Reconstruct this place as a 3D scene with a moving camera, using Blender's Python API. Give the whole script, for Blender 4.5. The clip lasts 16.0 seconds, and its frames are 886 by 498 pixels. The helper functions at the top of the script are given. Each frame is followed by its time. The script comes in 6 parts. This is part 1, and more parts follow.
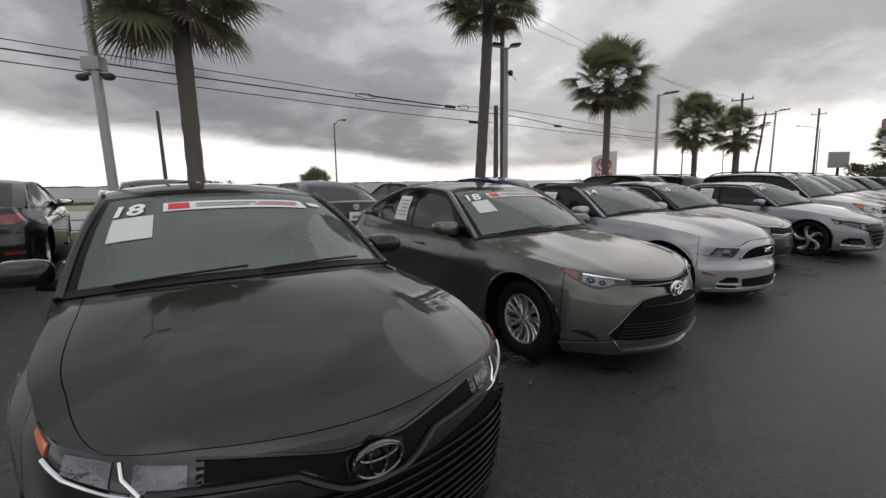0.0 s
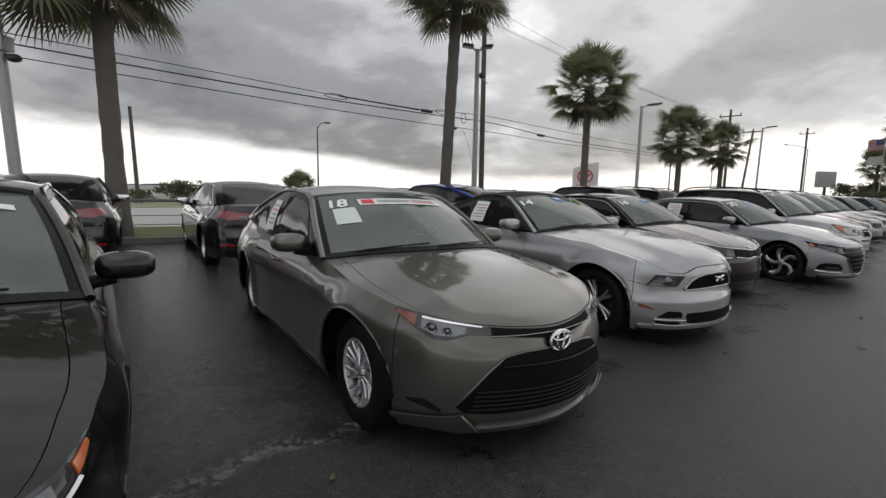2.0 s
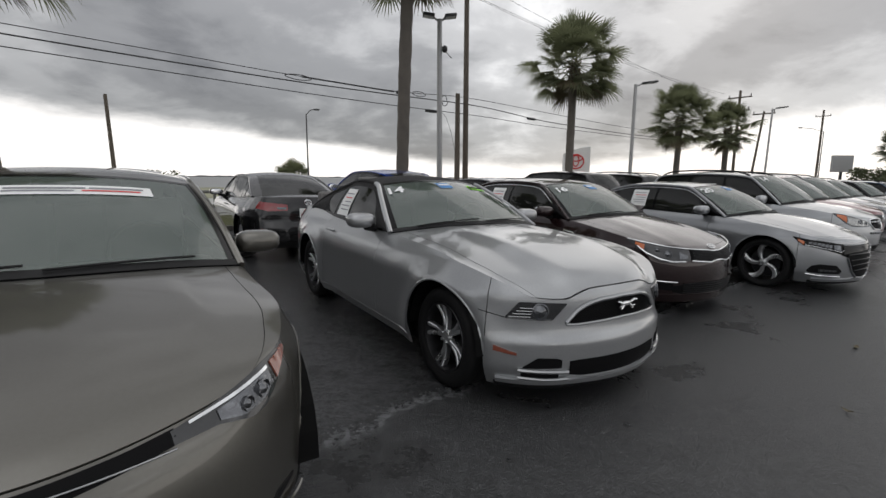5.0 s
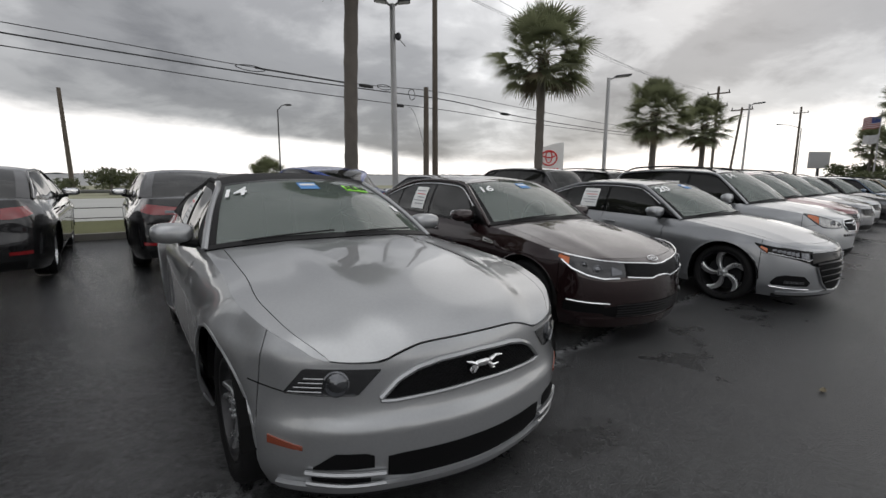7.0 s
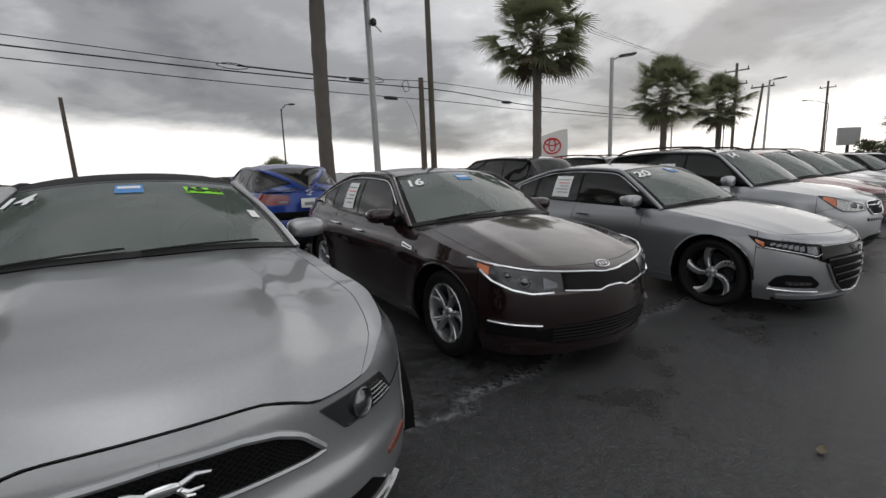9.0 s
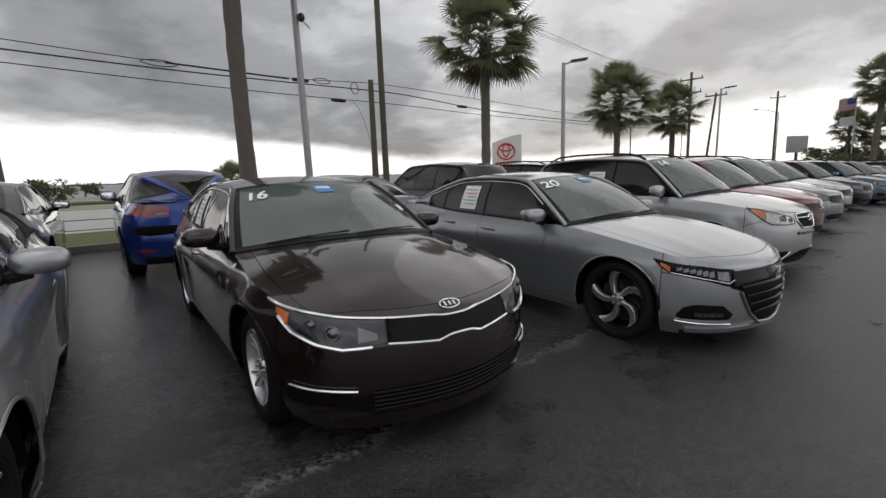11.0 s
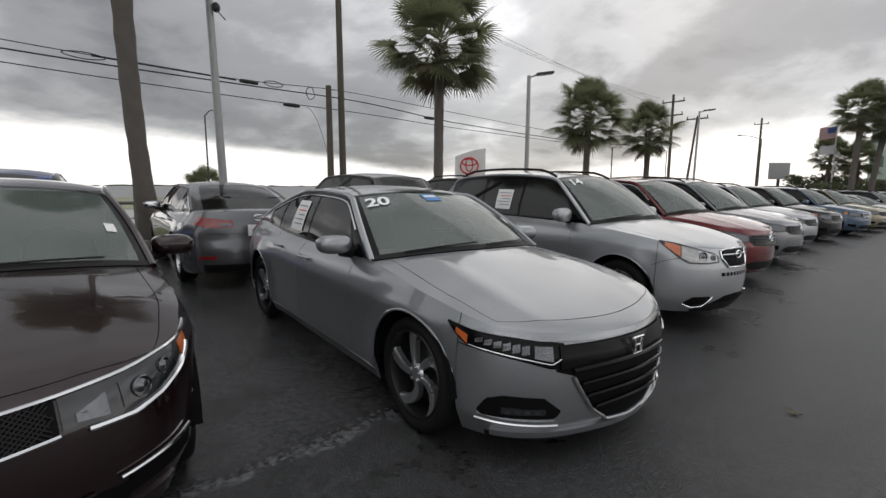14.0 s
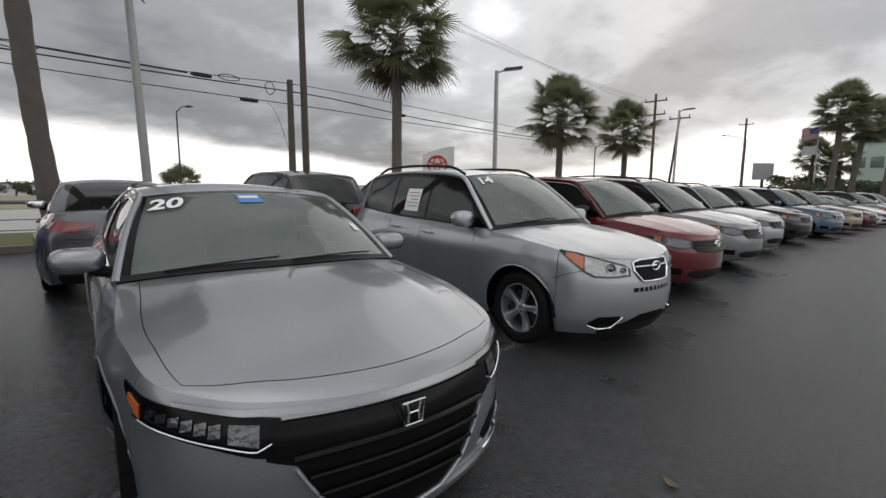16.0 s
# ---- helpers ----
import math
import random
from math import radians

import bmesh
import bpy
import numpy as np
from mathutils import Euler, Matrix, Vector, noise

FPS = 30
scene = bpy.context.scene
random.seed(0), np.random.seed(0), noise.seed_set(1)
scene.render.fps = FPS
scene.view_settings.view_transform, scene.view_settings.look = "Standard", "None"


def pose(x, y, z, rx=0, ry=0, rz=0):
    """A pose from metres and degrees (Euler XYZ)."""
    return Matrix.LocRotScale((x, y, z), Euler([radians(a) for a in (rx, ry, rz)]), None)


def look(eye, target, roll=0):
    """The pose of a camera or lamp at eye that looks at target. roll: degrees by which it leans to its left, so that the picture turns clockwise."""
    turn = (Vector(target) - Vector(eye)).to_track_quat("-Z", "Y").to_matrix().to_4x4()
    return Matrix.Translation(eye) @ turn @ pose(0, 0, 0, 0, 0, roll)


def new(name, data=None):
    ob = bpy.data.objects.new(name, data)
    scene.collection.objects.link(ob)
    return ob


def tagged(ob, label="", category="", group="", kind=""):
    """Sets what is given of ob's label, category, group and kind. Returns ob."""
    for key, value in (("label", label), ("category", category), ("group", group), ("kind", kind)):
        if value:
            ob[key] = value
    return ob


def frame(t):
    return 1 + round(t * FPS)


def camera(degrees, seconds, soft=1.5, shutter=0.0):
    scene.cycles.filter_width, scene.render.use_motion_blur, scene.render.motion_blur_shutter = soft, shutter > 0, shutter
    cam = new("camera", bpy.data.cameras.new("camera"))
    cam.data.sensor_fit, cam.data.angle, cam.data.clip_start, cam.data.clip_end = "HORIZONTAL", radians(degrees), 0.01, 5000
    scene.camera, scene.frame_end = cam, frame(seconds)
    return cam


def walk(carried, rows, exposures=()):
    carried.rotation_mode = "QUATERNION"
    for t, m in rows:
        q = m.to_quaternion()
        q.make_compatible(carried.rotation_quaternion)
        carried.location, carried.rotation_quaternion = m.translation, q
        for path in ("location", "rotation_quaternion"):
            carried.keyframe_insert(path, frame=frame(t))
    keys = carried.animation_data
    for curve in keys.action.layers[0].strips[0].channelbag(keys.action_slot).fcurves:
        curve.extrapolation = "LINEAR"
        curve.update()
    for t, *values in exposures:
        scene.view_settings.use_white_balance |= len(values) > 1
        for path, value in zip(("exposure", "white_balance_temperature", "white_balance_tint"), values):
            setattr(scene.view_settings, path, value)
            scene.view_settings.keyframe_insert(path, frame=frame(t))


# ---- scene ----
cam = camera(87.2, 16.0)
METRES, EYE, TILT, LEAN, TURN = 11.1, 1.47, 0.0, 0.0, 0.0
ROWS = [
    (0.0, 0.0, 0.0, 0.0, -0.13, -8.29, 0.86),
    (0.5, 0.0268, 0.0252, -0.0008, -0.66, -7.5, 1.55),
    (1.0, 0.0531, 0.0462, -0.003, -0.91, -7.11, 1.73),
    (1.5, 0.076, 0.0664, -0.0033, -1.07, -7.39, 1.47),
    (2.0, 0.0971, 0.0925, -0.0034, -0.83, -7.35, -0.92),
    (2.5, 0.124, 0.1138, -0.0047, -1.21, -7.28, -0.11),
    (3.0, 0.1468, 0.1363, -0.0051, -1.06, -7.33, -0.85),
    (3.5, 0.1717, 0.1642, -0.0037, -1.14, -7.44, 0.1),
    (6.0, 0.2861, 0.2786, -0.0081, 1.0, -9.28, -0.88),
    (6.5, 0.306, 0.3038, -0.0062, -0.47, -9.17, -0.44),
    (7.0, 0.3295, 0.3234, -0.0057, -1.28, -9.05, -0.26),
    (7.5, 0.3491, 0.3445, -0.0089, -1.24, -9.19, -0.14),
    (8.0, 0.368, 0.3674, -0.0077, -1.0, -9.26, -0.21),
    (8.5, 0.3924, 0.3847, -0.008, -0.11, -9.48, 0.97),
    (9.0, 0.4149, 0.403, -0.0094, 0.78, -9.73, 2.12),
    (9.5, 0.4351, 0.4237, -0.0091, -1.92, -9.85, 3.11),
    (12.0, 0.5442, 0.5091, -0.0081, -3.05, -8.61, 0.68),
    (12.5, 0.5677, 0.5313, -0.009, -3.33, -8.21, -0.18),
    (13.0, 0.5959, 0.548, -0.0106, -3.83, -7.81, 1.07),
    (13.5, 0.6228, 0.5612, -0.0094, -3.93, -7.73, 1.06),
    (14.0, 0.6478, 0.5804, -0.0112, -3.64, -7.64, -0.25),
    (14.5, 0.6768, 0.5935, -0.0107, -3.66, -7.63, -0.04),
    (15.0, 0.7023, 0.6048, -0.0109, -3.84, -7.88, 0.23),
    (15.5, 0.7287, 0.627, -0.0108, -4.25, -7.97, -1.16),
    (16.0, 0.7542, 0.6436, -0.0111, -4.64, -7.71, -0.44),
]
walk(cam, [(t, pose(0, 0, EYE, TILT, LEAN, TURN) @ pose(METRES * x, METRES * y, METRES * z, 90 + pitch, roll, yaw)) for t, x, y, z, yaw, pitch, roll in ROWS],
     exposures=((0.0, 0.02), (3.5, 0.07), (6.0, 0.17), (7.5, 0.19), (9.0, 0.08), (12.5, 0.13), (16.0, 0.17)))
# ---- light: overcast dusk sky ----
world = bpy.data.worlds.new("sky")
scene.world = world
world.use_nodes = True


def sky_nodes():
    nt = world.node_tree
    nt.nodes.clear()
    N, Lk = nt.nodes.new, nt.links.new

    def math_node(op, a, b=None, clamp=False):
        n = N("ShaderNodeMath")
        n.operation, n.use_clamp = op, clamp
        for i, v in enumerate((a, b)):
            if v is None:
                continue
            if isinstance(v, (int, float)):
                n.inputs[i].default_value = v
            else:
                Lk(v, n.inputs[i])
        return n.outputs[0]

    def ramp(fac, stops):
        n = N("ShaderNodeValToRGB")
        n.color_ramp.interpolation = "EASE"
        while len(n.color_ramp.elements) < len(stops):
            n.color_ramp.elements.new(0.5)
        for el, (p, c) in zip(n.color_ramp.elements, stops):
            el.position, el.color = p, (*c, 1) if isinstance(c, tuple) else (c, c, c, 1)
        Lk(fac, n.inputs[0])
        return n.outputs[0]

    tc = N("ShaderNodeTexCoord")
    sep = N("ShaderNodeSeparateXYZ")
    Lk(tc.outputs["Generated"], sep.inputs[0])
    x, y, z = sep.outputs
    up = math_node("ADD", math_node("MAXIMUM", z, 0.0), 0.30)
    com = N("ShaderNodeCombineXYZ")
    Lk(math_node("DIVIDE", x, up), com.inputs[0])
    Lk(math_node("DIVIDE", y, up), com.inputs[1])

    def clouds(scale, detail, rough, dist, shift):
        n = N("ShaderNodeTexNoise")
        n.inputs["Scale"].default_value, n.inputs["Detail"].default_value = scale, detail
        n.inputs["Roughness"].default_value, n.inputs["Distortion"].default_value = rough, dist
        mp = N("ShaderNodeMapping")
        mp.inputs["Location"].default_value = (shift, shift * 0.37, 1.3)
        Lk(com.outputs[0], mp.inputs[0])
        Lk(mp.outputs[0], n.inputs["Vector"])
        return n.outputs["Fac"]

    big, fine = clouds(0.85, 4, 0.55, 0.4, 2.3), clouds(2.6, 9, 0.6, 0.3, 5.1)
    mix = math_node("ADD", math_node("MULTIPLY", big, 0.68), math_node("MULTIPLY", fine, 0.32))
    cloud = ramp(mix, [(0.32, (0.115, 0.116, 0.122)), (0.44, (0.20, 0.201, 0.208)), (0.53, (0.325, 0.326, 0.332)), (0.64, (0.56, 0.56, 0.565))])
    # darker to the left, paler to the right where the cloud is thin
    hor = math_node("DIVIDE", x, math_node("SQRT", math_node("ADD", math_node("MULTIPLY", x, x), math_node("MULTIPLY", y, y))))
    side = ramp(math_node("ADD", math_node("MULTIPLY", hor, 0.5), 0.5), [(0.1, 0.98), (0.5, 1.12), (0.8, 1.18)])
    mul = N("ShaderNodeMixRGB")
    mul.blend_type, mul.inputs[0].default_value = "MULTIPLY", 1.0
    Lk(cloud, mul.inputs[1])
    Lk(side, mul.inputs[2])
    # the bank of rain cloud is darkest low down
    bank = ramp(math_node("MAXIMUM", z, 0.0), [(0.0, 0.66), (0.10, 0.66), (0.24, 0.90), (0.42, 1.14)])
    low = N("ShaderNodeMixRGB")
    low.blend_type = "MULTIPLY"
    Lk(ramp(math_node("ADD", math_node("MULTIPLY", hor, 0.5), 0.5), [(0.45, 1.0), (0.80, 0.45)]), low.inputs[0])
    Lk(mul.outputs[0], low.inputs[1])
    Lk(bank, low.inputs[2])
    # thinner, paler cloud away from the rain, added behind the camera to light fronts
    back = N("ShaderNodeMixRGB")
    back.blend_type, back.inputs[0].default_value = "MULTIPLY", 1.0
    Lk(low.outputs[0], back.inputs[1])
    Lk(ramp(math_node("ADD", math_node("MULTIPLY", y, -0.25), 0.25), [(0.12, 0.5), (0.30, 0.60), (0.42, 0.76)]), back.inputs[2])
    gain = N("ShaderNodeMixRGB")
    gain.blend_type, gain.inputs[0].default_value = "MULTIPLY", 1.0
    gain.inputs[2].default_value = (2.0, 2.0, 2.0, 1)
    Lk(back.outputs[0], gain.inputs[1])
    mul = gain
    # the bright gap between the cloud's lower edge and the horizon
    edge = ramp(math_node("ADD", math_node("MULTIPLY", hor, 0.5), 0.5), EDGE)
    wob = math_node("MULTIPLY", math_node("SUBTRACT", clouds(1.6, 6, 0.6, 0.2, 9.0), 0.5), 0.075)
    gap = math_node("SUBTRACT", math_node("ADD", edge, wob), z)
    open_ = ramp(math_node("ADD", math_node("MULTIPLY", gap, 14.0), 0.5), [(0.25, 0.0), (0.72, 1.0)])
    glow = N("ShaderNodeMixRGB")
    Lk(open_, glow.inputs[0])
    Lk(mul.outputs[0], glow.inputs[1])
    glow.inputs[2].default_value = (0.66, 0.64, 0.625, 1)
    skyt = N("ShaderNodeTexSky")
    skyt.sky_type, skyt.sun_disc = "NISHITA", False
    skyt.sun_elevation, skyt.sun_rotation = radians(25), radians(30)
    add = N("ShaderNodeMixRGB")
    add.blend_type, add.inputs[0].default_value = "ADD", 0.003
    Lk(glow.outputs[0], add.inputs[1])
    Lk(skyt.outputs[0], add.inputs[2])
    bg = N("ShaderNodeBackground")
    bg.inputs[1].default_value = SKY
    Lk(add.outputs[0], bg.inputs[0])
    out = N("ShaderNodeOutputWorld")
    Lk(bg.outputs[0], out.inputs[0])


SKY = 1.62
EDGE = [(0.10, 0.125), (0.22, 0.10), (0.38, 0.066), (0.53, 0.026), (0.68, 0.040), (0.80, 0.105), (0.95, 0.10)]
sky_nodes()
sun = new("sun", bpy.data.lights.new("sun", "SUN"))
sun.data.energy, sun.data.angle, sun.data.color = 0.2, radians(50), (1.0, 0.96, 0.92)
sun.matrix_world = look((18, 31, 17), (0, 0, 0))


# ---- materials ----
def material(name, color, rough=0.5, metal=0.0, coat=0.0, vary=0.0, scale=8.0, bump=0.0, bump_scale=60.0, spec=0.5, grain=0.0, dust=0.0, per_object=0.0):
    m = bpy.data.materials.new(name)
    m.use_nodes = True
    nt = m.node_tree
    N, Lk = nt.nodes.new, nt.links.new
    b = nt.nodes["Principled BSDF"]
    b.inputs["Base Color"].default_value = (*color, 1)
    b.inputs["Roughness"].default_value, b.inputs["Metallic"].default_value = rough, metal
    b.inputs["Coat Weight"].default_value, b.inputs["Coat Roughness"].default_value = coat, 0.03
    b.inputs["Specular IOR Level"].default_value = spec
    tc = N("ShaderNodeTexCoord")
    if vary or grain:
        n1, n2 = N("ShaderNodeTexNoise"), N("ShaderNodeTexNoise")
        n1.inputs["Scale"].default_value, n1.inputs["Detail"].default_value = scale, 5
        n2.inputs["Scale"].default_value, n2.inputs["Detail"].default_value = scale * 25, 3
        for n in (n1, n2):
            Lk(tc.outputs["Object"], n.inputs["Vector"])
        a = N("ShaderNodeMath")
        a.operation = "MULTIPLY_ADD"
        Lk(n1.outputs["Fac"], a.inputs[0])
        a.inputs[1].default_value, a.inputs[2].default_value = 2 * vary, 1 - vary
        c = N("ShaderNodeMath")
        c.operation = "MULTIPLY_ADD"
        Lk(n2.outputs["Fac"], c.inputs[0])
        c.inputs[1].default_value, c.inputs[2].default_value = 2 * grain, -grain
        s = N("ShaderNodeMath")
        s.operation = "ADD"
        Lk(a.outputs[0], s.inputs[0])
        Lk(c.outputs[0], s.inputs[1])
        v = N("ShaderNodeHueSaturation")
        v.inputs["Color"].default_value = (*color, 1)
        Lk(s.outputs[0], v.inputs["Value"])
        Lk(v.outputs[0], b.inputs["Base Color"])
        r = N("ShaderNodeMath")
        r.operation = "MULTIPLY_ADD"
        Lk(n1.outputs["Fac"], r.inputs[0])
        r.inputs[1].default_value, r.inputs[2].default_value = 0.25 * rough, 0.88 * rough
        Lk(r.outputs[0], b.inputs["Roughness"])
        if per_object:
            info = N("ShaderNodeObjectInfo")
            o = N("ShaderNodeMath")
            o.operation = "MULTIPLY_ADD"
            Lk(info.outputs["Random"], o.inputs[0])
            o.inputs[1].default_value, o.inputs[2].default_value = per_object, 1 - per_object / 2
            mm = N("ShaderNodeMath")
            mm.operation = "MULTIPLY"
            Lk(o.outputs[0], mm.inputs[0])
            Lk(s.outputs[0], mm.inputs[1])
            Lk(mm.outputs[0], v.inputs["Value"])
    if bump:
        nb, bp = N("ShaderNodeTexNoise"), N("ShaderNodeBump")
        nb.inputs["Scale"].default_value, nb.inputs["Detail"].default_value = bump_scale, 4
        Lk(tc.outputs["Object"], nb.inputs["Vector"])
        bp.inputs["Strength"].default_value, bp.inputs["Distance"].default_value = bump, 0.02
        Lk(nb.outputs["Fac"], bp.inputs["Height"])
        Lk(bp.outputs[0], b.inputs["Normal"])
    return m


def paint(name, color, metal=0.55, rough=0.26):
    return material(name, color, rough, metal, coat=1.0, vary=0.05, scale=3.0, grain=0.06, spec=0.12)


def glass_material(name, tint, haze, haze_color, ior=1.6):
    m = bpy.data.materials.new(name)
    m.use_nodes = True
    nt = m.node_tree
    nt.nodes.clear()
    N, Lk = nt.nodes.new, nt.links.new
    tr, gl, di, fr = N("ShaderNodeBsdfTransparent"), N("ShaderNodeBsdfGlossy"), N("ShaderNodeBsdfDiffuse"), N("ShaderNodeFresnel")
    tr.inputs[0].default_value = (*tint, 1)
    gl.inputs["Roughness"].default_value = 0.02
    di.inputs[0].default_value = (*haze_color, 1)
    fr.inputs[0].default_value = ior
    m1, m2, out = N("ShaderNodeMixShader"), N("ShaderNodeMixShader"), N("ShaderNodeOutputMaterial")
    # haze: diffuse colour mixed in, standing in for reflected sky as well as dust
    m1.inputs[0].default_value = haze
    Lk(tr.outputs[0], m1.inputs[1])
    Lk(di.outputs[0], m1.inputs[2])
    Lk(fr.outputs[0], m2.inputs[0])
    Lk(m1.outputs[0], m2.inputs[1])
    Lk(gl.outputs[0], m2.inputs[2])
    Lk(m2.outputs[0], out.inputs[0])
    return m


BLACK_PLASTIC = material("black_plastic", (0.009, 0.009, 0.0095), 0.5, spec=0.25, vary=0.15, bump=0.1, bump_scale=300)
GLOSS_BLACK = material("gloss_black", (0.003, 0.003, 0.0034), 0.18, spec=0.18)
MATT_BLACK = material("matt_black_grille", (0.004, 0.004, 0.0045), 0.65, spec=0.12, vary=0.2)
# chrome with a darker reflection put into its colour, also a little rougher
DIM_SATIN = material("dim_satin_chrome", (0.34, 0.345, 0.35), 0.25, 1.0, vary=0.1)
SHELL = material("underbody_black", (0.006, 0.006, 0.006), 0.9, spec=0.1)
RUBBER = material("rubber", (0.009, 0.009, 0.0095), 0.7, spec=0.2, vary=0.2, scale=14, bump=0.15, bump_scale=200)
ALLOY = material("alloy", (0.62, 0.63, 0.64), 0.28, 0.9, vary=0.08)
DARK_ALLOY = material("dark_alloy", (0.03, 0.03, 0.032), 0.3, 0.6)
DARK_CHROME = material("dark_chrome", (0.16, 0.16, 0.165), 0.15, 1.0)
CHROME = material("chrome", (0.82, 0.83, 0.84), 0.12, 1.0)
LAMP_DARK = material("lamp_housing", (0.025, 0.026, 0.028), 0.15, 0.3, coat=0.7, vary=0.3, scale=20)
LAMP_CLEAR = material("lamp_reflector", (0.15, 0.155, 0.165), 0.14, 0.9, coat=0.3, vary=0.45, scale=18, bump=0.35, bump_scale=22)
AMBER = material("amber_lens", (0.55, 0.13, 0.03), 0.15, coat=1.0, vary=0.25, scale=30)
AMBER_DARK = material("deep_amber_lens", (0.20, 0.045, 0.022), 0.15, coat=1.0, vary=0.2, scale=30)
LAMP_BRIGHT = material("bright_lamp_reflector", (0.40, 0.40, 0.39), 0.14, 0.95, coat=0.3, vary=0.4, scale=18, bump=0.35, bump_scale=22)
RED_LENS = material("red_lens", (0.22, 0.012, 0.015), 0.15, coat=1.0, vary=0.2, scale=12)
PAPER = material("paper", (0.78, 0.79, 0.78), 0.7, vary=0.04)
PAPER_GREEN = material("paper_behind_glass", (0.62, 0.68, 0.64), 0.5, vary=0.04)
INK = material("ink", (0.25, 0.25, 0.27), 0.7)
RED_INK = material("red_print", (0.62, 0.05, 0.05), 0.6)
BLUE_INK = material("blue_print", (0.08, 0.25, 0.55), 0.6)
GREEN_STICKER = material("green_sticker", (0.30, 0.86, 0.06), 0.5)
WHITE_PAINT = material("white_marker", (0.85, 0.86, 0.86), 0.6)
CABIN = material("cabin_trim", (0.10, 0.10, 0.10), 0.8, vary=0.2, bump=0.2)
SEAT = material("seat_fabric", (0.16, 0.155, 0.15), 0.9, vary=0.15, bump=0.3, bump_scale=200)
FABRIC = material("soft_top_fabric", (0.018, 0.018, 0.019), 0.9, vary=0.25, scale=20, bump=0.4, bump_scale=400)
SCREEN = glass_material("windscreen_glass", (0.52, 0.60, 0.56), 0.34, (0.25, 0.305, 0.275), 1.75)
TINTED = glass_material("tinted_glass", (0.12, 0.125, 0.12), 0.14, (0.07, 0.075, 0.07), 1.6)


# ---- small tools ----
def mesh_object(name, bm, mat, parent=None, label="", smooth=True, sharp=40):
    me = bpy.data.meshes.new(name)
    bm.to_mesh(me)
    bm.free()
    if mat is not None:
        me.materials.append(mat)
    if smooth:
        me.shade_smooth()
        if sharp:
            me.set_sharp_from_angle(angle=radians(sharp))
    ob = new(name, me)
    if parent is not None:
        ob.parent = parent
    if label:
        ob["label"] = label
    return ob


def part(name, bm, mat, parent, label="", smooth=True, sharp=40):
    return mesh_object(name, bm, mat, parent, label, smooth, sharp)


def pchip(pts):
    """A smooth curve through (x, y) pairs with no overshoot."""
    p = sorted(pts)
    X, Y = np.array([a for a, _ in p], float), np.array([b for _, b in p], float)
    h, d = np.diff(X), np.diff(Y) / np.diff(X)
    m = np.zeros(len(X))
    m[0], m[-1] = d[0], d[-1]
    for i in range(1, len(X) - 1):
        if d[i - 1] * d[i] > 0:
            w1, w2 = 2 * h[i] + h[i - 1], h[i] + 2 * h[i - 1]
            m[i] = (w1 + w2) / (w1 / d[i - 1] + w2 / d[i])

    X, Y, h, m = X.tolist(), Y.tolist(), h.tolist(), m.tolist()

    def f(x):
        x = min(max(x, X[0]), X[-1])
        i = 0
        while i < len(X) - 2 and x >= X[i + 1]:
            i += 1
        t = (x - X[i]) / h[i]
        return ((1 + 2 * t) * (1 - t) ** 2 * Y[i] + t * (1 - t) ** 2 * h[i] * m[i] + t * t * (3 - 2 * t) * Y[i + 1] + t * t * (t - 1) * h[i] * m[i + 1])

    return f


def poly(pts):
    X, Y = zip(*sorted(pts))

    def f(x):
        if x <= X[0]:
            return Y[0]
        for i in range(len(X) - 1):
            if x <= X[i + 1]:
                return Y[i] + (Y[i + 1] - Y[i]) * (x - X[i]) / (X[i + 1] - X[i])
        return Y[-1]

    return f


def grid_bm(rows, out=None, skirt=0.0, bm=None):
    """A quad sheet from rows of points, facing away from the point or along the way in out; skirt: depth of the turned-in rim."""
    bm = bm or bmesh.new()
    n, k = len(rows), len(rows[0])
    vs = [[bm.verts.new(p) for p in r] for r in rows]
    a, b, c = Vector(rows[n // 2][k // 2]), Vector(rows[min(n // 2 + 1, n - 1)][k // 2]), Vector(rows[n // 2][min(k // 2 + 1, k - 1)])
    if n // 2 + 1 > n - 1:
        b = a + (a - Vector(rows[n // 2 - 1][k // 2]))
    if k // 2 + 1 > k - 1:
        c = a + (a - Vector(rows[n // 2][k // 2 - 1]))
    flip = (b - a).cross(c - a).dot(Vector(out)) < 0 if out is not None else False
    for i in range(n - 1):
        for j in range(k - 1):
            q = [vs[i][j], vs[i + 1][j], vs[i + 1][j + 1], vs[i][j + 1]]
            try:
                bm.faces.new(q[::-1] if flip else q)
            except ValueError:
                pass
    if skirt:
        bm.normal_update()
        ring = [vs[i][0] for i in range(n)] + [vs[-1][j] for j in range(1, k)] + [vs[i][-1] for i in range(n - 2, -1, -1)] + [vs[0][j] for j in range(k - 2, 0, -1)]
        inn = [bm.verts.new(v.co - v.normal * skirt) for v in ring]
        for i in range(len(ring)):
            j = (i + 1) % len(ring)
            q = [ring[i], inn[i], inn[j], ring[j]]
            try:
                bm.faces.new(q if not flip else q[::-1])
            except ValueError:
                pass
    return bm


def box_bm(sx, sy, sz, at=(0, 0, 0), bevel=0.0, seg=2, bm=None, rot=None):
    bm = bm or bmesh.new()
    m = Matrix.Translation(at) @ (rot.to_4x4() if rot is not None else Matrix.Identity(4)) @ Matrix.Diagonal((sx, sy, sz, 1))
    r = bmesh.ops.create_cube(bm, size=1, matrix=m)
    if bevel:
        es = list({e for v in r["verts"] for e in v.link_edges})
        bmesh.ops.bevel(bm, geom=es, offset=bevel, segments=seg, affect="EDGES", profile=0.7)
    return bm


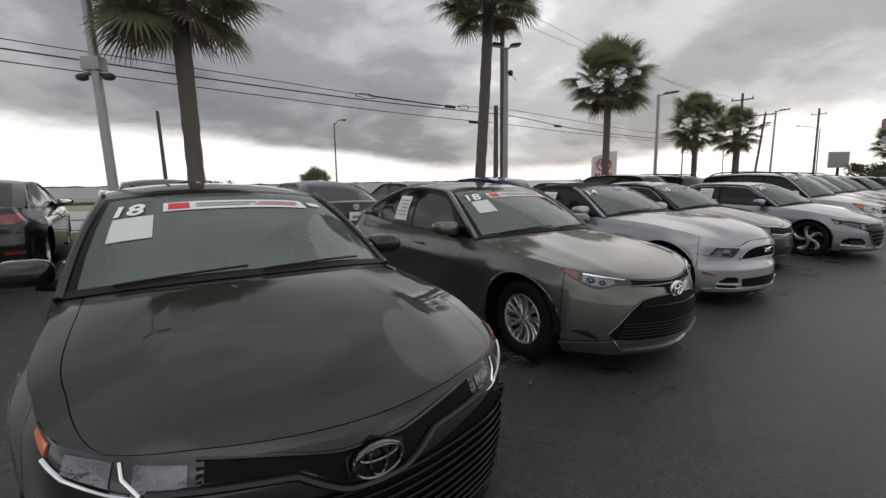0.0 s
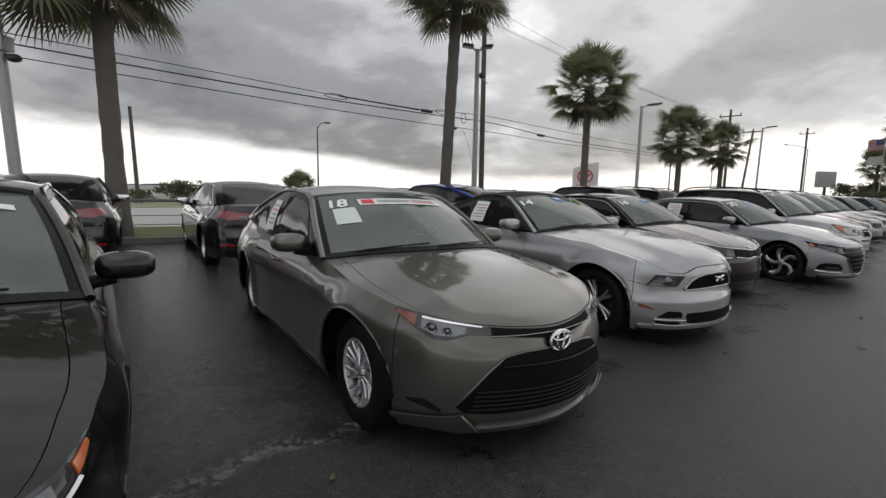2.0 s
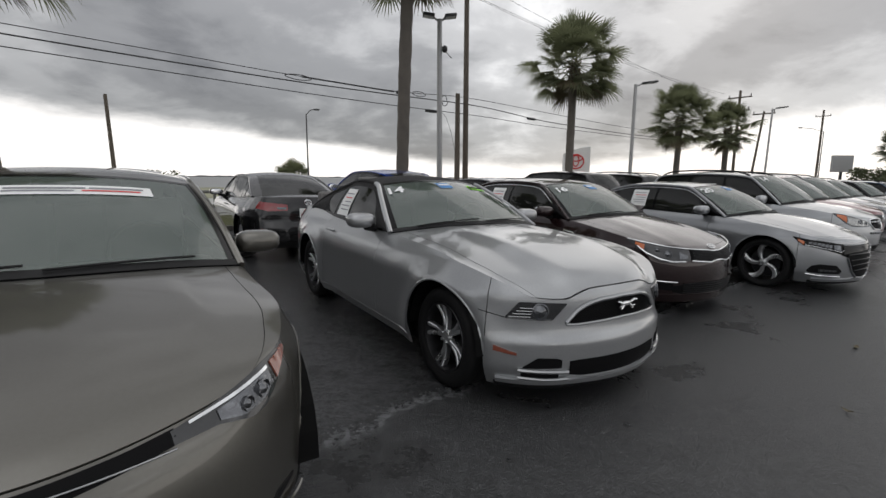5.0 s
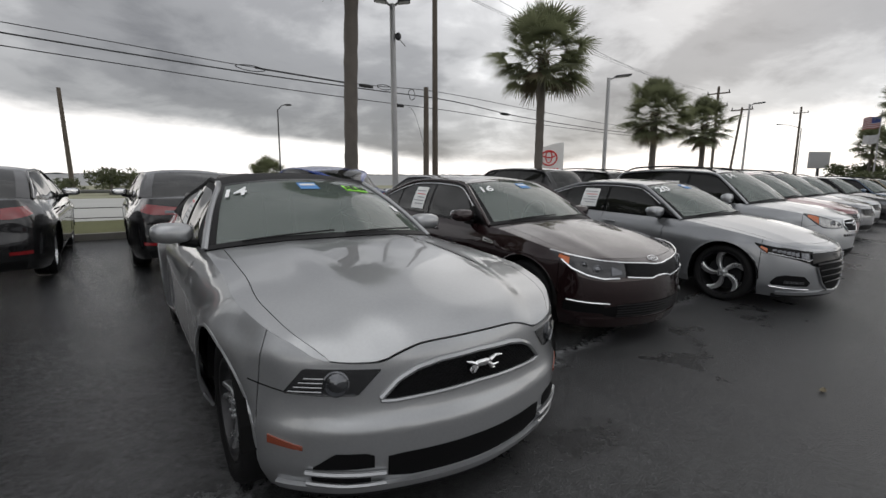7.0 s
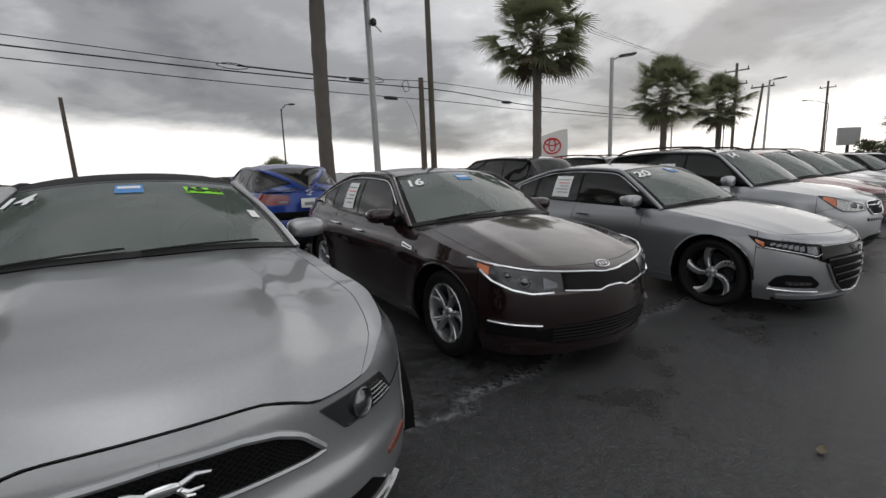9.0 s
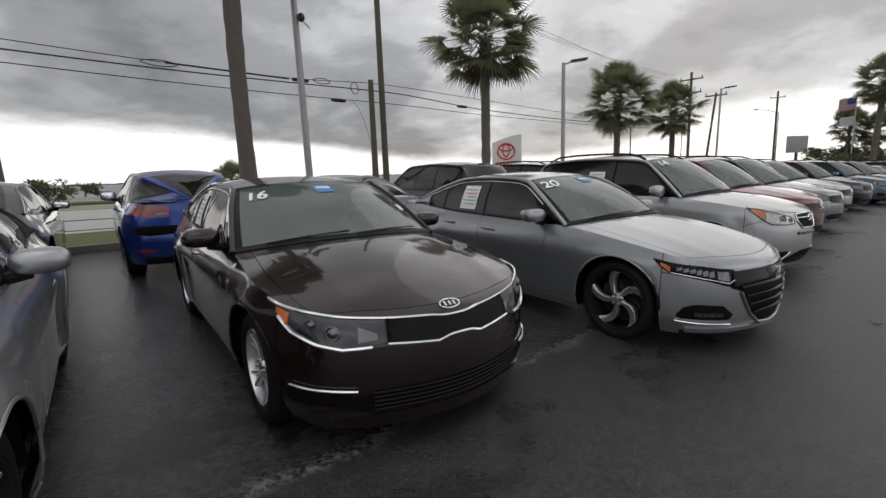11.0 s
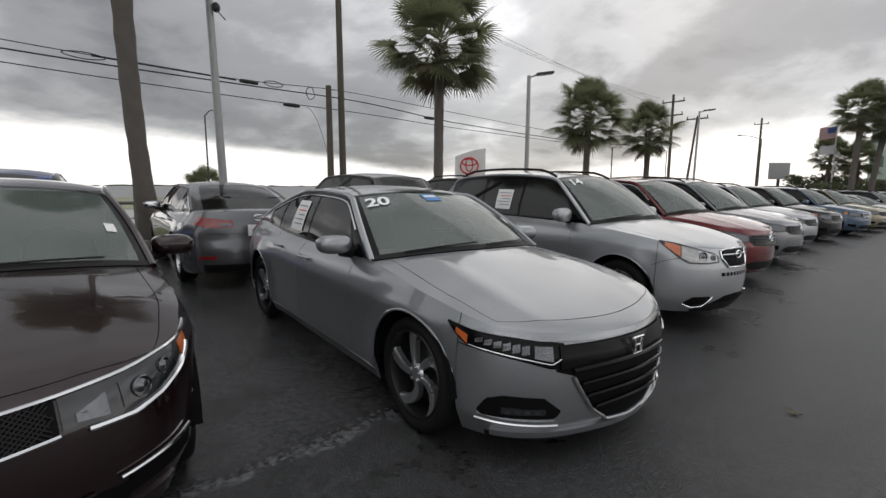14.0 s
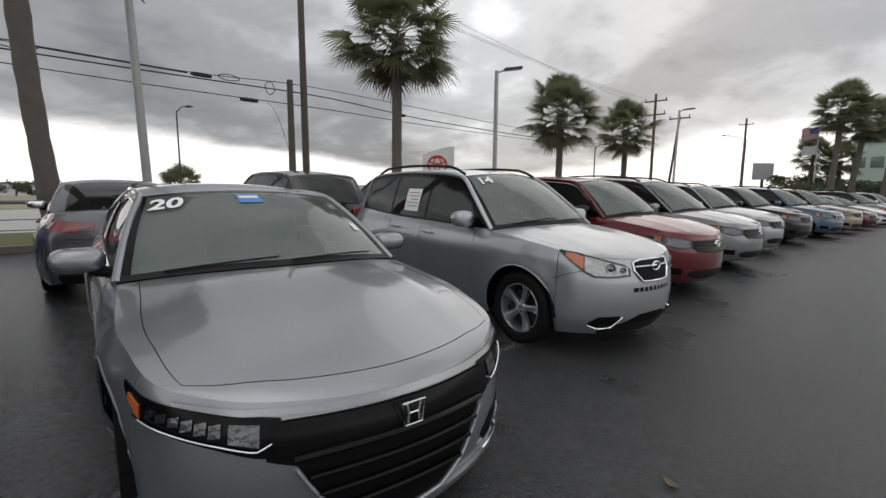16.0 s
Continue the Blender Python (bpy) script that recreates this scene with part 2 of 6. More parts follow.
def tube_bm(path, radii, seg=8, bm=None, cap=True):
    """A round tube along a path of points; radii: one number or one a point."""
    bm = bm or bmesh.new()
    path = [Vector(p) for p in path]
    if isinstance(radii, (int, float)):
        radii = [radii] * len(path)
    rings = []
    for i, p in enumerate(path):
        d = (path[min(i + 1, len(path) - 1)] - path[max(i - 1, 0)]).normalized()
        a = d.orthogonal() if abs(d.z) > 0.9 else d.cross(Vector((0, 0, 1)))
        a.normalize()
        b = d.cross(a)
        rings.append([bm.verts.new(p + (a * math.cos(2 * math.pi * k / seg) + b * math.sin(2 * math.pi * k / seg)) * radii[i]) for k in range(seg)])
    for r, s in zip(rings, rings[1:]):
        for k in range(seg):
            bm.faces.new((r[k], r[(k + 1) % seg], s[(k + 1) % seg], s[k]))
    if cap:
        bm.faces.new(rings[0][::-1])
        bm.faces.new(rings[-1])
    bmesh.ops.recalc_face_normals(bm, faces=bm.faces)
    return bm


def lathe_bm(profile, seg=40, axis="y", bm=None):
    """A turned body from (radius, along) pairs round the y or z axis."""
    bm = bm or bmesh.new()
    rings = []
    for r, a in profile:
        ring = []
        for k in range(seg):
            c, s = math.cos(2 * math.pi * k / seg), math.sin(2 * math.pi * k / seg)
            ring.append(bm.verts.new((r * c, a, r * s) if axis == "y" else (r * c, r * s, a)))
        rings.append(ring)
    for r, s in zip(rings, rings[1:]):
        for k in range(seg):
            bm.faces.new((r[k], r[(k + 1) % seg], s[(k + 1) % seg], s[k]))
    return bm


def blob_bm(sx, sy, sz, at=(0, 0, 0), power=2.6, n=10, bm=None):
    """A rounded, box-like body (a superellipsoid) with the half sizes given."""
    bm = bm or bmesh.new()

    def sg(v, e):
        return math.copysign(abs(v) ** e, v)

    e = 2 / power
    rows = []
    for i in range(n + 1):
        th = -math.pi / 2 + math.pi * i / n
        rows.append([bm.verts.new((at[0] + sx * sg(math.cos(th), e) * sg(math.cos(ph), e), at[1] + sy * sg(math.cos(th), e) * sg(math.sin(ph), e), at[2] + sz * sg(math.sin(th), e)))
                     for ph in [2 * math.pi * k / (2 * n) for k in range(2 * n)]])
    for r, s in zip(rows, rows[1:]):
        for k in range(2 * n):
            try:
                bm.faces.new((r[k], r[(k + 1) % (2 * n)], s[(k + 1) % (2 * n)], s[k]))
            except ValueError:
                pass
    bmesh.ops.remove_doubles(bm, verts=bm.verts, dist=0.0005)
    return bm


def text_mesh(words, size):
    """The outline of some words as a flat mesh, centred."""
    cu = bpy.data.curves.new("words", "FONT")
    cu.body, cu.size, cu.align_x, cu.align_y, cu.extrude = words, size, "CENTER", "CENTER", 0.001
    cu.offset = size * 0.025
    ob = bpy.data.objects.new("words", cu)
    scene.collection.objects.link(ob)
    me = bpy.data.meshes.new_from_object(ob.evaluated_get(bpy.context.evaluated_depsgraph_get()))
    bpy.data.objects.remove(ob)
    return me
# ---- ground, verge, road, water ----
RU, RV = Vector((0.757, 0.653, 0)), Vector((-0.653, 0.757, 0))


def uv(u, v, z=0.0):
    """A place from metres along the row and across it."""
    return RU * u + RV * v + Vector((0, 0, z))


def gz(u, v):
    """The height of the ground: the lot falls gently along the row and rises towards the verge; past the road it drops to the water."""
    z = -0.0108 * min(max(u, -40), 60) + 0.012 * min(max(v, -25), 13) + 0.045 * min(max((6 - u) / 3, 0), 1)
    return z - 3.0 * min(max((v - 64) / 8, 0), 1)


def ground_z(x, y):
    return gz(x * RU.x + y * RU.y, x * RV.x + y * RV.y)


def on_ground(x, y, lift=0.0):
    return Vector((x, y, ground_z(x, y) + lift))


def slab(name, v0, v1, lift, mat, label, category, u0=-400, u1=900, thick=0.3, vs=()):
    us = [u0] + [u for u in (-40, -30, -20, -10, 0, 3, 6, 10, 20, 30, 40, 50, 60) if u0 < u < u1] + [u1]
    vv = [v0] + [v for v in vs if v0 < v < v1] + [v1]
    bm = bmesh.new()
    rows = [[uv(u, v, gz(u, v) + lift) for v in vv] for u in us]
    grid_bm(rows, (0, 0, 1), bm=bm)
    for v in (v0, v1):
        if thick:
            grid_bm([[uv(u, v, gz(u, v) + lift), uv(u, v, gz(u, v) + lift - thick)] for u in us], tuple(RV * (-1 if v == v0 else 1)), bm=bm)
    return tagged(mesh_object(name, bm, mat, smooth=False), label, category, kind="structure")


def asphalt_material():
    """Worn asphalt: a smoother dark parking strip and a coarser lane, a ragged pale joint between them, damp and oily stains."""
    m = bpy.data.materials.new("asphalt")
    m.use_nodes = True
    nt = m.node_tree
    N, Lk = nt.nodes.new, nt.links.new
    b = nt.nodes["Principled BSDF"]
    tc = N("ShaderNodeTexCoord")
    pos = tc.outputs["Object"]

    def noise_tex(scale, detail=4, rough=0.55):
        n = N("ShaderNodeTexNoise")
        n.inputs["Scale"].default_value, n.inputs["Detail"].default_value, n.inputs["Roughness"].default_value = scale, detail, rough
        Lk(pos, n.inputs["Vector"])
        return n.outputs["Fac"]

    def mm(op, a, c=0.0, d=0.0, clamp=False):
        n = N("ShaderNodeMath")
        n.operation, n.use_clamp = op, clamp
        for i, v in enumerate((a, c, d)):
            if isinstance(v, (int, float)):
                n.inputs[i].default_value = v
            else:
                Lk(v, n.inputs[i])
        return n.outputs[0]

    def step(v, lo, hi):
        n = N("ShaderNodeMapRange")
        n.interpolation_type = "SMOOTHSTEP"
        Lk(v, n.inputs[0])
        n.inputs[1].default_value, n.inputs[2].default_value = lo, hi
        return n.outputs[0]

    dot = N("ShaderNodeVectorMath")
    dot.operation = "DOT_PRODUCT"
    dot.inputs[1].default_value = tuple(RV)
    Lk(pos, dot.inputs[0])
    big, mid, fine, grit = noise_tex(0.22, 4), noise_tex(1.6, 5), noise_tex(26, 5, 0.65), noise_tex(80, 3, 0.75)
    across = mm("ADD", dot.outputs["Value"], mm("MULTIPLY", mm("SUBTRACT", mid, 0.5), 0.55))
    lane = step(across, 2.65, 2.15)
    joint = mm("MULTIPLY", mm("MULTIPLY", step(across, 2.27, 2.35), step(across, 2.44, 2.36)), step(fine, 0.44, 0.58))
    specks = step(grit, 0.58, 0.74)
    tone = mm("MULTIPLY_ADD", big, 0.036, 0.034)
    tone = mm("MULTIPLY_ADD", lane, -0.004, tone)
    tone = mm("MULTIPLY_ADD", mm("SUBTRACT", fine, 0.5), 0.15, tone)
    tone = mm("MULTIPLY_ADD", mm("MULTIPLY", specks, mm("MULTIPLY_ADD", lane, 0.7, 0.3)), 0.17, tone)
    tone = mm("MULTIPLY_ADD", mm("SUBTRACT", noise_tex(4.5, 6, 0.7), 0.5), 0.045, tone)
    tone = mm("MULTIPLY_ADD", mm("SUBTRACT", mid, 0.5), 0.035, tone)
    tone = mm("MULTIPLY_ADD", joint, 0.17, tone)
    stain = mm("MULTIPLY", step(mid, 0.53, 0.66), step(mm("ABSOLUTE", mm("SUBTRACT", across, 2.6)), 2.2, 0.4))
    tone = mm("MULTIPLY", tone, mm("MULTIPLY_ADD", stain, -0.72, 1.0))
    tone = mm("MAXIMUM", mm("MULTIPLY", tone, 0.74), 0.009)
    col = N("ShaderNodeCombineColor")
    for i, k in enumerate((0.98, 1.0, 1.03)):
        Lk(mm("MULTIPLY", tone, k), col.inputs[i])
    Lk(col.outputs[0], b.inputs["Base Color"])
    Lk(mm("MULTIPLY_ADD", stain, -0.12, mm("MULTIPLY_ADD", lane, 0.12, mm("MULTIPLY_ADD", fine, 0.18, 0.13))), b.inputs["Roughness"])
    bp = N("ShaderNodeBump")
    bp.inputs["Strength"].default_value, bp.inputs["Distance"].default_value = 0.50, 0.03
    Lk(mm("ADD", mm("MULTIPLY", grit, mm("MULTIPLY_ADD", lane, 0.75, 0.22)), mm("MULTIPLY", fine, mm("MULTIPLY_ADD", lane, 0.25, 0.5))), bp.inputs["Height"])
    Lk(bp.outputs[0], b.inputs["Normal"])
    return m


ASPHALT = asphalt_material()
ROAD = material("road_asphalt", (0.42, 0.42, 0.40), 0.8, vary=0.12, scale=0.3, bump=0.2)
GRASS = material("grass", (0.13, 0.135, 0.055), 0.9, vary=0.3, scale=1.5, grain=0.4, bump=0.8, bump_scale=60)
DRY_GRASS = material("dry_grass", (0.28, 0.28, 0.19), 0.9, vary=0.25, scale=0.6, grain=0.3, bump=0.6)
CONCRETE = material("kerb_concrete", (0.22, 0.21, 0.19), 0.85, vary=0.2, scale=3, grain=0.15, bump=0.3)
WATER = material("water", (0.16, 0.165, 0.165), 0.35, vary=0.1, scale=0.02, bump=0.4, bump_scale=0.8)
BARK = material("palm_trunk", (0.13, 0.115, 0.10), 0.9, vary=0.3, scale=4, grain=0.3, bump=0.8, bump_scale=30)


def leaf_material(name, color, through_color):
    m = material(name, color, 0.5, vary=0.35, scale=3)
    nt = m.node_tree
    tr, mx = nt.nodes.new("ShaderNodeBsdfTranslucent"), nt.nodes.new("ShaderNodeMixShader")
    tr.inputs[0].default_value, mx.inputs[0].default_value = (*through_color, 1), 0.45
    nt.links.new(nt.nodes["Principled BSDF"].outputs[0], mx.inputs[1])
    nt.links.new(tr.outputs[0], mx.inputs[2])
    nt.links.new(mx.outputs[0], nt.nodes["Material Output"].inputs[0])
    return m


LEAF = leaf_material("palm_leaf", (0.115, 0.125, 0.075), (0.22, 0.24, 0.13))
DRY_LEAF = material("dry_palm_leaf", (0.12, 0.10, 0.06), 0.8, vary=0.3, scale=3)
STEEL = material("galvanised_steel", (0.36, 0.36, 0.36), 0.5, 0.6, vary=0.12, scale=5)
DARK_STEEL = material("dark_steel", (0.05, 0.05, 0.052), 0.5, 0.5)
WOOD_POLE = material("weathered_pole", (0.09, 0.075, 0.06), 0.9, vary=0.3, scale=6, grain=0.2, bump=0.4)
WIRE = material("cable", (0.012, 0.012, 0.013), 0.6)

slab("ground", -400, 2500, 0.0, ASPHALT, "dark damp asphalt of the parking lot", "ground", -1500, 2500, 0, (-25, 0, 13, 64, 72))
KERB_V = 11.9
slab("kerb", KERB_V, KERB_V + 0.16, 0.13, CONCRETE, "worn pale concrete kerb", "kerb")
slab("verge", KERB_V + 0.16, KERB_V + 3.2, 0.12, GRASS, "patchy grass verge under the palms", "verge", vs=(13,))
slab("road", KERB_V + 3.2, KERB_V + 19, 0.03, ROAD, "pale grey asphalt road", "road")
slab("verge_far", KERB_V + 19, 63.5, 0.06, DRY_GRASS, "grass verge beside the water", "verge")
bm = bmesh.new()
grid_bm([[uv(u, v, -1.6) for v in (66, 2400)] for u in (-1400, 2400)], (0, 0, 1), bm=bm)
tagged(mesh_object("water", bm, WATER, smooth=False), "flat grey water reaching the horizon", "water", kind="structure")


# ---- palms, poles, wires ----
def frond_bm(bm, origin, yaw, pitch, length, fan, rng, droop):
    """One fan leaf: a stalk and a half-round of blades that touch near the stalk and part into drooping tips."""
    d = Vector((math.cos(yaw) * math.cos(pitch), math.sin(yaw) * math.cos(pitch), math.sin(pitch)))
    side = d.cross(Vector((0, 0, 1))).normalized()
    nrm = side.cross(d)
    roll = rng.uniform(-0.5, 0.5)
    side, nrm = side * math.cos(roll) + nrm * math.sin(roll), nrm * math.cos(roll) - side * math.sin(roll)
    tip = origin + d * length - Vector((0, 0, droop * length * 0.16))
    w = 0.018
    a, b, c, e = bm.verts.new(origin + side * w), bm.verts.new(origin - side * w), bm.verts.new(tip - side * w), bm.verts.new(tip + side * w)
    bm.faces.new((a, b, c, e))
    n = 26
    for i in range(n):
        f = (i / (n - 1) - 0.5) * 2
        ang = f * radians(112) + rng.uniform(-0.03, 0.03)
        bd = (d * math.cos(ang) + side * math.sin(ang) + nrm * (0.10 - 0.30 * abs(f))).normalized()
        ln = fan * (1.0 - 0.28 * abs(f) ** 2) * rng.uniform(0.90, 1.06)
        bs = bd.cross(nrm).normalized()
        m = tip + bd * ln * 0.52 - Vector((0, 0, 0.03 * ln))
        k = tip + bd * ln * 0.80 - Vector((0, 0, ln * (0.05 + 0.07 * droop)))
        t = tip + bd * ln * 0.97 - Vector((0, 0, ln * (0.10 + 0.16 * droop) * rng.uniform(0.6, 1.4)))
        wd = fan * 0.036
        p0, p1 = bm.verts.new(tip + bs * 0.006), bm.verts.new(tip - bs * 0.006)
        p2, p3 = bm.verts.new(m - bs * wd), bm.verts.new(m + bs * wd)
        p5, p6 = bm.verts.new(k - bs * wd * 0.5), bm.verts.new(k + bs * wd * 0.5)
        p4 = bm.verts.new(t)
        bm.faces.new((p0, p1, p2, p3))
        bm.faces.new((p3, p2, p5, p6))
        bm.faces.new((p6, p5, p4))


CROWNS = []
for seed in range(4):
    rng = random.Random(seed)
    g, dry = bmesh.new(), bmesh.new()
    count = 78
    for i in range(count):
        f = (i + 0.5) / count
        pitch = radians(82 - 132 * f ** 0.9 + rng.uniform(-13, 13))
        frond_bm(g if f < 0.94 else dry, Vector((rng.uniform(-0.1, 0.1), rng.uniform(-0.1, 0.1), 0.30 - 0.45 * f)), i * 2.39996 + rng.uniform(-0.3, 0.3), pitch, rng.uniform(0.55, 0.95), rng.uniform(0.54, 0.68), rng, f)
    pair = []
    for b, nm, mt in ((g, "crown", LEAF), (dry, "dry_frond_skirt", DRY_LEAF)):
        me = bpy.data.meshes.new(nm)
        b.to_mesh(me)
        b.free()
        me.materials.append(mt)
        pair.append(me)
    CROWNS.append(pair)


def palm(at, height, size=1.0, seed=0, lean=(0.0, 0.0), r=0.17, label="tall sabal palm with a round crown of fan leaves", bend=(0.0, 0.0)):
    t = tagged(new("palm_tree"), label, "palm tree", "palms along the verge")
    t.location = on_ground(at[0], at[1], at[2] - 0.03)
    rng = random.Random(seed + 50)
    n = 26
    path = [Vector((lean[0] * (i / n) + bend[0] * math.sin(math.pi * i / n), lean[1] * (i / n) + bend[1] * math.sin(math.pi * i / n), height * i / n)) for i in range(n + 1)]
    radii = [r * (1.25 - 0.35 * min(1, i / 6) + 0.18 * max(0, i / n - 0.8) * 5 * 0.5) * (1 + 0.04 * math.sin(i * 2.4)) * rng.uniform(0.97, 1.03) for i in range(n + 1)]
    bm = tube_bm(path, radii, 14)
    part("trunk", bm, BARK, t)
    boots = bmesh.new()
    for i in range(26):
        a, zz = i * 2.4, height * (1 - 0.11 * (i / 26)) - 0.05
        o = path[-1] + Vector((0, 0, zz - height))
        tube_bm([o, o + Vector((math.cos(a) * r * 1.7, math.sin(a) * r * 1.7, 0.22))], [0.07, 0.02], 5, boots)
    part("trunk_boot_collar", boots, DRY_LEAF, t)
    for me in CROWNS[seed % 4]:
        o = new(me.name.split(".")[0], me)
        o.parent = t
        o.matrix_local = Matrix.Translation(path[-1]) @ Matrix.Rotation(seed * 1.3, 4, "Z") @ Matrix.Diagonal((size * 1.12, size * 1.12, size * 0.92, 1))
    return t


palm((-5.97, 11.5, 0.15), 6.1, 1.5, 0, (-0.1, 0.0), 0.215)
palm((1.31, 17.25, 0.15), 7.75, 1.36, 1, (0.36, -0.90), 0.20, bend=(0.0, -0.25))
palm((8.08, 23.3, 0.15), 6.2, 1.42, 2, (0.05, 0.1), 0.19)
palm((15.87, 29.7, 0.15), 4.9, 1.38, 3, (0.05, 0.05), 0.18)
palm((21.65, 34.9, 0.15), 4.95, 1.32, 0, (0.05, 0.05), 0.18)
palm((40.2, 40.0, 0.1), 7.6, 1.5, 1, (0.2, -0.2), 0.22)
palm((43.2, 41.4, 0.1), 7.0, 1.45, 2, (0.5, -0.3), 0.22)
palm((56.0, 50.5, 0.1), 9.0, 1.7, 3, (0.6, -0.4), 0.22)


def light_pole(at, height, heads, lean=(0, 0), r=0.085, label="tall grey steel lot light pole", reach=1.0):
    t = tagged(new("lamp_post"), label, "lamp post", "lot light poles")
    t.location = on_ground(*at)
    part("base", lathe_bm([(0.0001, 0.6), (0.24, 0.6), (0.25, 0.55), (0.25, -0.2)], 20, "z"), CONCRETE, t)
    top = Vector((lean[0], lean[1], height))
    part("pole", tube_bm([(0, 0, 0.5), top], [r, r * 0.8], 12), STEEL, t)
    for a in heads:
        d = Vector((math.cos(a), math.sin(a), 0))
        part("arm", tube_bm([top + Vector((0, 0, -0.08)), top + d * 0.2 * reach + Vector((0, 0, -0.02)), top + d * 0.40 * reach + Vector((0, 0, 0.06))], 0.035, 8), STEEL, t)
        m = Matrix.Rotation(a, 3, "Z") @ Matrix.Rotation(radians(-7), 3, "Y")
        head = part("lamp_head", box_bm(0.78 * reach, 0.34, 0.09, top + d * 0.72 * reach + Vector((0, 0, 0.10)), 0.03, rot=m), DARK_STEEL, t)
        part("lens", box_bm(0.60 * reach, 0.26, 0.012, top + d * 0.72 * reach + Vector((0, 0, 0.05)), rot=m), STEEL, head)
    return t


def lot_fitting(t, at, height):
    """The small boxes and floods strapped to the nearest pole."""
    part("junction_box", box_bm(0.42, 0.3, 0.3, (at[0], at[1], height), 0.04), STEEL, t)
    for k in (-1, 1):
        part("flood_lamp", blob_bm(0.14, 0.09, 0.08, (at[0] + 0.3 * k, at[1], height - 0.28), 2.4, 7), DARK_STEEL, t)
    part("bracket", box_bm(0.7, 0.05, 0.05, (at[0], at[1], height - 0.22), 0.01), DARK_STEEL, t)


pole0 = light_pole((-7.6, 10.9, 0.15), 9.5, (0.7, 3.84), (-0.36, 0.1), 0.11)
lot_fitting(pole0, (-0.16, 0.04), 3.85)
pole1 = light_pole((2.49, 18.47, 0.15), 6.2, (0.1, 3.24), (-0.02, -0.25), 0.10, reach=0.48)
part("camera_arm", tube_bm([(0.0, -0.2, 5.35), (0.12, -0.26, 5.38), (0.2, -0.28, 5.2), (0.36, -0.3, 5.02)], 0.018, 6), STEEL, pole1)
part("dome_camera", blob_bm(0.09, 0.09, 0.11, (0.15, -0.26, 5.3), 2.2, 8), DARK_STEEL, pole1)
light_pole((12.15, 26.85, 0.15), 6.05, (0.0,), (0.0, 0), 0.10, reach=0.95)
light_pole((28.0, 40.2, 0.15), 7.1, (0.0,), (0.1, 0))


def street_lamp(at, height, arm, face, label="thin street lamp beside the road"):
    t = tagged(new("street_lamp"), label, "street lamp", "street lamps along the road")
    t.location = on_ground(*at)
    part("pole", tube_bm([(0, 0, -0.2), (0, 0, height)], [0.09, 0.06], 8), DARK_STEEL, t)
    d = Vector((math.cos(face), math.sin(face), 0))
    part("arm", tube_bm([(0, 0, height - 0.1), d * arm * 0.5 + Vector((0, 0, height + 0.35)), d * arm + Vector((0, 0, height + 0.45))], 0.04, 6), DARK_STEEL, t)
    part("lamp_head", blob_bm(0.35, 0.16, 0.09, d * (arm + 0.25) + Vector((0, 0, height + 0.43)), 2.3, 7), DARK_STEEL, t)


street_lamp((-11.2, 50.1, 0), 7.65, 0.75, 0.1)
street_lamp((28.5, 56.0, 0), 6.0, 1.4, 0.3)
street_lamp((62.0, 78.0, 0), 9.5, 4.0, 3.3)
street_lamp((50.0, 84.0, 0), 8.0, 2.0, 3.3)


def wire(name, p, q, sag, r=0.02):
    p, q = Vector(p), Vector(q)
    pts = [p.lerp(q, i / 24) - Vector((0, 0, 4 * sag * (i / 24) * (1 - i / 24))) for i in range(25)]
    return tagged(mesh_object(name, tube_bm(pts, r, 5), WIRE), "black overhead cable between utility poles", "cable", "overhead cables")


def utility_pole(at, height, r=0.14, arms=(), lean=(0, 0), label="weathered wooden utility pole", mat=None):
    t = tagged(new("utility_pole"), label, "utility pole", "utility poles along the road")
    t.location = on_ground(*at)
    part("pole", tube_bm([(0, 0, -0.1), (lean[0], lean[1], height)], [r, r * 0.75], 12), mat or WOOD_POLE, t)
    for z, ln in arms:
        part("crossarm", box_bm(0.12, ln, 0.12, (lean[0] * z / height, 0, z), 0.01, rot=Matrix.Rotation(math.atan2(RU.y, RU.x), 3, "Z")), WOOD_POLE, t)
        for k in (-0.45, 0.0, 0.45):
            part("insulator", lathe_bm([(0.0001, 0.26), (0.05, 0.24), (0.035, 0.16), (0.06, 0.1), (0.03, 0.0)], 10, "z"), DARK_STEEL, t).location = Vector((lean[0] * z / height, 0, z + 0.06)) + RV * (k * ln)
    return t


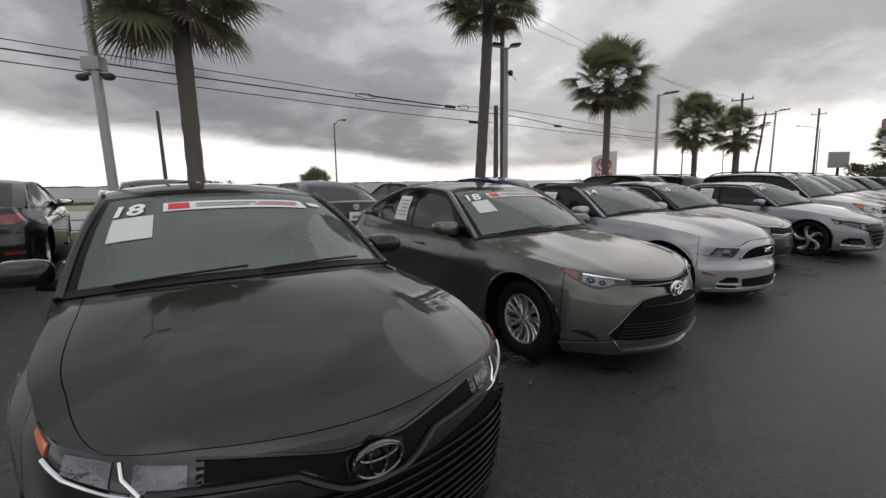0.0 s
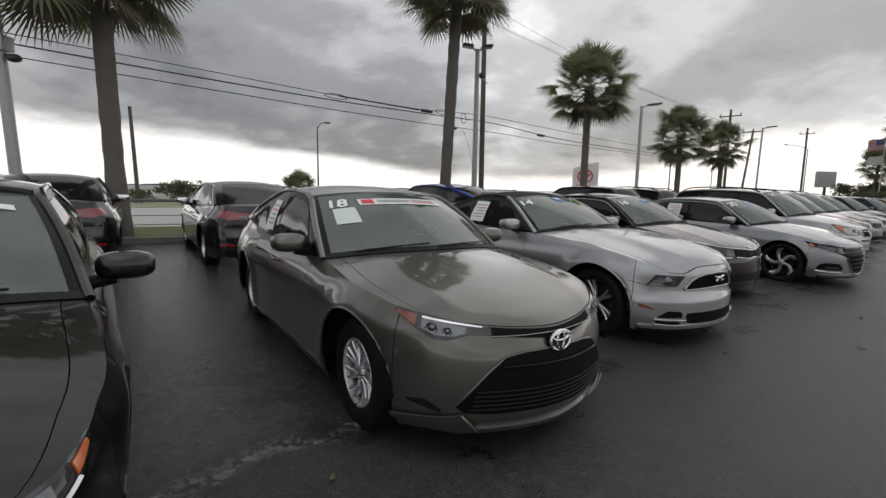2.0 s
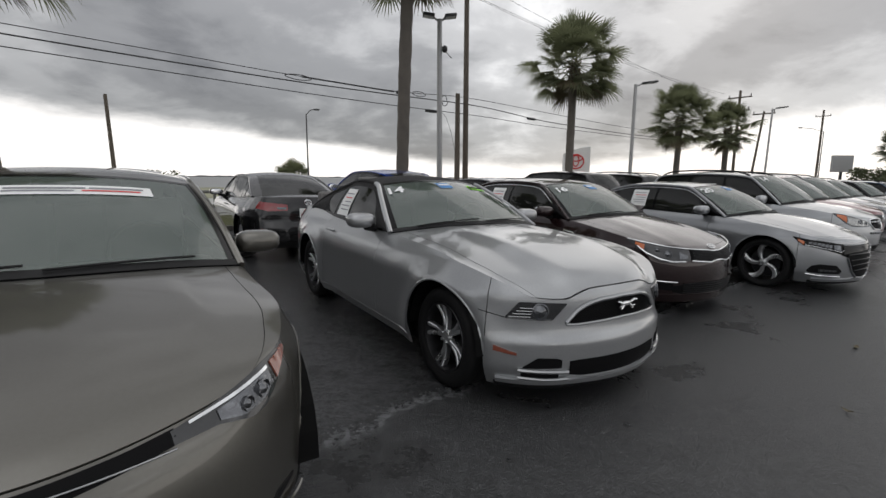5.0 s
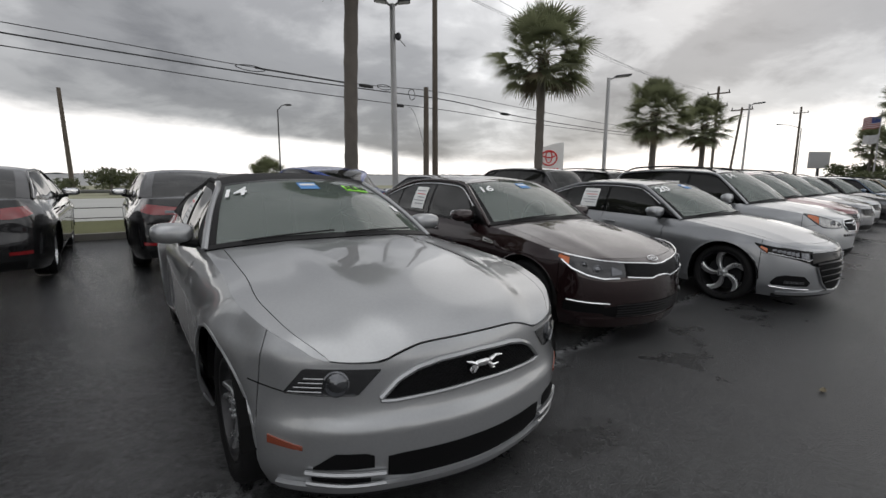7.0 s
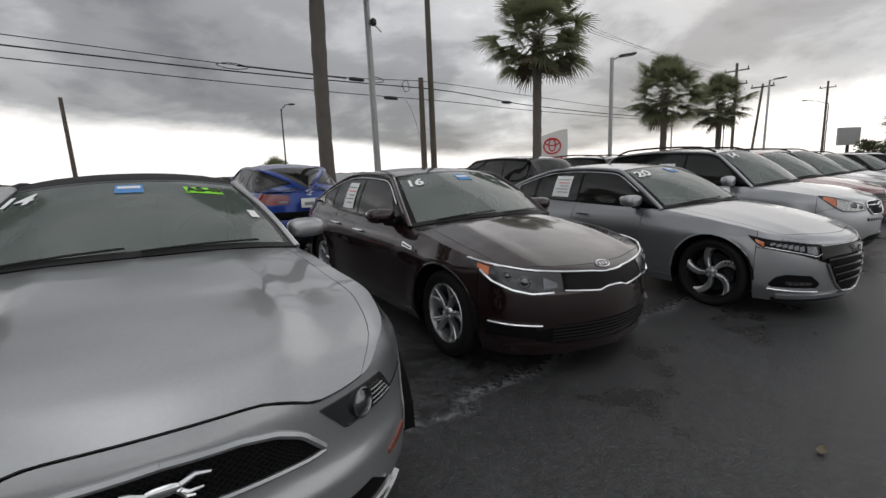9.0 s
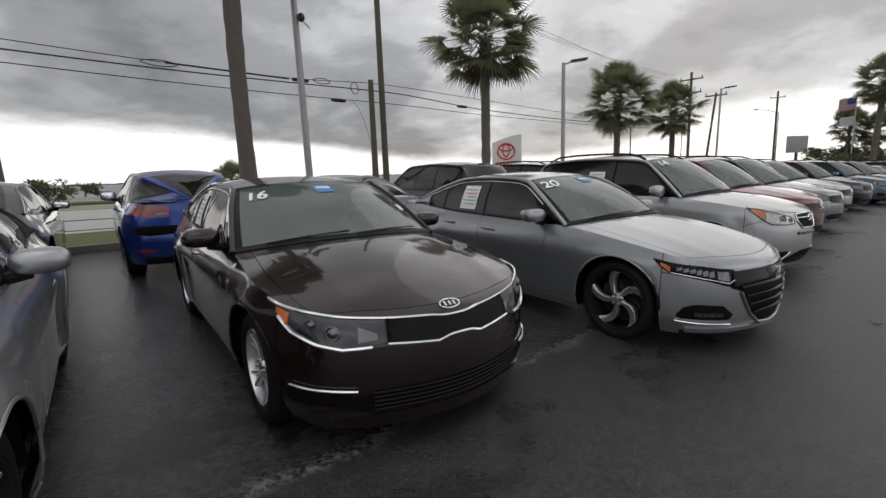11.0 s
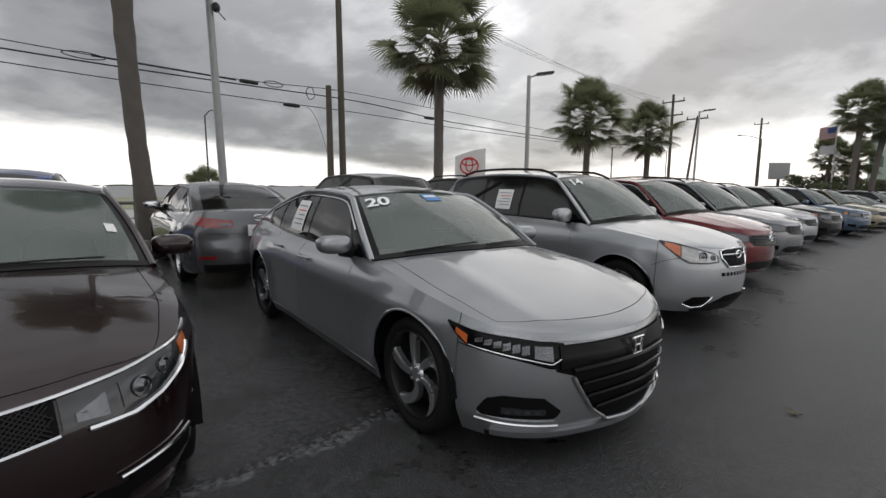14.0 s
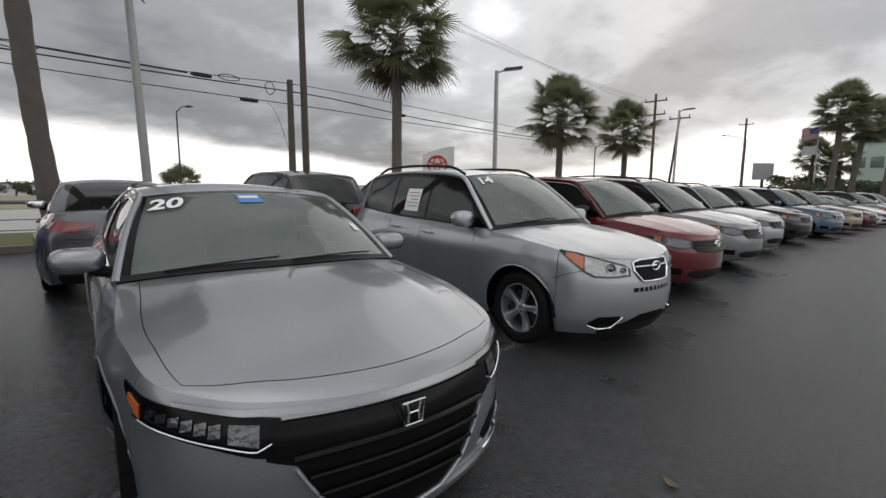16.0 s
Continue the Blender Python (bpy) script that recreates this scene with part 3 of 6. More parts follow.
utility_pole((3.32, 28.95, 0), 6.0, 0.17, label="short stub of a weathered utility pole")
utility_pole((3.81, 29.56, 0), 13.0, 0.17, lean=(-0.05, 0))
utility_pole((33.1, 52.8, 0), 11.0, 0.16, ((10.3, 2.2), (9.0, 2.0)))
utility_pole((34.4, 52.1, 0), 8.8, 0.13, ((8.6, 2.0),), (0.9, 0))
utility_pole((66.3, 84.0, 0), 13.6, 0.2, ((12.6, 2.2),))
utility_pole((-22.1, 37.8, 0), 7.2, 0.16, label="bare leaning wooden pole by the water", lean=(-0.2, 0))
CABLE_V = 19.9
for r, line in ((0.016, [(-45, 7.5), (-20, 6.55), (0.6, 5.91), (7, 5.76), (12.5, 5.62), (17, 5.59), (22.2, 5.82), (30, 5.66), (40, 5.48), (62, 6.0)]),
                (0.026, [(-45, 7.2), (-20, 6.2), (0.6, 5.62), (8, 5.44), (13, 5.38), (18, 5.42), (22.2, 5.47), (30, 5.09), (40, 4.98), (62, 5.5)]),
                (0.018, [(-45, 6.9), (-20, 5.9), (0.6, 5.25), (8, 5.06), (13, 4.95), (18, 4.91), (22.2, 4.92), (30, 4.79), (40, 4.77), (62, 5.2)])):
    f = pchip(line)
    tagged(mesh_object("overhead_cable", tube_bm([uv(u, CABLE_V, f(u)) for u in np.linspace(-45, 62, 90).tolist()], r, 5), WIRE), "black overhead cable between utility poles", "cable", "overhead cables")
f = pchip([(12.6, 5.61), (17.3, 5.56)])
tagged(mesh_object("overhead_cable", tube_bm([uv(12.6 + 4.7 * k / 12, CABLE_V, f(12.6 + 4.7 * k / 12)) for k in range(13)], 0.036, 5), WIRE), "thick lashed section of black overhead cable", "cable", "overhead cables")
tagged(mesh_object("drop_cable", tube_bm([uv(20.4 + 1.0 * (k / 10), CABLE_V - 0.1 * (k / 10), 4.84 - 2.4 * (k / 10) ** 1.9) for k in range(11)], 0.010, 5), WIRE), "thin slack drop cable beside the pole stub", "cable", "overhead cables")
for z0, z1, z2, dv in ((12.8, 11.3, 10.4, 0.0), (13.2, 11.8, 10.6, 1.0), (12.2, 11.5, 9.3, -0.9)):
    wire("overhead_cable", uv(-30, CABLE_V + dv, z0), uv(22.2, CABLE_V + dv, z1), 0.5, 0.010)
    wire("overhead_cable", uv(22.2, CABLE_V + dv, z1), uv(60, CABLE_V + dv, z2), 0.5, 0.010)


def cable_part(name, label, u, z, bm):
    ob = mesh_object(name, bm, WIRE)
    ob.location = uv(u, CABLE_V - 0.05, z)
    ob.rotation_euler = (0, 0, math.atan2(RU.y, RU.x))
    return tagged(ob, label, "cable fitting", "fittings on the overhead cables")


for u, z, w, h in ((12.4, 5.56, 0.58, 0.10), (18.84, 5.62, 0.42, 0.11), (20.55, 5.47, 0.20, 0.26)):
    cable_part("cable_loop", "slack coil of black cable under the line", u, z, tube_bm([(w * math.cos(a), 0.03 * math.sin(3 * a), h * math.sin(a)) for a in np.linspace(0, 2 * math.pi, 30)], 0.018, 5, cap=False))
for u, z in ((17.8, 5.55), (19.63, 4.85), (27.85, 5.14)):
    cable_part("splice_case", "black splice case hanging on the cable", u, z, lathe_bm([(0.0001, -0.4), (0.07, -0.36), (0.085, -0.2), (0.085, 0.2), (0.07, 0.36), (0.0001, 0.4)], 10, "y"))
for o in [o for o in bpy.data.objects if o.name.startswith("splice_case")]:
    o.rotation_euler = (0, 0, math.atan2(RU.y, RU.x) - math.pi / 2)

# ---- fence, sign, flags, far trees and buildings ----
FENCE = material("fence_rail", (0.16, 0.16, 0.15), 0.7, 0.3, vary=0.2)
fence = tagged(new("roadside_fence"), "low grey post-and-rail fence along the verge", "fence")
fence.location = uv(0, KERB_V + 2.9, 0)
for k in range(60):
    u = -50 + 2.5 * k
    part("post", tube_bm([RU * u + Vector((0, 0, gz(u, 14.5) - 0.1)), RU * u + Vector((0, 0, gz(u, 14.5) + 0.88))], 0.04, 8), FENCE, fence)
for lift, r in ((0.86, 0.045), (0.45, 0.012), (0.2, 0.012)):
    part("rail", tube_bm([RU * u + Vector((0, 0, gz(u, 14.5) + lift)) for u in range(-50, 101, 10)], r, 8), FENCE, fence)
LINE = material("road_paint", (0.55, 0.55, 0.52), 0.7, vary=0.2, scale=3)
for v in (KERB_V + 4.0, KERB_V + 11.0, KERB_V + 18.2):
    slab("road_line", v, v + 0.14, 0.036, LINE, "faded white road line", "road line", -120, 200, 0)

SIGN_WHITE = material("sign_panel", (0.72, 0.71, 0.70), 0.5, vary=0.06)
SIGN_RED = material("sign_red", (0.55, 0.03, 0.03), 0.5)
sign = tagged(new("dealership_sign"), "white monument sign with a red oval emblem", "sign")
sign.matrix_world = Matrix.Translation(on_ground(9.95, 28.82)) @ Matrix.Rotation(radians(-8), 4, "Z") @ Matrix.Diagonal((0.80, 0.80, 0.90, 1))
bm = bmesh.new()
outline = [(-0.95, 0), (0.85, 0), (0.85, 3.62)] + [(0.85 - 1.8 * k / 10, 3.62 - 0.42 * (k / 10) ** 1.6) for k in range(1, 11)]
fr, bk = [bm.verts.new((x, -0.2, z)) for x, z in outline], [bm.verts.new((x, 0.2, z)) for x, z in outline]
bm.faces.new(fr)
bm.faces.new(bk[::-1])
for i in range(len(outline)):
    j = (i + 1) % len(outline)
    bm.faces.new((fr[i], bk[i], bk[j], fr[j]))
bmesh.ops.recalc_face_normals(bm, faces=bm.faces)
part("panel", bm, SIGN_WHITE, sign, smooth=False)


def oval(cx, cz, w, h, r, nm):
    part(nm, tube_bm([(cx + w * math.cos(a), -0.21, cz + h * math.sin(a)) for a in np.linspace(0, 2 * math.pi, 33)], r, 6, cap=False), SIGN_RED, sign)


oval(-0.1, 2.72, 0.52, 0.42, 0.05, "emblem_ring")
oval(-0.1, 2.78, 0.2, 0.34, 0.04, "emblem_oval")
oval(-0.1, 2.92, 0.44, 0.17, 0.04, "emblem_oval")
for k in range(6):
    part("letter_block", box_bm(0.17, 0.03, 0.24, (-0.66 + 0.225 * k, -0.21, 2.02), 0.02), SIGN_RED, sign)

BUSH = leaf_material("shrub_leaf", (0.085, 0.10, 0.055), (0.11, 0.12, 0.05))


def bush(at, w, h, seed, name="shrub", label="dark green shrub beside the water", trunk=0.0):
    rng = random.Random(seed)
    t = tagged(new(name), label, "shrub" if name == "shrub" else "tree", "distant greenery")
    t.location = on_ground(*at)
    bm = bmesh.new()
    clumps = [(rng.uniform(-0.34, 0.34) * w, rng.uniform(-0.34, 0.34) * w, trunk + h * rng.uniform(0.18, 0.72), rng.uniform(0.16, 0.26)) for _ in range(12)]
    for cx, cy, cz, cr in clumps:
        for _ in range(110):
            d = Vector((rng.gauss(0, 1), rng.gauss(0, 1), rng.gauss(0, 1))).normalized() * rng.uniform(0.5, 1.1)
            p = Vector((cx + d.x * cr * w, cy + d.y * cr * w, max(0.05, cz + d.z * cr * h)))
            a, c = Vector((rng.gauss(0, 1), rng.gauss(0, 1), rng.gauss(0, 1))).normalized(), Vector((rng.gauss(0, 1), rng.gauss(0, 1), rng.gauss(0, 1))).normalized()
            sz = 0.055 * (w + h) * 0.5 * rng.uniform(0.6, 1.3)
            bm.faces.new([bm.verts.new(p + a * sz), bm.verts.new(p + c * sz * 0.5), bm.verts.new(p - a * sz), bm.verts.new(p - c * sz * 0.5)])
    part("foliage", bm, BUSH, t, smooth=False)
    part("trunk", tube_bm([(0, 0, -0.2), (0.05 * w, 0, trunk + h * 0.3), (0.02 * w, 0.03 * w, trunk + h * 0.6)], [0.05 * h, 0.04 * h, 0.015 * h], 8), BARK, t)


palm((-16.7, 62.0, 0.1), 1.15, 1.75, 2, (0, 0), 0.2, "small round fan palm near the water")
for i, (x, y, w, h) in enumerate(((-15.8, 32.3, 2.6, 1.9), (-19.2, 33.5, 1.7, 1.2), (-31.0, 58.0, 3.0, 2.0), (26.0, 44.5, 2.4, 2.2), (20, 66, 4, 2.2))):
    bush((x, y, 0), w, h, i)
for i, (x, y, w, h) in enumerate(((56, 63, 5, 5.0), (60, 64, 5, 5.5), (64, 66, 6, 5), (49, 52, 4, 3.6), (68, 66, 7, 4.5), (74, 68, 7, 4.0), (46, 64, 5, 2.6), (60, 56, 6, 3.8), (66, 58, 6, 4.2), (80, 72, 8, 4.4), (40, 60, 4, 2.4))):
    bush((x, y, 0), w * 0.8, h * 0.62, 20 + i, "broadleaf_tree", "dark clump of trees past the lot", 0.8)
palm((58.0, 61.5, 0.1), 6.0, 1.7, 3, (0.5, 0), 0.2, "slender palm among the far trees")
palm((61.0, 60.0, 0.1), 5.2, 1.7, 1, (-0.4, 0), 0.2, "slender palm among the far trees")
# the flat far shore
SHORE = material("far_shore", (0.06, 0.065, 0.06), 0.9, vary=0.3, scale=0.02)
bm = bmesh.new()
rng = random.Random(4)
hts = [rng.uniform(1.5, 5.5) for _ in range(161)]
grid_bm([[uv(-1300 + 22 * k, 2150 - abs(k - 80) * 4, z) for z in (-1.7, -1.0 + hts[k])] for k in range(161)], tuple(-RV), bm=bm)
grid_bm([[uv(-1300 + 22 * k, 2150 - abs(k - 80) * 4 + d, -1.0 + hts[k] if not d else -1.7) for d in (0, 60)] for k in range(161)], (0, 0, 1), bm=bm)
tagged(mesh_object("backdrop", bm, SHORE, smooth=False), "low dark wooded shore across the water", "backdrop", kind="structure")
# flags
FLAG_RED, FLAG_WHITE, FLAG_BLUE = material("flag_red", (0.26, 0.05, 0.055), 0.8, vary=0.1), material("flag_white", (0.42, 0.42, 0.42), 0.8, vary=0.05), material("flag_blue", (0.03, 0.05, 0.18), 0.8)
fp = tagged(new("flagpole"), "white flagpole flying a striped flag", "flagpole")
fp.location = on_ground(55.6, 58.0)
part("pole", tube_bm([(0, 0, 0), (0, 0, 9.6)], [0.09, 0.05], 10), STEEL, fp)


def cloth(x, zz):
    return Vector((-x, 0.22 * math.sin(x * 2.4), zz - 0.16 * x - 0.06 * math.sin(x * 3.0)))


fl = part("flag", grid_bm([[cloth(0.05 + 2.2 * i / 20, 9.0 - 1.35 * k / 13) for k in range(14)] for i in range(21)], (0, -1, 0)), FLAG_WHITE, fp)
for k in range(0, 13, 2):
    part("stripe", grid_bm([[cloth(0.05 + 2.2 * i / 20, 9.0 - 1.35 * (k + d) / 13) + Vector((0, -0.012, 0)) for d in (0, 1)] for i in range(21)], (0, -1, 0)), FLAG_RED, fl)
part("canton", grid_bm([[cloth(0.05 + 0.9 * i / 10, 9.0 - 1.35 * k / 13) + Vector((0, -0.022, 0)) for k in range(8)] for i in range(11)], (0, -1, 0)), FLAG_BLUE, fl)
part("second_flag", grid_bm([[cloth(0.05 + 2.0 * i / 14, 6.9 - 1.0 * k / 5) for k in range(6)] for i in range(15)], (0, -1, 0)), FLAG_WHITE, fp)
# billboard and building
bb = tagged(new("billboard"), "plain grey billboard on a post", "billboard")
bb.location = on_ground(60.5, 72.0)
part("post", tube_bm([(0, 0, 0), (0, 0, 4)], 0.2, 10), DARK_STEEL, bb)
part("board", box_bm(3.0, 0.4, 2.4, (0, 0, 4.3), 0.05), material("board_grey", (0.33, 0.33, 0.33), 0.6, vary=0.1), bb)
WALL = material("pale_green_wall", (0.42, 0.52, 0.44), 0.8, vary=0.08)
PANE = material("dark_pane", (0.12, 0.17, 0.15), 0.15, coat=0.5)
house = tagged(new("office_building"), "pale green flat-roofed office building", "building")
house.matrix_world = Matrix.Translation(on_ground(92.0, 78.0)) @ Matrix.Rotation(radians(40), 4, "Z")
part("wall", box_bm(30, 14, 12.0, (0, 0, 6.0), 0.05), WALL, house)
part("roof", box_bm(30.6, 14.6, 0.6, (0, 0, 12.2), 0.05), SIGN_WHITE, house)
for fx in range(-6, 7):
    for lv in range(3):
        for yy in (-7.03, 7.03):
            w = part("window", box_bm(1.7, 0.08, 1.6, (fx * 2.2, yy, 2.4 + 3.6 * lv), 0.02), PANE, house)
        part("window", box_bm(0.08, 1.5, 1.6, (-15.03, fx * 1.02 if fx % 2 == 0 else fx * 1.02, 2.4 + 3.6 * lv), 0.02), PANE, house) if fx % 2 == 0 else None
# ---- cars ----
WHEELS = {}


def wheel_meshes(style, R):
    """Tyre, rim and hub meshes of a wheel of radius R; the outer face looks along +y."""
    key = (style, R)
    if key in WHEELS:
        return WHEELS[key]
    kind, spokes, rr, width, two_tone = style
    w = width / 2
    r = R * rr
    bm = lathe_bm([(r * 0.97, -w * 0.8), (r + 0.01, -w), (R * 0.93, -w * 1.02), (R * 0.985, -w * 0.85), (R, -w * 0.55), (R * 0.992, -w * 0.28), (R, -w * 0.25), (R, w * 0.25), (R * 0.992, w * 0.28),
                   (R, w * 0.55), (R * 0.985, w * 0.85), (R * 0.93, w * 1.02), ((R + r) / 2, w * 1.06), (r + 0.012, w * 1.0), (r * 0.98, w * 0.86)], 56)
    bmesh.ops.recalc_face_normals(bm, faces=bm.faces)
    tyre = bm
    rim = lathe_bm([(r * 0.90, -w * 0.8), (r * 0.9, w * 0.3), (r * 0.92, w * 0.74), (r * 0.945, w * 0.93), (r * 0.975, w * 0.95), (r * 1.0, w * 0.88), (r * 0.985, w * 0.7)], 56)
    face, spoke_bms = bmesh.new(), []
    dish = w * 0.80
    for i in range(spokes):
        a0 = 2 * math.pi * i / spokes
        arms = {"twin": (-0.13, 0.13), "single": (0.0,), "swirl": (0.0,), "flared": (0.0,), "fan": (-0.1, 0.1), "ysplit": (-0.16, 0.16)}[kind]
        for da in arms:
            rows = []
            for j in range(7):
                f = j / 6
                rad = r * (0.14 + 0.82 * f)
                twist = {"fan": da * 0.9 * f + 0.18 * f * f}.get(kind, 0.0)
                if kind == "ysplit":
                    ang = a0 + da * max(0, f - 0.25) * 1.5 + math.copysign(0.03, da)
                    half = r * (0.075 - 0.02 * f)
                elif kind == "twin":
                    ang = a0 + da * (0.75 + 0.45 * f)
                    half = r * (0.05 + 0.012 * f)
                elif kind == "fan":
                    ang = a0 + twist + da * 0.6
                    half = r * (0.045 + 0.02 * f)
                elif kind == "flared":
                    ang = a0
                    half = r * (0.10 + 0.015 * f + 0.17 * max(0.0, f - 0.55))
                elif kind == "swirl":
                    ang = a0 + 0.55 * f * f
                    half = r * (0.055 + 0.105 * f)
                else:
                    ang = a0 + twist
                    half = r * (0.085 + 0.03 * f)
                c, s = math.cos(ang), math.sin(ang)
                y = dish * (0.95 - 0.22 * math.sin(math.pi * f) + 0.12 * f)
                rows.append([(rad * c - s * o * half, y - dp, rad * s + c * o * half) for o, dp in ((-1.1, 0.04), (-1, 0.006), (-0.6, 0), (0.6, 0), (1, 0.006), (1.1, 0.04))])
            spoke_bms.append(grid_bm(rows, (0, 1, 0)))
    hub = lathe_bm([(0.0001, dish * 1.02), (r * 0.10, dish * 1.02), (r * 0.12, dish * 0.98), (r * 0.19, dish * 0.93), (r * 0.23, dish * 0.75)], 28, bm=face)
    disc = lathe_bm([(0.02, w * 0.1), (r * 0.72, w * 0.1), (r * 0.72, w * 0.0), (0.02, -w * 0.3)], 32)
    for i in range(5):
        a = 2 * math.pi * (i + 0.5) / 5
        bmesh.ops.create_cone(face, segments=8, radius1=0.011, radius2=0.009, depth=0.02, cap_ends=True, matrix=Matrix.Translation((r * 0.165 * math.cos(a), dish * 0.98, r * 0.165 * math.sin(a))) @ Matrix.Rotation(radians(90), 4, "X"))
    made = []
    for nm, b, mt in (("tyre", tyre, RUBBER), ("rim", rim, DARK_ALLOY if two_tone else ALLOY), ("hub_cap", face, ALLOY), ("wheel", disc, DARK_ALLOY), *(("spoke", sb, ALLOY) for sb in spoke_bms)):
        if nm != "spoke":
            bmesh.ops.recalc_face_normals(b, faces=b.faces)
        me = bpy.data.meshes.new(nm)
        b.to_mesh(me)
        b.free()
        me.materials.append(mt)
        me.shade_smooth()
        me.set_sharp_from_angle(angle=radians(38))
        made.append(me)
    WHEELS[key] = made
    return made


class Car:
    """A car in its own frame: x forward from the middle of its front edge, y to its left, z up."""

    def __init__(self, spec, thing):
        self.s, self.thing = spec, thing
        s = spec
        L, W = s["length"], s["width"] / 2
        nb, cb = s["nose"], s["corner"]
        pts = [(0, 0), (-nb * 0.20, W * 0.38), (-nb * 0.58, W * 0.66), (-nb * 1.08, W * 0.83), (-cb, W * 0.955), (-cb * 1.75, W * 0.992), (-L * 0.42, W), (-L * 0.6, W), (-L + 0.95, W * 0.975), (-L + 0.5, W * 0.93), (-L + 0.2, W * 0.80), (-L + 0.07, W * 0.5), (-L, 0)]
        if "plan" in s:
            pts = s["plan"]
        p = [Vector(a) for a in pts]
        p = [Vector((p[1].x, -p[1].y))] + p + [Vector((p[-2].x, -p[-2].y))]
        out = []
        for i in range(1, len(p) - 2):
            p0, p1, p2, p3 = p[i - 1:i + 3]
            d1, d2 = (p2 - p1).length, 0
            m1 = ((p2 - p1) / d1 - (p2 - p0) / ((p1 - p0).length + d1) + (p1 - p0) / (p1 - p0).length) * d1
            m2 = ((p3 - p2) / (p3 - p2).length - (p3 - p1) / ((p3 - p2).length + d1) + (p2 - p1) / d1) * d1
            for k in range(24):
                t = k / 24
                out.append((2 * t ** 3 - 3 * t * t + 1) * p1 + (t ** 3 - 2 * t * t + t) * m1 + (-2 * t ** 3 + 3 * t * t) * p2 + (t ** 3 - t * t) * m2)
        out.append(p[-2])
        X, Y = np.array([v.x for v in out]), np.array([v.y for v in out])
        seg = np.hypot(np.diff(X), np.diff(Y))
        self.Q = np.concatenate([[0], np.cumsum(seg)])
        self.X, self.Y = X, Y
        tx, ty = np.gradient(X, self.Q), np.gradient(Y, self.Q)
        ln = np.hypot(tx, ty)
        self.NX, self.NY = ty / ln, -tx / ln
        self.qmax = float(self.Q[-1])
        self.dq = 0.004
        grid = np.arange(0, self.qmax + 2 * self.dq, self.dq)
        self.tab = [tuple(r) for r in np.stack([np.interp(grid, self.Q, v) for v in (X, Y, self.NX, self.NY)], 1).tolist()]
        self.Xm = np.minimum.accumulate(X)
        self.top = pchip(s["top"])
        self.base = poly(s["bottom"])
        self.pf, self.ps, self.pr = pchip(s["prof_front"]), pchip(s["prof_side"]), pchip(s["prof_rear"])
        self.xf, self.xr, self.R, self.ra = s["front_axle"], s["rear_axle"], s["wheel_r"] + s.get("sink", 0.0), s["arch"]
        self.edge_curve()

    def q_of(self, x):
        return float(np.interp(-x, -self.Xm, self.Q))

    def at(self, q):
        a = min(abs(q), self.qmax) / self.dq
        i = min(int(a), len(self.tab) - 2)
        f, r, w = a - int(a), self.tab[i], self.tab[i + 1]
        return [c + (d - c) * f for c, d in zip(r, w)]

    def wall(self, q, z, off=0.0):
        x, y, nx, ny = self.at(q)
        wf, wr = max(0.0, nx) ** 1.5, max(0.0, -nx) ** 1.5
        d = wf * self.pf(z) + wr * self.pr(z) + max(0, 1 - wf - wr) * self.ps(z)
        # flared arches
        fl = 0.0
        if ny > 0.7:
            for xc in (self.xf, self.xr):
                dist = math.hypot(x - xc, z - self.R)
                fl += self.s.get("flare", 0.018) * math.exp(-((dist - self.ra) / 0.10) ** 2)
        d -= fl
        return Vector((x - nx * (d - off), math.copysign(1, q) * (y - ny * (d - off)) if q else 0.0, z))

    def topz(self, q):
        return self.top(self.at(q)[0])

    def bottom(self, q, x=None):
        x = self.at(q)[0] if x is None else x
        z = self.base(x)
        for xc in (self.xf, self.xr):
            dx = abs(x - xc)
            if dx < self.ra:
                z = max(z, self.R + 0.01 + math.sqrt(self.ra ** 2 - dx * dx))
        return z

    def top_point(self, q):
        return self.wall(q, self.topz(q))

    # sheets on the body wall
    def sheet(self, q0, q1, lo, hi, off=0.0, nq=12, nz=6, skirt=0.0, extra=()):
        qs = sorted(set([q0 + (q1 - q0) * i / nq for i in range(nq + 1)] + [e for e in extra if min(q0, q1) < e < max(q0, q1)]))
        rows = []
        for q in qs:
            a, b = lo(q), max(hi(q), lo(q) + 0.001)
            rows.append([self.wall(q, a + (b - a) * k / nz, off) for k in range(nz + 1)])
        x, y, nx, ny = self.at((q0 + q1) / 2)
        return grid_bm(rows, (nx, ny * (1 if q0 + q1 >= 0 else -1), 0.05), skirt)

    def decal(self, name, side, pts_lo, pts_hi, mat, off=0.004, nq=14, nz=4, skirt=0.006, parent=None, label=""):
        """A lamp, grille or trim on the wall: lower and upper edges as (q, z) pairs; side 1 left, -1 right, 0 across."""
        lo, hi = poly(pts_lo), poly(pts_hi)
        if side == 0:
            q1 = max(p[0] for p in pts_lo)
            return part(name, self.sheet(-q1, q1, lambda q: lo(abs(q)), lambda q: hi(abs(q)), off, nq * 2, nz, skirt), mat, parent or self.thing, label)
        qa, qb = min(p[0] for p in pts_lo), max(p[0] for p in pts_lo)
        return part(name, self.sheet(side * qa, side * qb, lambda q: lo(abs(q)), lambda q: hi(abs(q)), off, nq, nz, skirt), mat, parent or self.thing, label)

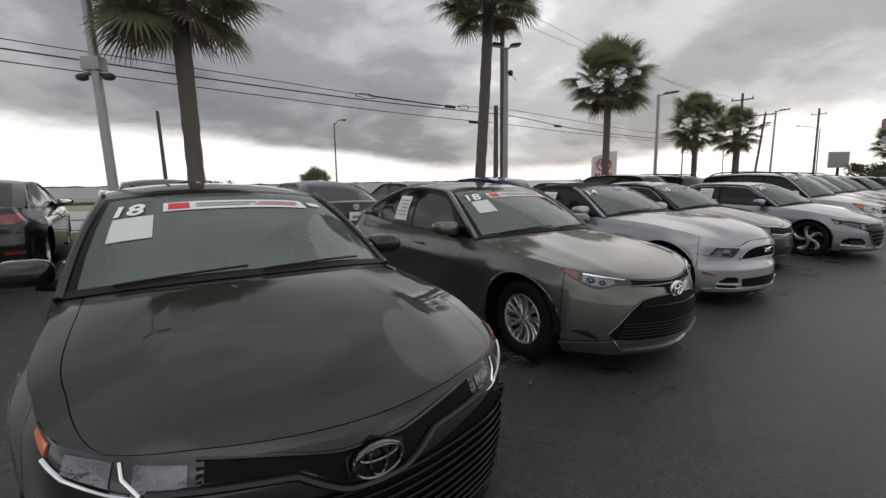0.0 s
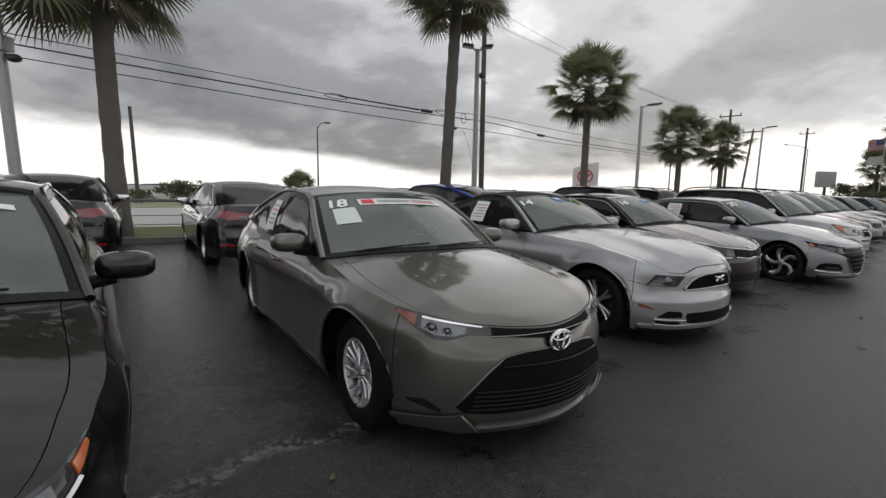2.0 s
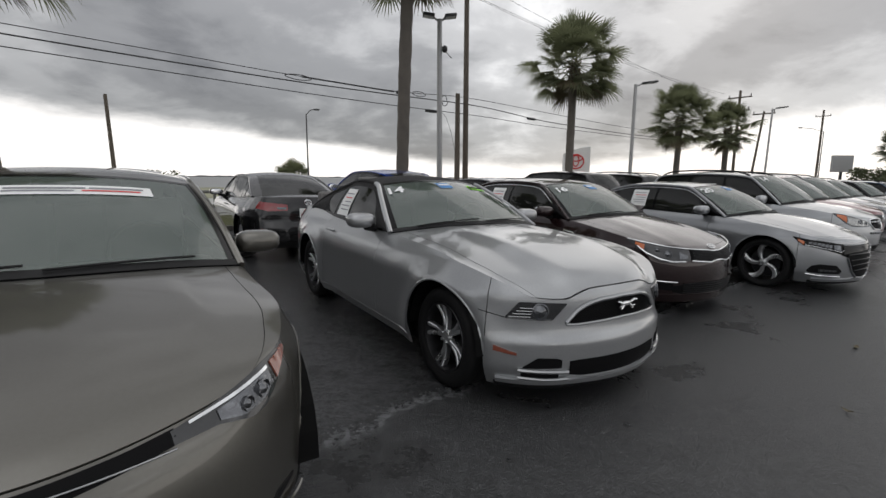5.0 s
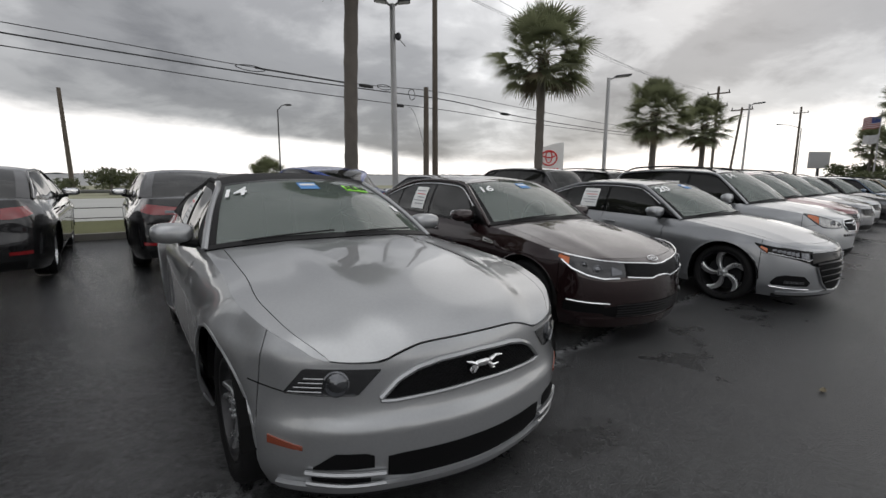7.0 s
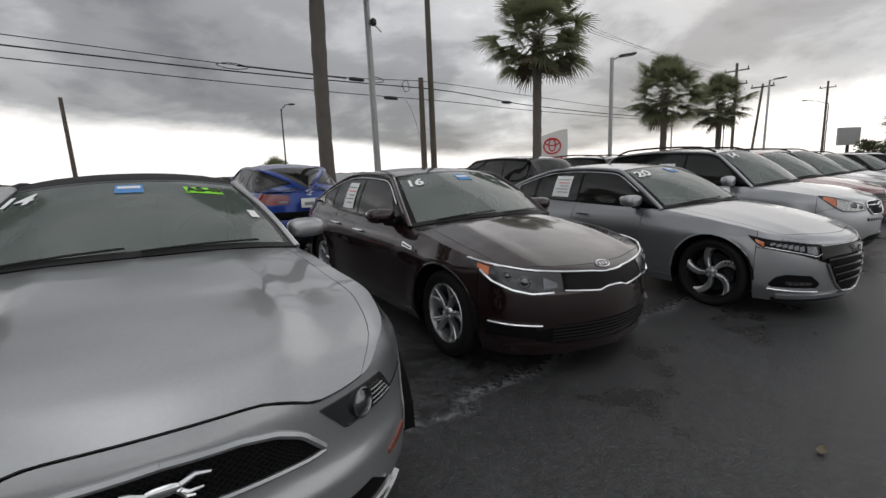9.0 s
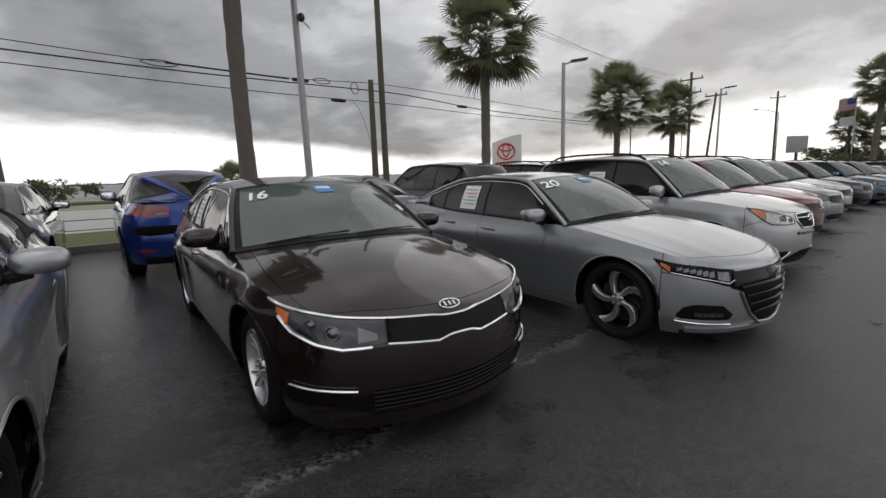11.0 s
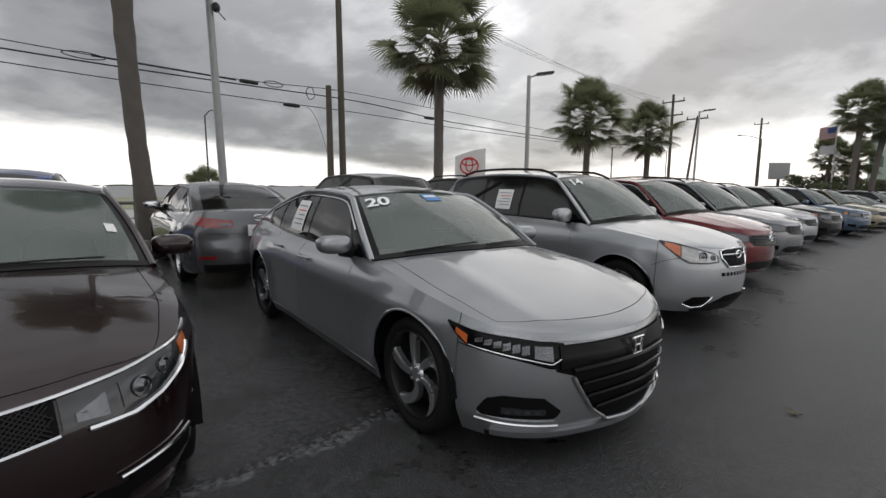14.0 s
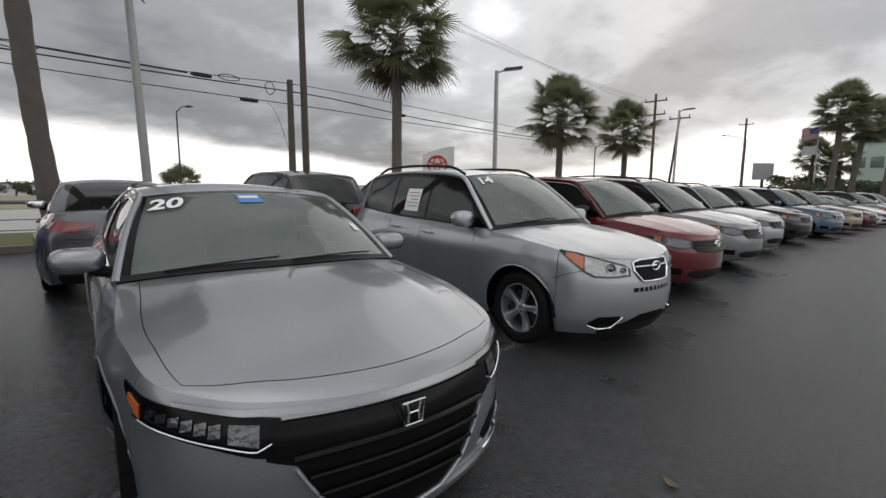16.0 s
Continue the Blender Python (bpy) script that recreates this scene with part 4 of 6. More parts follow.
    # greenhouse
    def edge_curve(self):
        s = self.s
        xa, xd = s["xA"], s["xD"]
        pa, pd = self.top_point(self.q_of(xa)), self.top_point(self.q_of(xd))
        r1, r2 = Vector(s["roof_front"]), Vector(s["roof_rear"])
        n = 14
        A = [pa.lerp(r1, i / n) + Vector((0.0, 0.012, s.get("a_bow", 0.02))) * math.sin(math.pi * i / n) for i in range(n)]
        Rl = []
        for i in range(n):
            f = i / n
            Rl.append(r1.lerp(r2, f) + Vector((0, 0.02, s["roof_arch"])) * (4 * f * (1 - f)))
        C = [r2.lerp(pd, i / n) + Vector((0, 0.015, s.get("c_bow", 0.02))) * math.sin(math.pi * i / n) for i in range(n + 1)]
        self.seg_n = n
        E = A + Rl + C
        # soften the corners
        for _ in range(s.get("soften", 2)):
            E = [E[0]] + [(E[i - 1] + E[i] * 2 + E[i + 1]) / 4 for i in range(1, len(E) - 1)] + [E[-1]]
        self.E = E
        xs = [-e.x for e in E]
        self.Ez = lambda x: float(np.interp(-x, xs, [e.z for e in E]))
        self.Ey = lambda x: float(np.interp(-x, xs, [e.y for e in E]))

    def side_point(self, x, z, side, off=0.0):
        lo, hi = self.top_point(self.q_of(x)), Vector((x, self.Ey(x), self.Ez(x)))
        f = (z - lo.z) / max(hi.z - lo.z, 0.02)
        y = lo.y + (hi.y - lo.y) * f + 0.022 * math.sin(math.pi * min(max(f, 0), 1))
        return Vector((x, side * (y + off), z + off * 0.3))

    def side_sheet(self, side, x0, x1, lo, hi, off=0.0, n=24, nz=6, skirt=0.0):
        rows = []
        for i in range(n + 1):
            x = x0 + (x1 - x0) * i / n
            a, b = lo(x), hi(x)
            b = max(b, a + 0.001)
            rows.append([self.side_point(x, a + (b - a) * k / nz, side, off) for k in range(nz + 1)])
        return grid_bm(rows, (0, side, 0.2), skirt)

    def coons(self, F, C, Lf, Rt, bulge):
        def f(t, s):
            p = F(t) * (1 - s) + C(t) * s + Lf(s) * (1 - t) + Rt(s) * t
            p -= F(0) * (1 - t) * (1 - s) + F(1) * t * (1 - s) + C(0) * (1 - t) * s + C(1) * t * s
            return p + bulge(t, s)
        return f

    def patch(self, f, t0, t1, s0, s1, n=16, k=12, off=0.0, skirt=0.0, out=(0, 0, 1)):
        rows = []
        for i in range(n + 1):
            row = []
            for j in range(k + 1):
                t, s = t0 + (t1 - t0) * i / n, s0 + (s1 - s0) * j / k
                p = f(t, s)
                if off:
                    e = 0.01
                    nn = (f(min(t + e, 1), s) - f(max(t - e, 0), s)).cross(f(t, min(s + e, 1)) - f(t, max(s - e, 0)))
                    nn.normalize()
                    if nn.dot(Vector(out)) < 0:
                        nn = -nn
                    p = p + nn * off
                row.append(p)
            rows.append(row)
        return grid_bm(rows, out, skirt)

    def build(self):
        s, T = self.s, self.thing
        body = s["paint"]
        L = s["length"]
        ra, xf, xr = self.ra, self.xf, self.xr
        qx = self.q_of
        # inner dark shell that closes the gaps
        rows = []
        for i in range(120):
            q = -self.qmax + 2 * self.qmax * i / 119
            x = self.at(q)[0]
            a, b = self.bottom(q), self.topz(q) - 0.02
            rows.append([self.wall(q, a + (b - a) * k / 4, -0.022) for k in range(5)])
        part("body", grid_bm(rows, None), SHELL, T, smooth=False)
        # wells and floor
        for side in (1, -1):
            for xc in (xf, xr):
                bm = bmesh.new()
                rws = []
                for k in range(13):
                    a = math.pi * k / 12
                    rws.append([(xc + (ra + 0.015) * math.cos(a), side * (s["width"] / 2 - dd), self.R + (ra + 0.012) * math.sin(a)) for dd in (0.03, 0.45)])
                grid_bm(rws, None, bm=bm)
                part("wheel_arch_liner", bm, SHELL, T, smooth=False)
        part("underbody", box_bm(L * 0.9, s["width"] * 0.62, 0.14, (-L / 2, 0, self.base(-L / 2) + 0.10), 0.03), SHELL, T)
        # wide pan, hardly seen, added to block light and deepen the shadow underneath
        xm0, xm1 = xf - ra - 0.06, xr + ra + 0.06
        part("floor_pan", box_bm(xm0 - xm1, s["width"] * 0.88, 0.16, ((xm0 + xm1) / 2, 0, self.base(-L / 2) + 0.085), 0.02), SHELL, T)
        # wall panels
        g = 0.0028
        D1, DB, DC = s["doors"]
        nb = s["corner"]
        cuts = [xf + ra + 0.004, D1, DB, DC, xr - ra - 0.004] if DC is not None else [xf + ra + 0.004, D1, DB, xr - ra - 0.004]
        names = ["fender", "door", "rear_door", "rear_quarter_panel"] if DC is not None else ["fender", "door", "rear_quarter_panel"]
        q1 = qx(cuts[0])
        part("front_bumper", self.sheet(-q1 + g, q1 - g, self.bottom, self.topz, 0, 84, 24, 0.012), body, T)
        for side in (1, -1):
            for nm, xa, xb in zip(names, cuts, cuts[1:]):
                ex = []
                for xc in (xf, xr):
                    ex += [side * qx(xc + ra * math.cos(math.pi * k / 22) * 0.9995) for k in range(23)]
                door = "door" in nm
                lo = (lambda q: self.base(self.at(q)[0]) + 0.085) if door else self.bottom
                pa = part(nm, self.sheet(side * (qx(xa) + g), side * (qx(xb) - g), lo, self.topz, 0, 22, 14, 0.012, ex), body, T)
                if door:
                    qa, qb = qx(xa), qx(xb)
                    zt = self.top(xb) - s.get("handle_drop", 0.13)
                    qh = qb - 0.17
                    bm = tube_bm([self.wall(side * (qh - 0.09), zt, 0.004), self.wall(side * (qh - 0.08), zt + 0.004, 0.028), self.wall(side * qh, zt + 0.006, 0.034), self.wall(side * (qh + 0.08), zt + 0.006, 0.028), self.wall(side * (qh + 0.09), zt + 0.004, 0.004)], [0.010, 0.013, 0.013, 0.013, 0.010])
                    part("handle", bm, s.get("handle", body), pa)
            qa, qb = qx(xf - ra - 0.005), qx(xr + ra + 0.005)
            part("sill", self.sheet(side * qa, side * qb, lambda q: self.base(self.at(q)[0]), lambda q: self.base(self.at(q)[0]) + 0.080, 0.002, 10, 3, 0.012), s.get("sill", body), T)
            for xc in (xf, xr):
                pts = []
                for k in range(25):
                    a = math.pi * (k / 24) * 1.0
                    x = xc + ra * math.cos(a)
                    pts.append(self.wall(side * qx(x), max(self.R + 0.01 + ra * math.sin(a), self.base(x)), -0.004))
                part("arch_trim", tube_bm(pts, s.get("arch_trim_r", 0.009), 6), s.get("arch_trim", body), T)
                if s.get("cladding"):
                    rws = [[self.wall(side * qx(xc + rr * math.cos(math.pi * k / 24)), max(self.R + 0.01 + rr * math.sin(math.pi * k / 24), self.base(xc)), 0.006) for rr in (ra, ra + 0.035, ra + 0.07)] for k in range(25)]
                    part("arch_cladding", grid_bm(rws, (0, side, 0), 0.006), BLACK_PLASTIC, T)
        qr = qx(cuts[-1])
        bm = bmesh.new()
        for sg in (1, -1):
            qs = [qr + g + (self.qmax - qr - g) * i / 26 for i in range(27)]
            rws = [[self.wall(sg * q, self.bottom(q) + (self.topz(q) - self.bottom(q)) * k / 12) for k in range(13)] for q in qs]
            grid_bm(rws, (-1, sg * 0.5, 0), bm=bm)
        bmesh.ops.remove_doubles(bm, verts=bm.verts, dist=0.0008)
        part("rear_bumper", bm, body, T)
        # bonnet
        qc = s["hood_q"]
        xa = s["xA"]
        qa = qx(xa)
        pc = Vector((xa + s["cowl_bow"], 0, s["cowl_z"]))
        pa, pb = self.top_point(-qa), self.top_point(qa)

        def cowl(t):
            u = 2 * t - 1
            e = pa.lerp(pb, t)
            return Vector((e.x + (pc.x - e.x) * (1 - u * u), e.y, e.z + (pc.z - e.z) * (1 - abs(u) ** 2.4)))

        ridge = s.get("ridge", (0.0, 0.5, 0.1))

        def hood_bulge(t, v):
            u = 2 * t - 1
            b = s["hood_bulge"] * (math.sin(math.pi * min(1, v ** 0.75)) ** 0.8 if 0 < v < 1 else 0) * (1 - abs(u) ** 3.5)
            b += ridge[0] * math.exp(-((abs(u) - ridge[1]) / ridge[2]) ** 2) * math.sin(math.pi * v) ** 0.6 if 0 < v < 1 else 0
            return Vector((0, 0, b))

        hood = self.coons(lambda t: self.top_point((2 * t - 1) * qc + 1e-9), cowl, lambda v: self.top_point(-(qc + (qa - qc) * v)), lambda v: self.top_point(qc + (qa - qc) * v), hood_bulge)
        h = s.get("hood_t", 0.07)
        if s.get("hood_s", 0.006) > 0.02:
            part("nose_panel", self.patch(hood, 0.0, 1.0, 0.0, s["hood_s"] - 0.005, 28, 4), body, T)
        part("bonnet", self.patch(hood, h + 0.0025, 1 - h - 0.0025, s.get("hood_s", 0.006), 0.985, 28, 22, skirt=0.015), body, T)
        hs = s.get("hood_s", 0.006)
        part("fender_top", self.patch(hood, 0, h, hs - 0.004, 0.985, 4, 22), body, T)
        part("fender_top", self.patch(hood, 1 - h, 1, hs - 0.004, 0.985, 4, 22), body, T)
        part("bonnet_gap", self.patch(hood, h - 0.02, 1 - h + 0.02, 0.0, 1, 12, 16, off=-0.012), SHELL, T)
        self.hood = hood
        # windscreen, roof, rear glass
        n = self.seg_n
        E = self.E

        def along(i0, i1, side):
            def f(v):
                x = i0 + (i1 - i0) * v
                i = min(int(x), len(E) - 2)
                p = E[i].lerp(E[i + 1], x - i)
                return Vector((p.x, side * p.y, p.z))
            return f

        def header(i, bow, crown):
            e = E[i]

            def f(t):
                u = 2 * t - 1
                return Vector((e.x + bow * (1 - u * u), u * e.y, e.z + crown * (1 - abs(u) ** 2.2)))
            return f

        crown = s["roof_crown"]
        RF, RR = header(n, s.get("header_bow", 0.10), crown), header(2 * n, -s.get("rear_bow", 0.08), crown)
        xd = s["xD"]
        qd = qx(xd)
        da, db = self.top_point(-qd), self.top_point(qd)

        def deck(t):
            u = 2 * t - 1
            e = da.lerp(db, t)
            return Vector((e.x - s["deck_bow"] * (1 - u * u), e.y, e.z + (s["deck_z"] - e.z) * (1 - abs(u) ** 2.4)))

        ws = self.coons(cowl, RF, along(0, n, -1), along(0, n, 1), lambda t, v: Vector((0.02, 0, 0.015)) * (math.sin(math.pi * v) * (1 - (2 * t - 1) ** 4)))
        roof = self.coons(RF, RR, along(n, 2 * n, -1), along(n, 2 * n, 1), lambda t, v: Vector((0, 0, s.get("roof_bulge", 0.01) * math.sin(math.pi * v) * (1 - (2 * t - 1) ** 4))))
        rg = self.coons(RR, deck, along(2 * n, 3 * n, -1), along(2 * n, 3 * n, 1), lambda t, v: Vector((-0.015, 0, 0.015)) * (math.sin(math.pi * v) * (1 - (2 * t - 1) ** 4)))
        self.ws, self.roof, self.rg = ws, roof, rg
        wsg = part("windscreen", self.patch(ws, 0.0, 1.0, 0.0, 1.0, 24, 14, out=(1, 0, 1)), SCREEN, T, "grey-green windscreen glass")
        bm = self.patch(ws, 0.0, 0.035, 0.0, 1.0, 3, 14, off=0.002, out=(1, 0, 1))
        part("windscreen_border", bm, GLOSS_BLACK, wsg)
        part("windscreen_border", self.patch(ws, 0.965, 1.0, 0.0, 1.0, 3, 14, off=0.002, out=(1, 0, 1)), GLOSS_BLACK, wsg)
        part("windscreen_border", self.patch(ws, 0.03, 0.97, 0.955, 1.0, 16, 2, off=0.002, out=(1, 0, 1)), GLOSS_BLACK, wsg)
        part("cowl", self.patch(ws, 0.0, 1.0, -0.0, 0.05, 24, 2, off=0.006, out=(1, 0, 1), skirt=0.01), BLACK_PLASTIC, wsg)
        rm = s.get("roof_paint", body)
        part("roof", self.patch(roof, 0, 1, 0, 1, 20, 16, skirt=0.0), rm, T)
        if s.get("sunroof"):
            part("sunroof", self.patch(roof, 0.2, 0.8, 0.12, 0.55, 8, 8, off=0.004, skirt=0.004), GLOSS_BLACK, T)
        part("rear_window", self.patch(rg, 0.0, 1.0, 0.0, 1.0, 20, 12, out=(-1, 0, 1)), TINTED if not s.get("soft") else FABRIC, T)
        part("rear_window_border", self.patch(rg, 0.0, 0.10, 0.0, 1.0, 3, 12, off=0.003, out=(-1, 0, 1)), rm, T)
        part("rear_window_border", self.patch(rg, 0.90, 1.0, 0.0, 1.0, 3, 12, off=0.003, out=(-1, 0, 1)), rm, T)
        if s.get("soft"):
            part("rear_window_pane", self.patch(rg, 0.25, 0.75, 0.3, 0.8, 8, 8, off=0.004, out=(-1, 0, 1), skirt=0.003), GLOSS_BLACK, T)
        # boot lid
        qe = s.get("deck_q", 0.62)
        qq = self.qmax - qe
        if xd > -L + 0.28:
            lid = self.coons(deck, lambda t: self.top_point((1 if t >= 0.5 else -1) * (self.qmax - abs(2 * t - 1) * qe)), lambda v: self.top_point(-(qd + (qq - qd) * v)), lambda v: self.top_point(qd + (qq - qd) * v),
                             lambda t, v: Vector((0, 0, 0.012 * math.sin(math.pi * v) * (1 - (2 * t - 1) ** 4))))
            part("boot_lid", self.patch(lid, 0.06, 0.94, 0.01, 0.995, 16, 10, skirt=0.01), body, T)
            part("quarter_top", self.patch(lid, 0, 0.056, 0, 1, 3, 10), body, T)
            part("quarter_top", self.patch(lid, 0.944, 1, 0, 1, 3, 10), body, T)
        # sides of the greenhouse
        tr = s.get("belt_trim", GLOSS_BLACK)
        for side in (1, -1):
            part("side_frame", self.side_sheet(side, xa - 0.02, xd + 0.02, lambda x: self.top(x), lambda x: self.Ez(x), 0, 40, 6), s.get("frame_paint", GLOSS_BLACK), T)
            w0, w1 = s["windows"][0], s["windows"][-1]
            m = s.get("win_margin", 0.055)
            lo = lambda x: self.top(x) + 0.018
            prev = w0
            for i, xb in enumerate(s["windows"][1:]):
                xl, xh = prev - (0.02 if i else 0), xb + 0.02
                prev = xb
                tail = i == len(s["windows"]) - 2
                tap = s.get("win_tail", 0.18)

                def hi(x, tail=tail, xh=xh, i=i):
                    z = self.Ez(x) - m
                    if i == 0:
                        z = min(z, self.top(x) + 0.018 + max(0.0, (w0 - x)) * s.get("a_rake", 0.9))
                    return z

                lo2 = lo
                if tail and tap:
                    lo2 = lambda x, xh=xh: self.top(x) + 0.018 + s.get("tail_rise", 0.10) * max(0, 1 - (x - xh) / tap) ** 2
                part("side_window", self.side_sheet(side, xl, xh, lo2, hi, 0.004, 20, 5, 0.003), TINTED, T)
            part("belt_trim", self.side_sheet(side, xa - 0.15, w1, lambda x: self.top(x) - 0.004, lambda x: self.top(x) + 0.016, 0.007, 30, 1, 0.006), tr, T)
            if s.get("window_chrome"):
                pts = [self.side_point(x, self.Ez(x) - m + 0.012, side, 0.006) for x in np.linspace(s["roof_front"][0] + 0.35, w1, 30)]
                part("window_trim", tube_bm(pts, 0.008, 6), CHROME, T)
            pl = [Vector((e.x, side * (e.y + 0.0), e.z)) for e in E]
            part("pillar", tube_bm(pl[:n + 2], 0.024, 8), s.get("pillar_paint", body), T)
            part("roof_edge", tube_bm(pl[n:2 * n + 1], 0.019, 8), rm, T)
            part("rear_pillar", self.side_sheet(side, s["windows"][-1] - 0.02, xd + 0.015, lambda x: self.top(x) - 0.004, lambda x: self.Ez(x) + 0.004, 0.005, 14, 5, 0.004), rm, T)
            part("rear_pillar_edge", tube_bm(pl[2 * n - 1:], 0.022, 8), rm, T)
            # mirror
            my = self.top_point(qx(xa - 0.30))
            mz = s.get("mirror", (0.085, 0.125, 0.066))
            bx, by, bz = my.x + 0.02, my.y + 0.15, self.top(xa - 0.25) + 0.085
            mir = part("mirror", blob_bm(*mz, (bx, side * by, bz), 2.9, 9), s.get("mirror_paint", body), T)
            part("mirror_arm", tube_bm([(bx - 0.02, side * (my.y - 0.03), bz - 0.085), (bx, side * (by - 0.04), bz - 0.06)], [0.035, 0.028], 8), BLACK_PLASTIC, mir)
            part("mirror_glass", blob_bm(0.012, mz[1] * 0.86, mz[2] * 0.8, (bx - mz[0] * 0.93, side * by, bz), 3, 7), CHROME, mir)
            if s.get("rails"):
                rl = [Vector((E[i].x, side * (E[i].y - 0.05), E[i].z + 0.03 + 0.055 * min(1, math.sin(math.pi * (i - n) / n) * 2.5))) for i in range(n, 2 * n + 1)]
                part("roof_rail", tube_bm(rl, 0.017, 8), BLACK_PLASTIC, T)
        # cabin
        cz = self.top(xa - 0.6)
        fx = s["roof_front"][0]
        part("dashboard", box_bm(0.5, s["width"] * 0.78, 0.2, (xa - 0.18, 0, cz - 0.10), 0.06, 3), CABIN, T)
        part("cabin_floor", box_bm(abs(xd - xa) - 0.1, s["width"] * 0.84, 0.1, ((xa + xd) / 2, 0, cz - 0.32), 0.02), SHELL, T)
        for yy in (0.37, -0.37):
            sx = fx - 0.55
            bm = box_bm(0.14, 0.48, 0.62, (sx - 0.05, yy, cz - 0.02), 0.06, 3, rot=Matrix.Rotation(radians(-14), 3, "Y"))
            box_bm(0.10, 0.26, 0.17, (sx - 0.16, yy, cz + 0.36), 0.045, 3, bm=bm)
            part("seat", bm, SEAT, T)
        part("rear_seat", box_bm(0.16, s["width"] * 0.72, 0.6, (fx - 1.55, 0, cz - 0.05), 0.06, 3), SEAT, T)
        wc = Vector((xa - 0.52, 0.37, cz + 0.02))
        part("steering_wheel", tube_bm([wc + Vector((0.05 * math.sin(a), 0.19 * math.cos(a), 0.18 * math.sin(a))) for a in np.linspace(0, 2 * math.pi, 25)], 0.014, 6), CABIN, T)
        part("inside_mirror", box_bm(0.03, 0.22, 0.06, (fx + 0.12, 0, s["roof_front"][2] - 0.08), 0.015), CABIN, T)
        # wipers
        for t0, t1 in ((0.12, 0.46), (0.5, 0.86)):
            a = [ws(t0 + (t1 - t0) * i / 8, 0.035 + 0.035 * (i / 8)) + Vector((0.012, 0, 0.012)) for i in range(9)]
            part("wiper", tube_bm(a, 0.006, 6), BLACK_PLASTIC, T)
        # wheels
        tm, rmh, fm, dm, *sp = wheel_meshes(s["wheel"], s["wheel_r"])
        for xc in (xf, xr):
            for side in (1, -1):
                w = new("wheel", dm)
                w.parent = T
                w.matrix_local = pose(xc, side * (s["width"] / 2 - s["wheel"][3] / 2 - s.get("inset", 0.05)), self.R, 0, 360 * ((xc * 7 + side) % 1.0), 0 if side > 0 else 180)
                for me in (tm, rmh, fm, *sp):
                    o = new(me.name.split(".")[0], me)
                    o.parent = w
        if s.get("front"):
            s["front"](self)
        if s.get("rear"):
            s["rear"](self)
        return self

    # paper and writing on glass
    def on_screen(self, f, t0, t1, s0, s1, mat, name, label="", off=0.005, out=(1, 0, 1)):
        return part(name, self.patch(f, t0, t1, s0, s1, 8, 4, off=off, out=out), mat, self.thing, label)

    def words_on_screen(self, words, t, s, size, mat, label="", tilt=0):
        f = self.ws
        p = f(t, s)
        e = 0.02
        across = (f(t + e, s) - f(t - e, s)).normalized()
        upw = f(t, s + e) - f(t, s - e)
        upw = (upw - across * upw.dot(across)).normalized()
        nn = across.cross(upw)
        m = Matrix((across, upw, nn)).transposed().to_4x4()
        m.translation = p + nn * 0.009
        me = text_mesh(words, size)
        me.materials.append(mat)
        o = new("year_number" if words.isdigit() else "sticker_words", me)
        o.parent = self.thing
        o.matrix_local = m @ Matrix.Rotation(radians(tilt), 4, "Z")
        if label:
            o["label"] = label
        return o

    def paper_on_side(self, side, x0, x1, z0, z1):
        pg = part("price_sheet", self.side_sheet(side, x0, x1, lambda x: z0, lambda x: z1, 0.012, 3, 3), PAPER, self.thing, "white printed price sheet on the window")
        for i in range(5):
            zz = z1 - (z1 - z0) * (0.2 + 0.15 * i)
            part("print_line", self.side_sheet(side, x0 - 0.03, x1 + 0.03 + 0.04 * (i % 3), lambda x: zz, lambda x: zz + 0.010, 0.015, 2, 1), INK if i != 1 else RED_INK, pg)


def ring_badge(car, x_off, z, w, h, mat, name="badge", q=0.0, thick=0.008, inner=True, off=0.012):
    """An oval badge on the nose."""
    p = car.wall(q, z, off)
    bm = tube_bm([p + Vector((0, w / 2 * math.cos(a), h / 2 * math.sin(a))) for a in np.linspace(0, 2 * math.pi, 33)], thick, 6, cap=False)
    if inner:
        tube_bm([p + Vector((0, w * 0.18 * math.cos(a), h * 0.46 * math.sin(a))) for a in np.linspace(0, 2 * math.pi, 25)], thick * 0.8, 6, bm, cap=False)
        tube_bm([p + Vector((0, w * 0.40 * math.cos(a), h * 0.2 + h * 0.2 * math.sin(a))) for a in np.linspace(0, 2 * math.pi, 25)], thick * 0.8, 6, bm, cap=False)
    return part(name, bm, mat, car.thing)


def bars(car, q, z0, z1, n, mat, off=0.008, thick=0.012, name="grille_bar", shape=None):
    for i in range(n):
        z = z0 + (z1 - z0) * (i + 0.5) / n
        qq = q(z) if callable(q) else q
        pts = [car.wall(-qq + 2 * qq * k / 24, z, off) for k in range(25)]
        part(name, tube_bm(pts, thick / 2, 6), mat, car.thing)


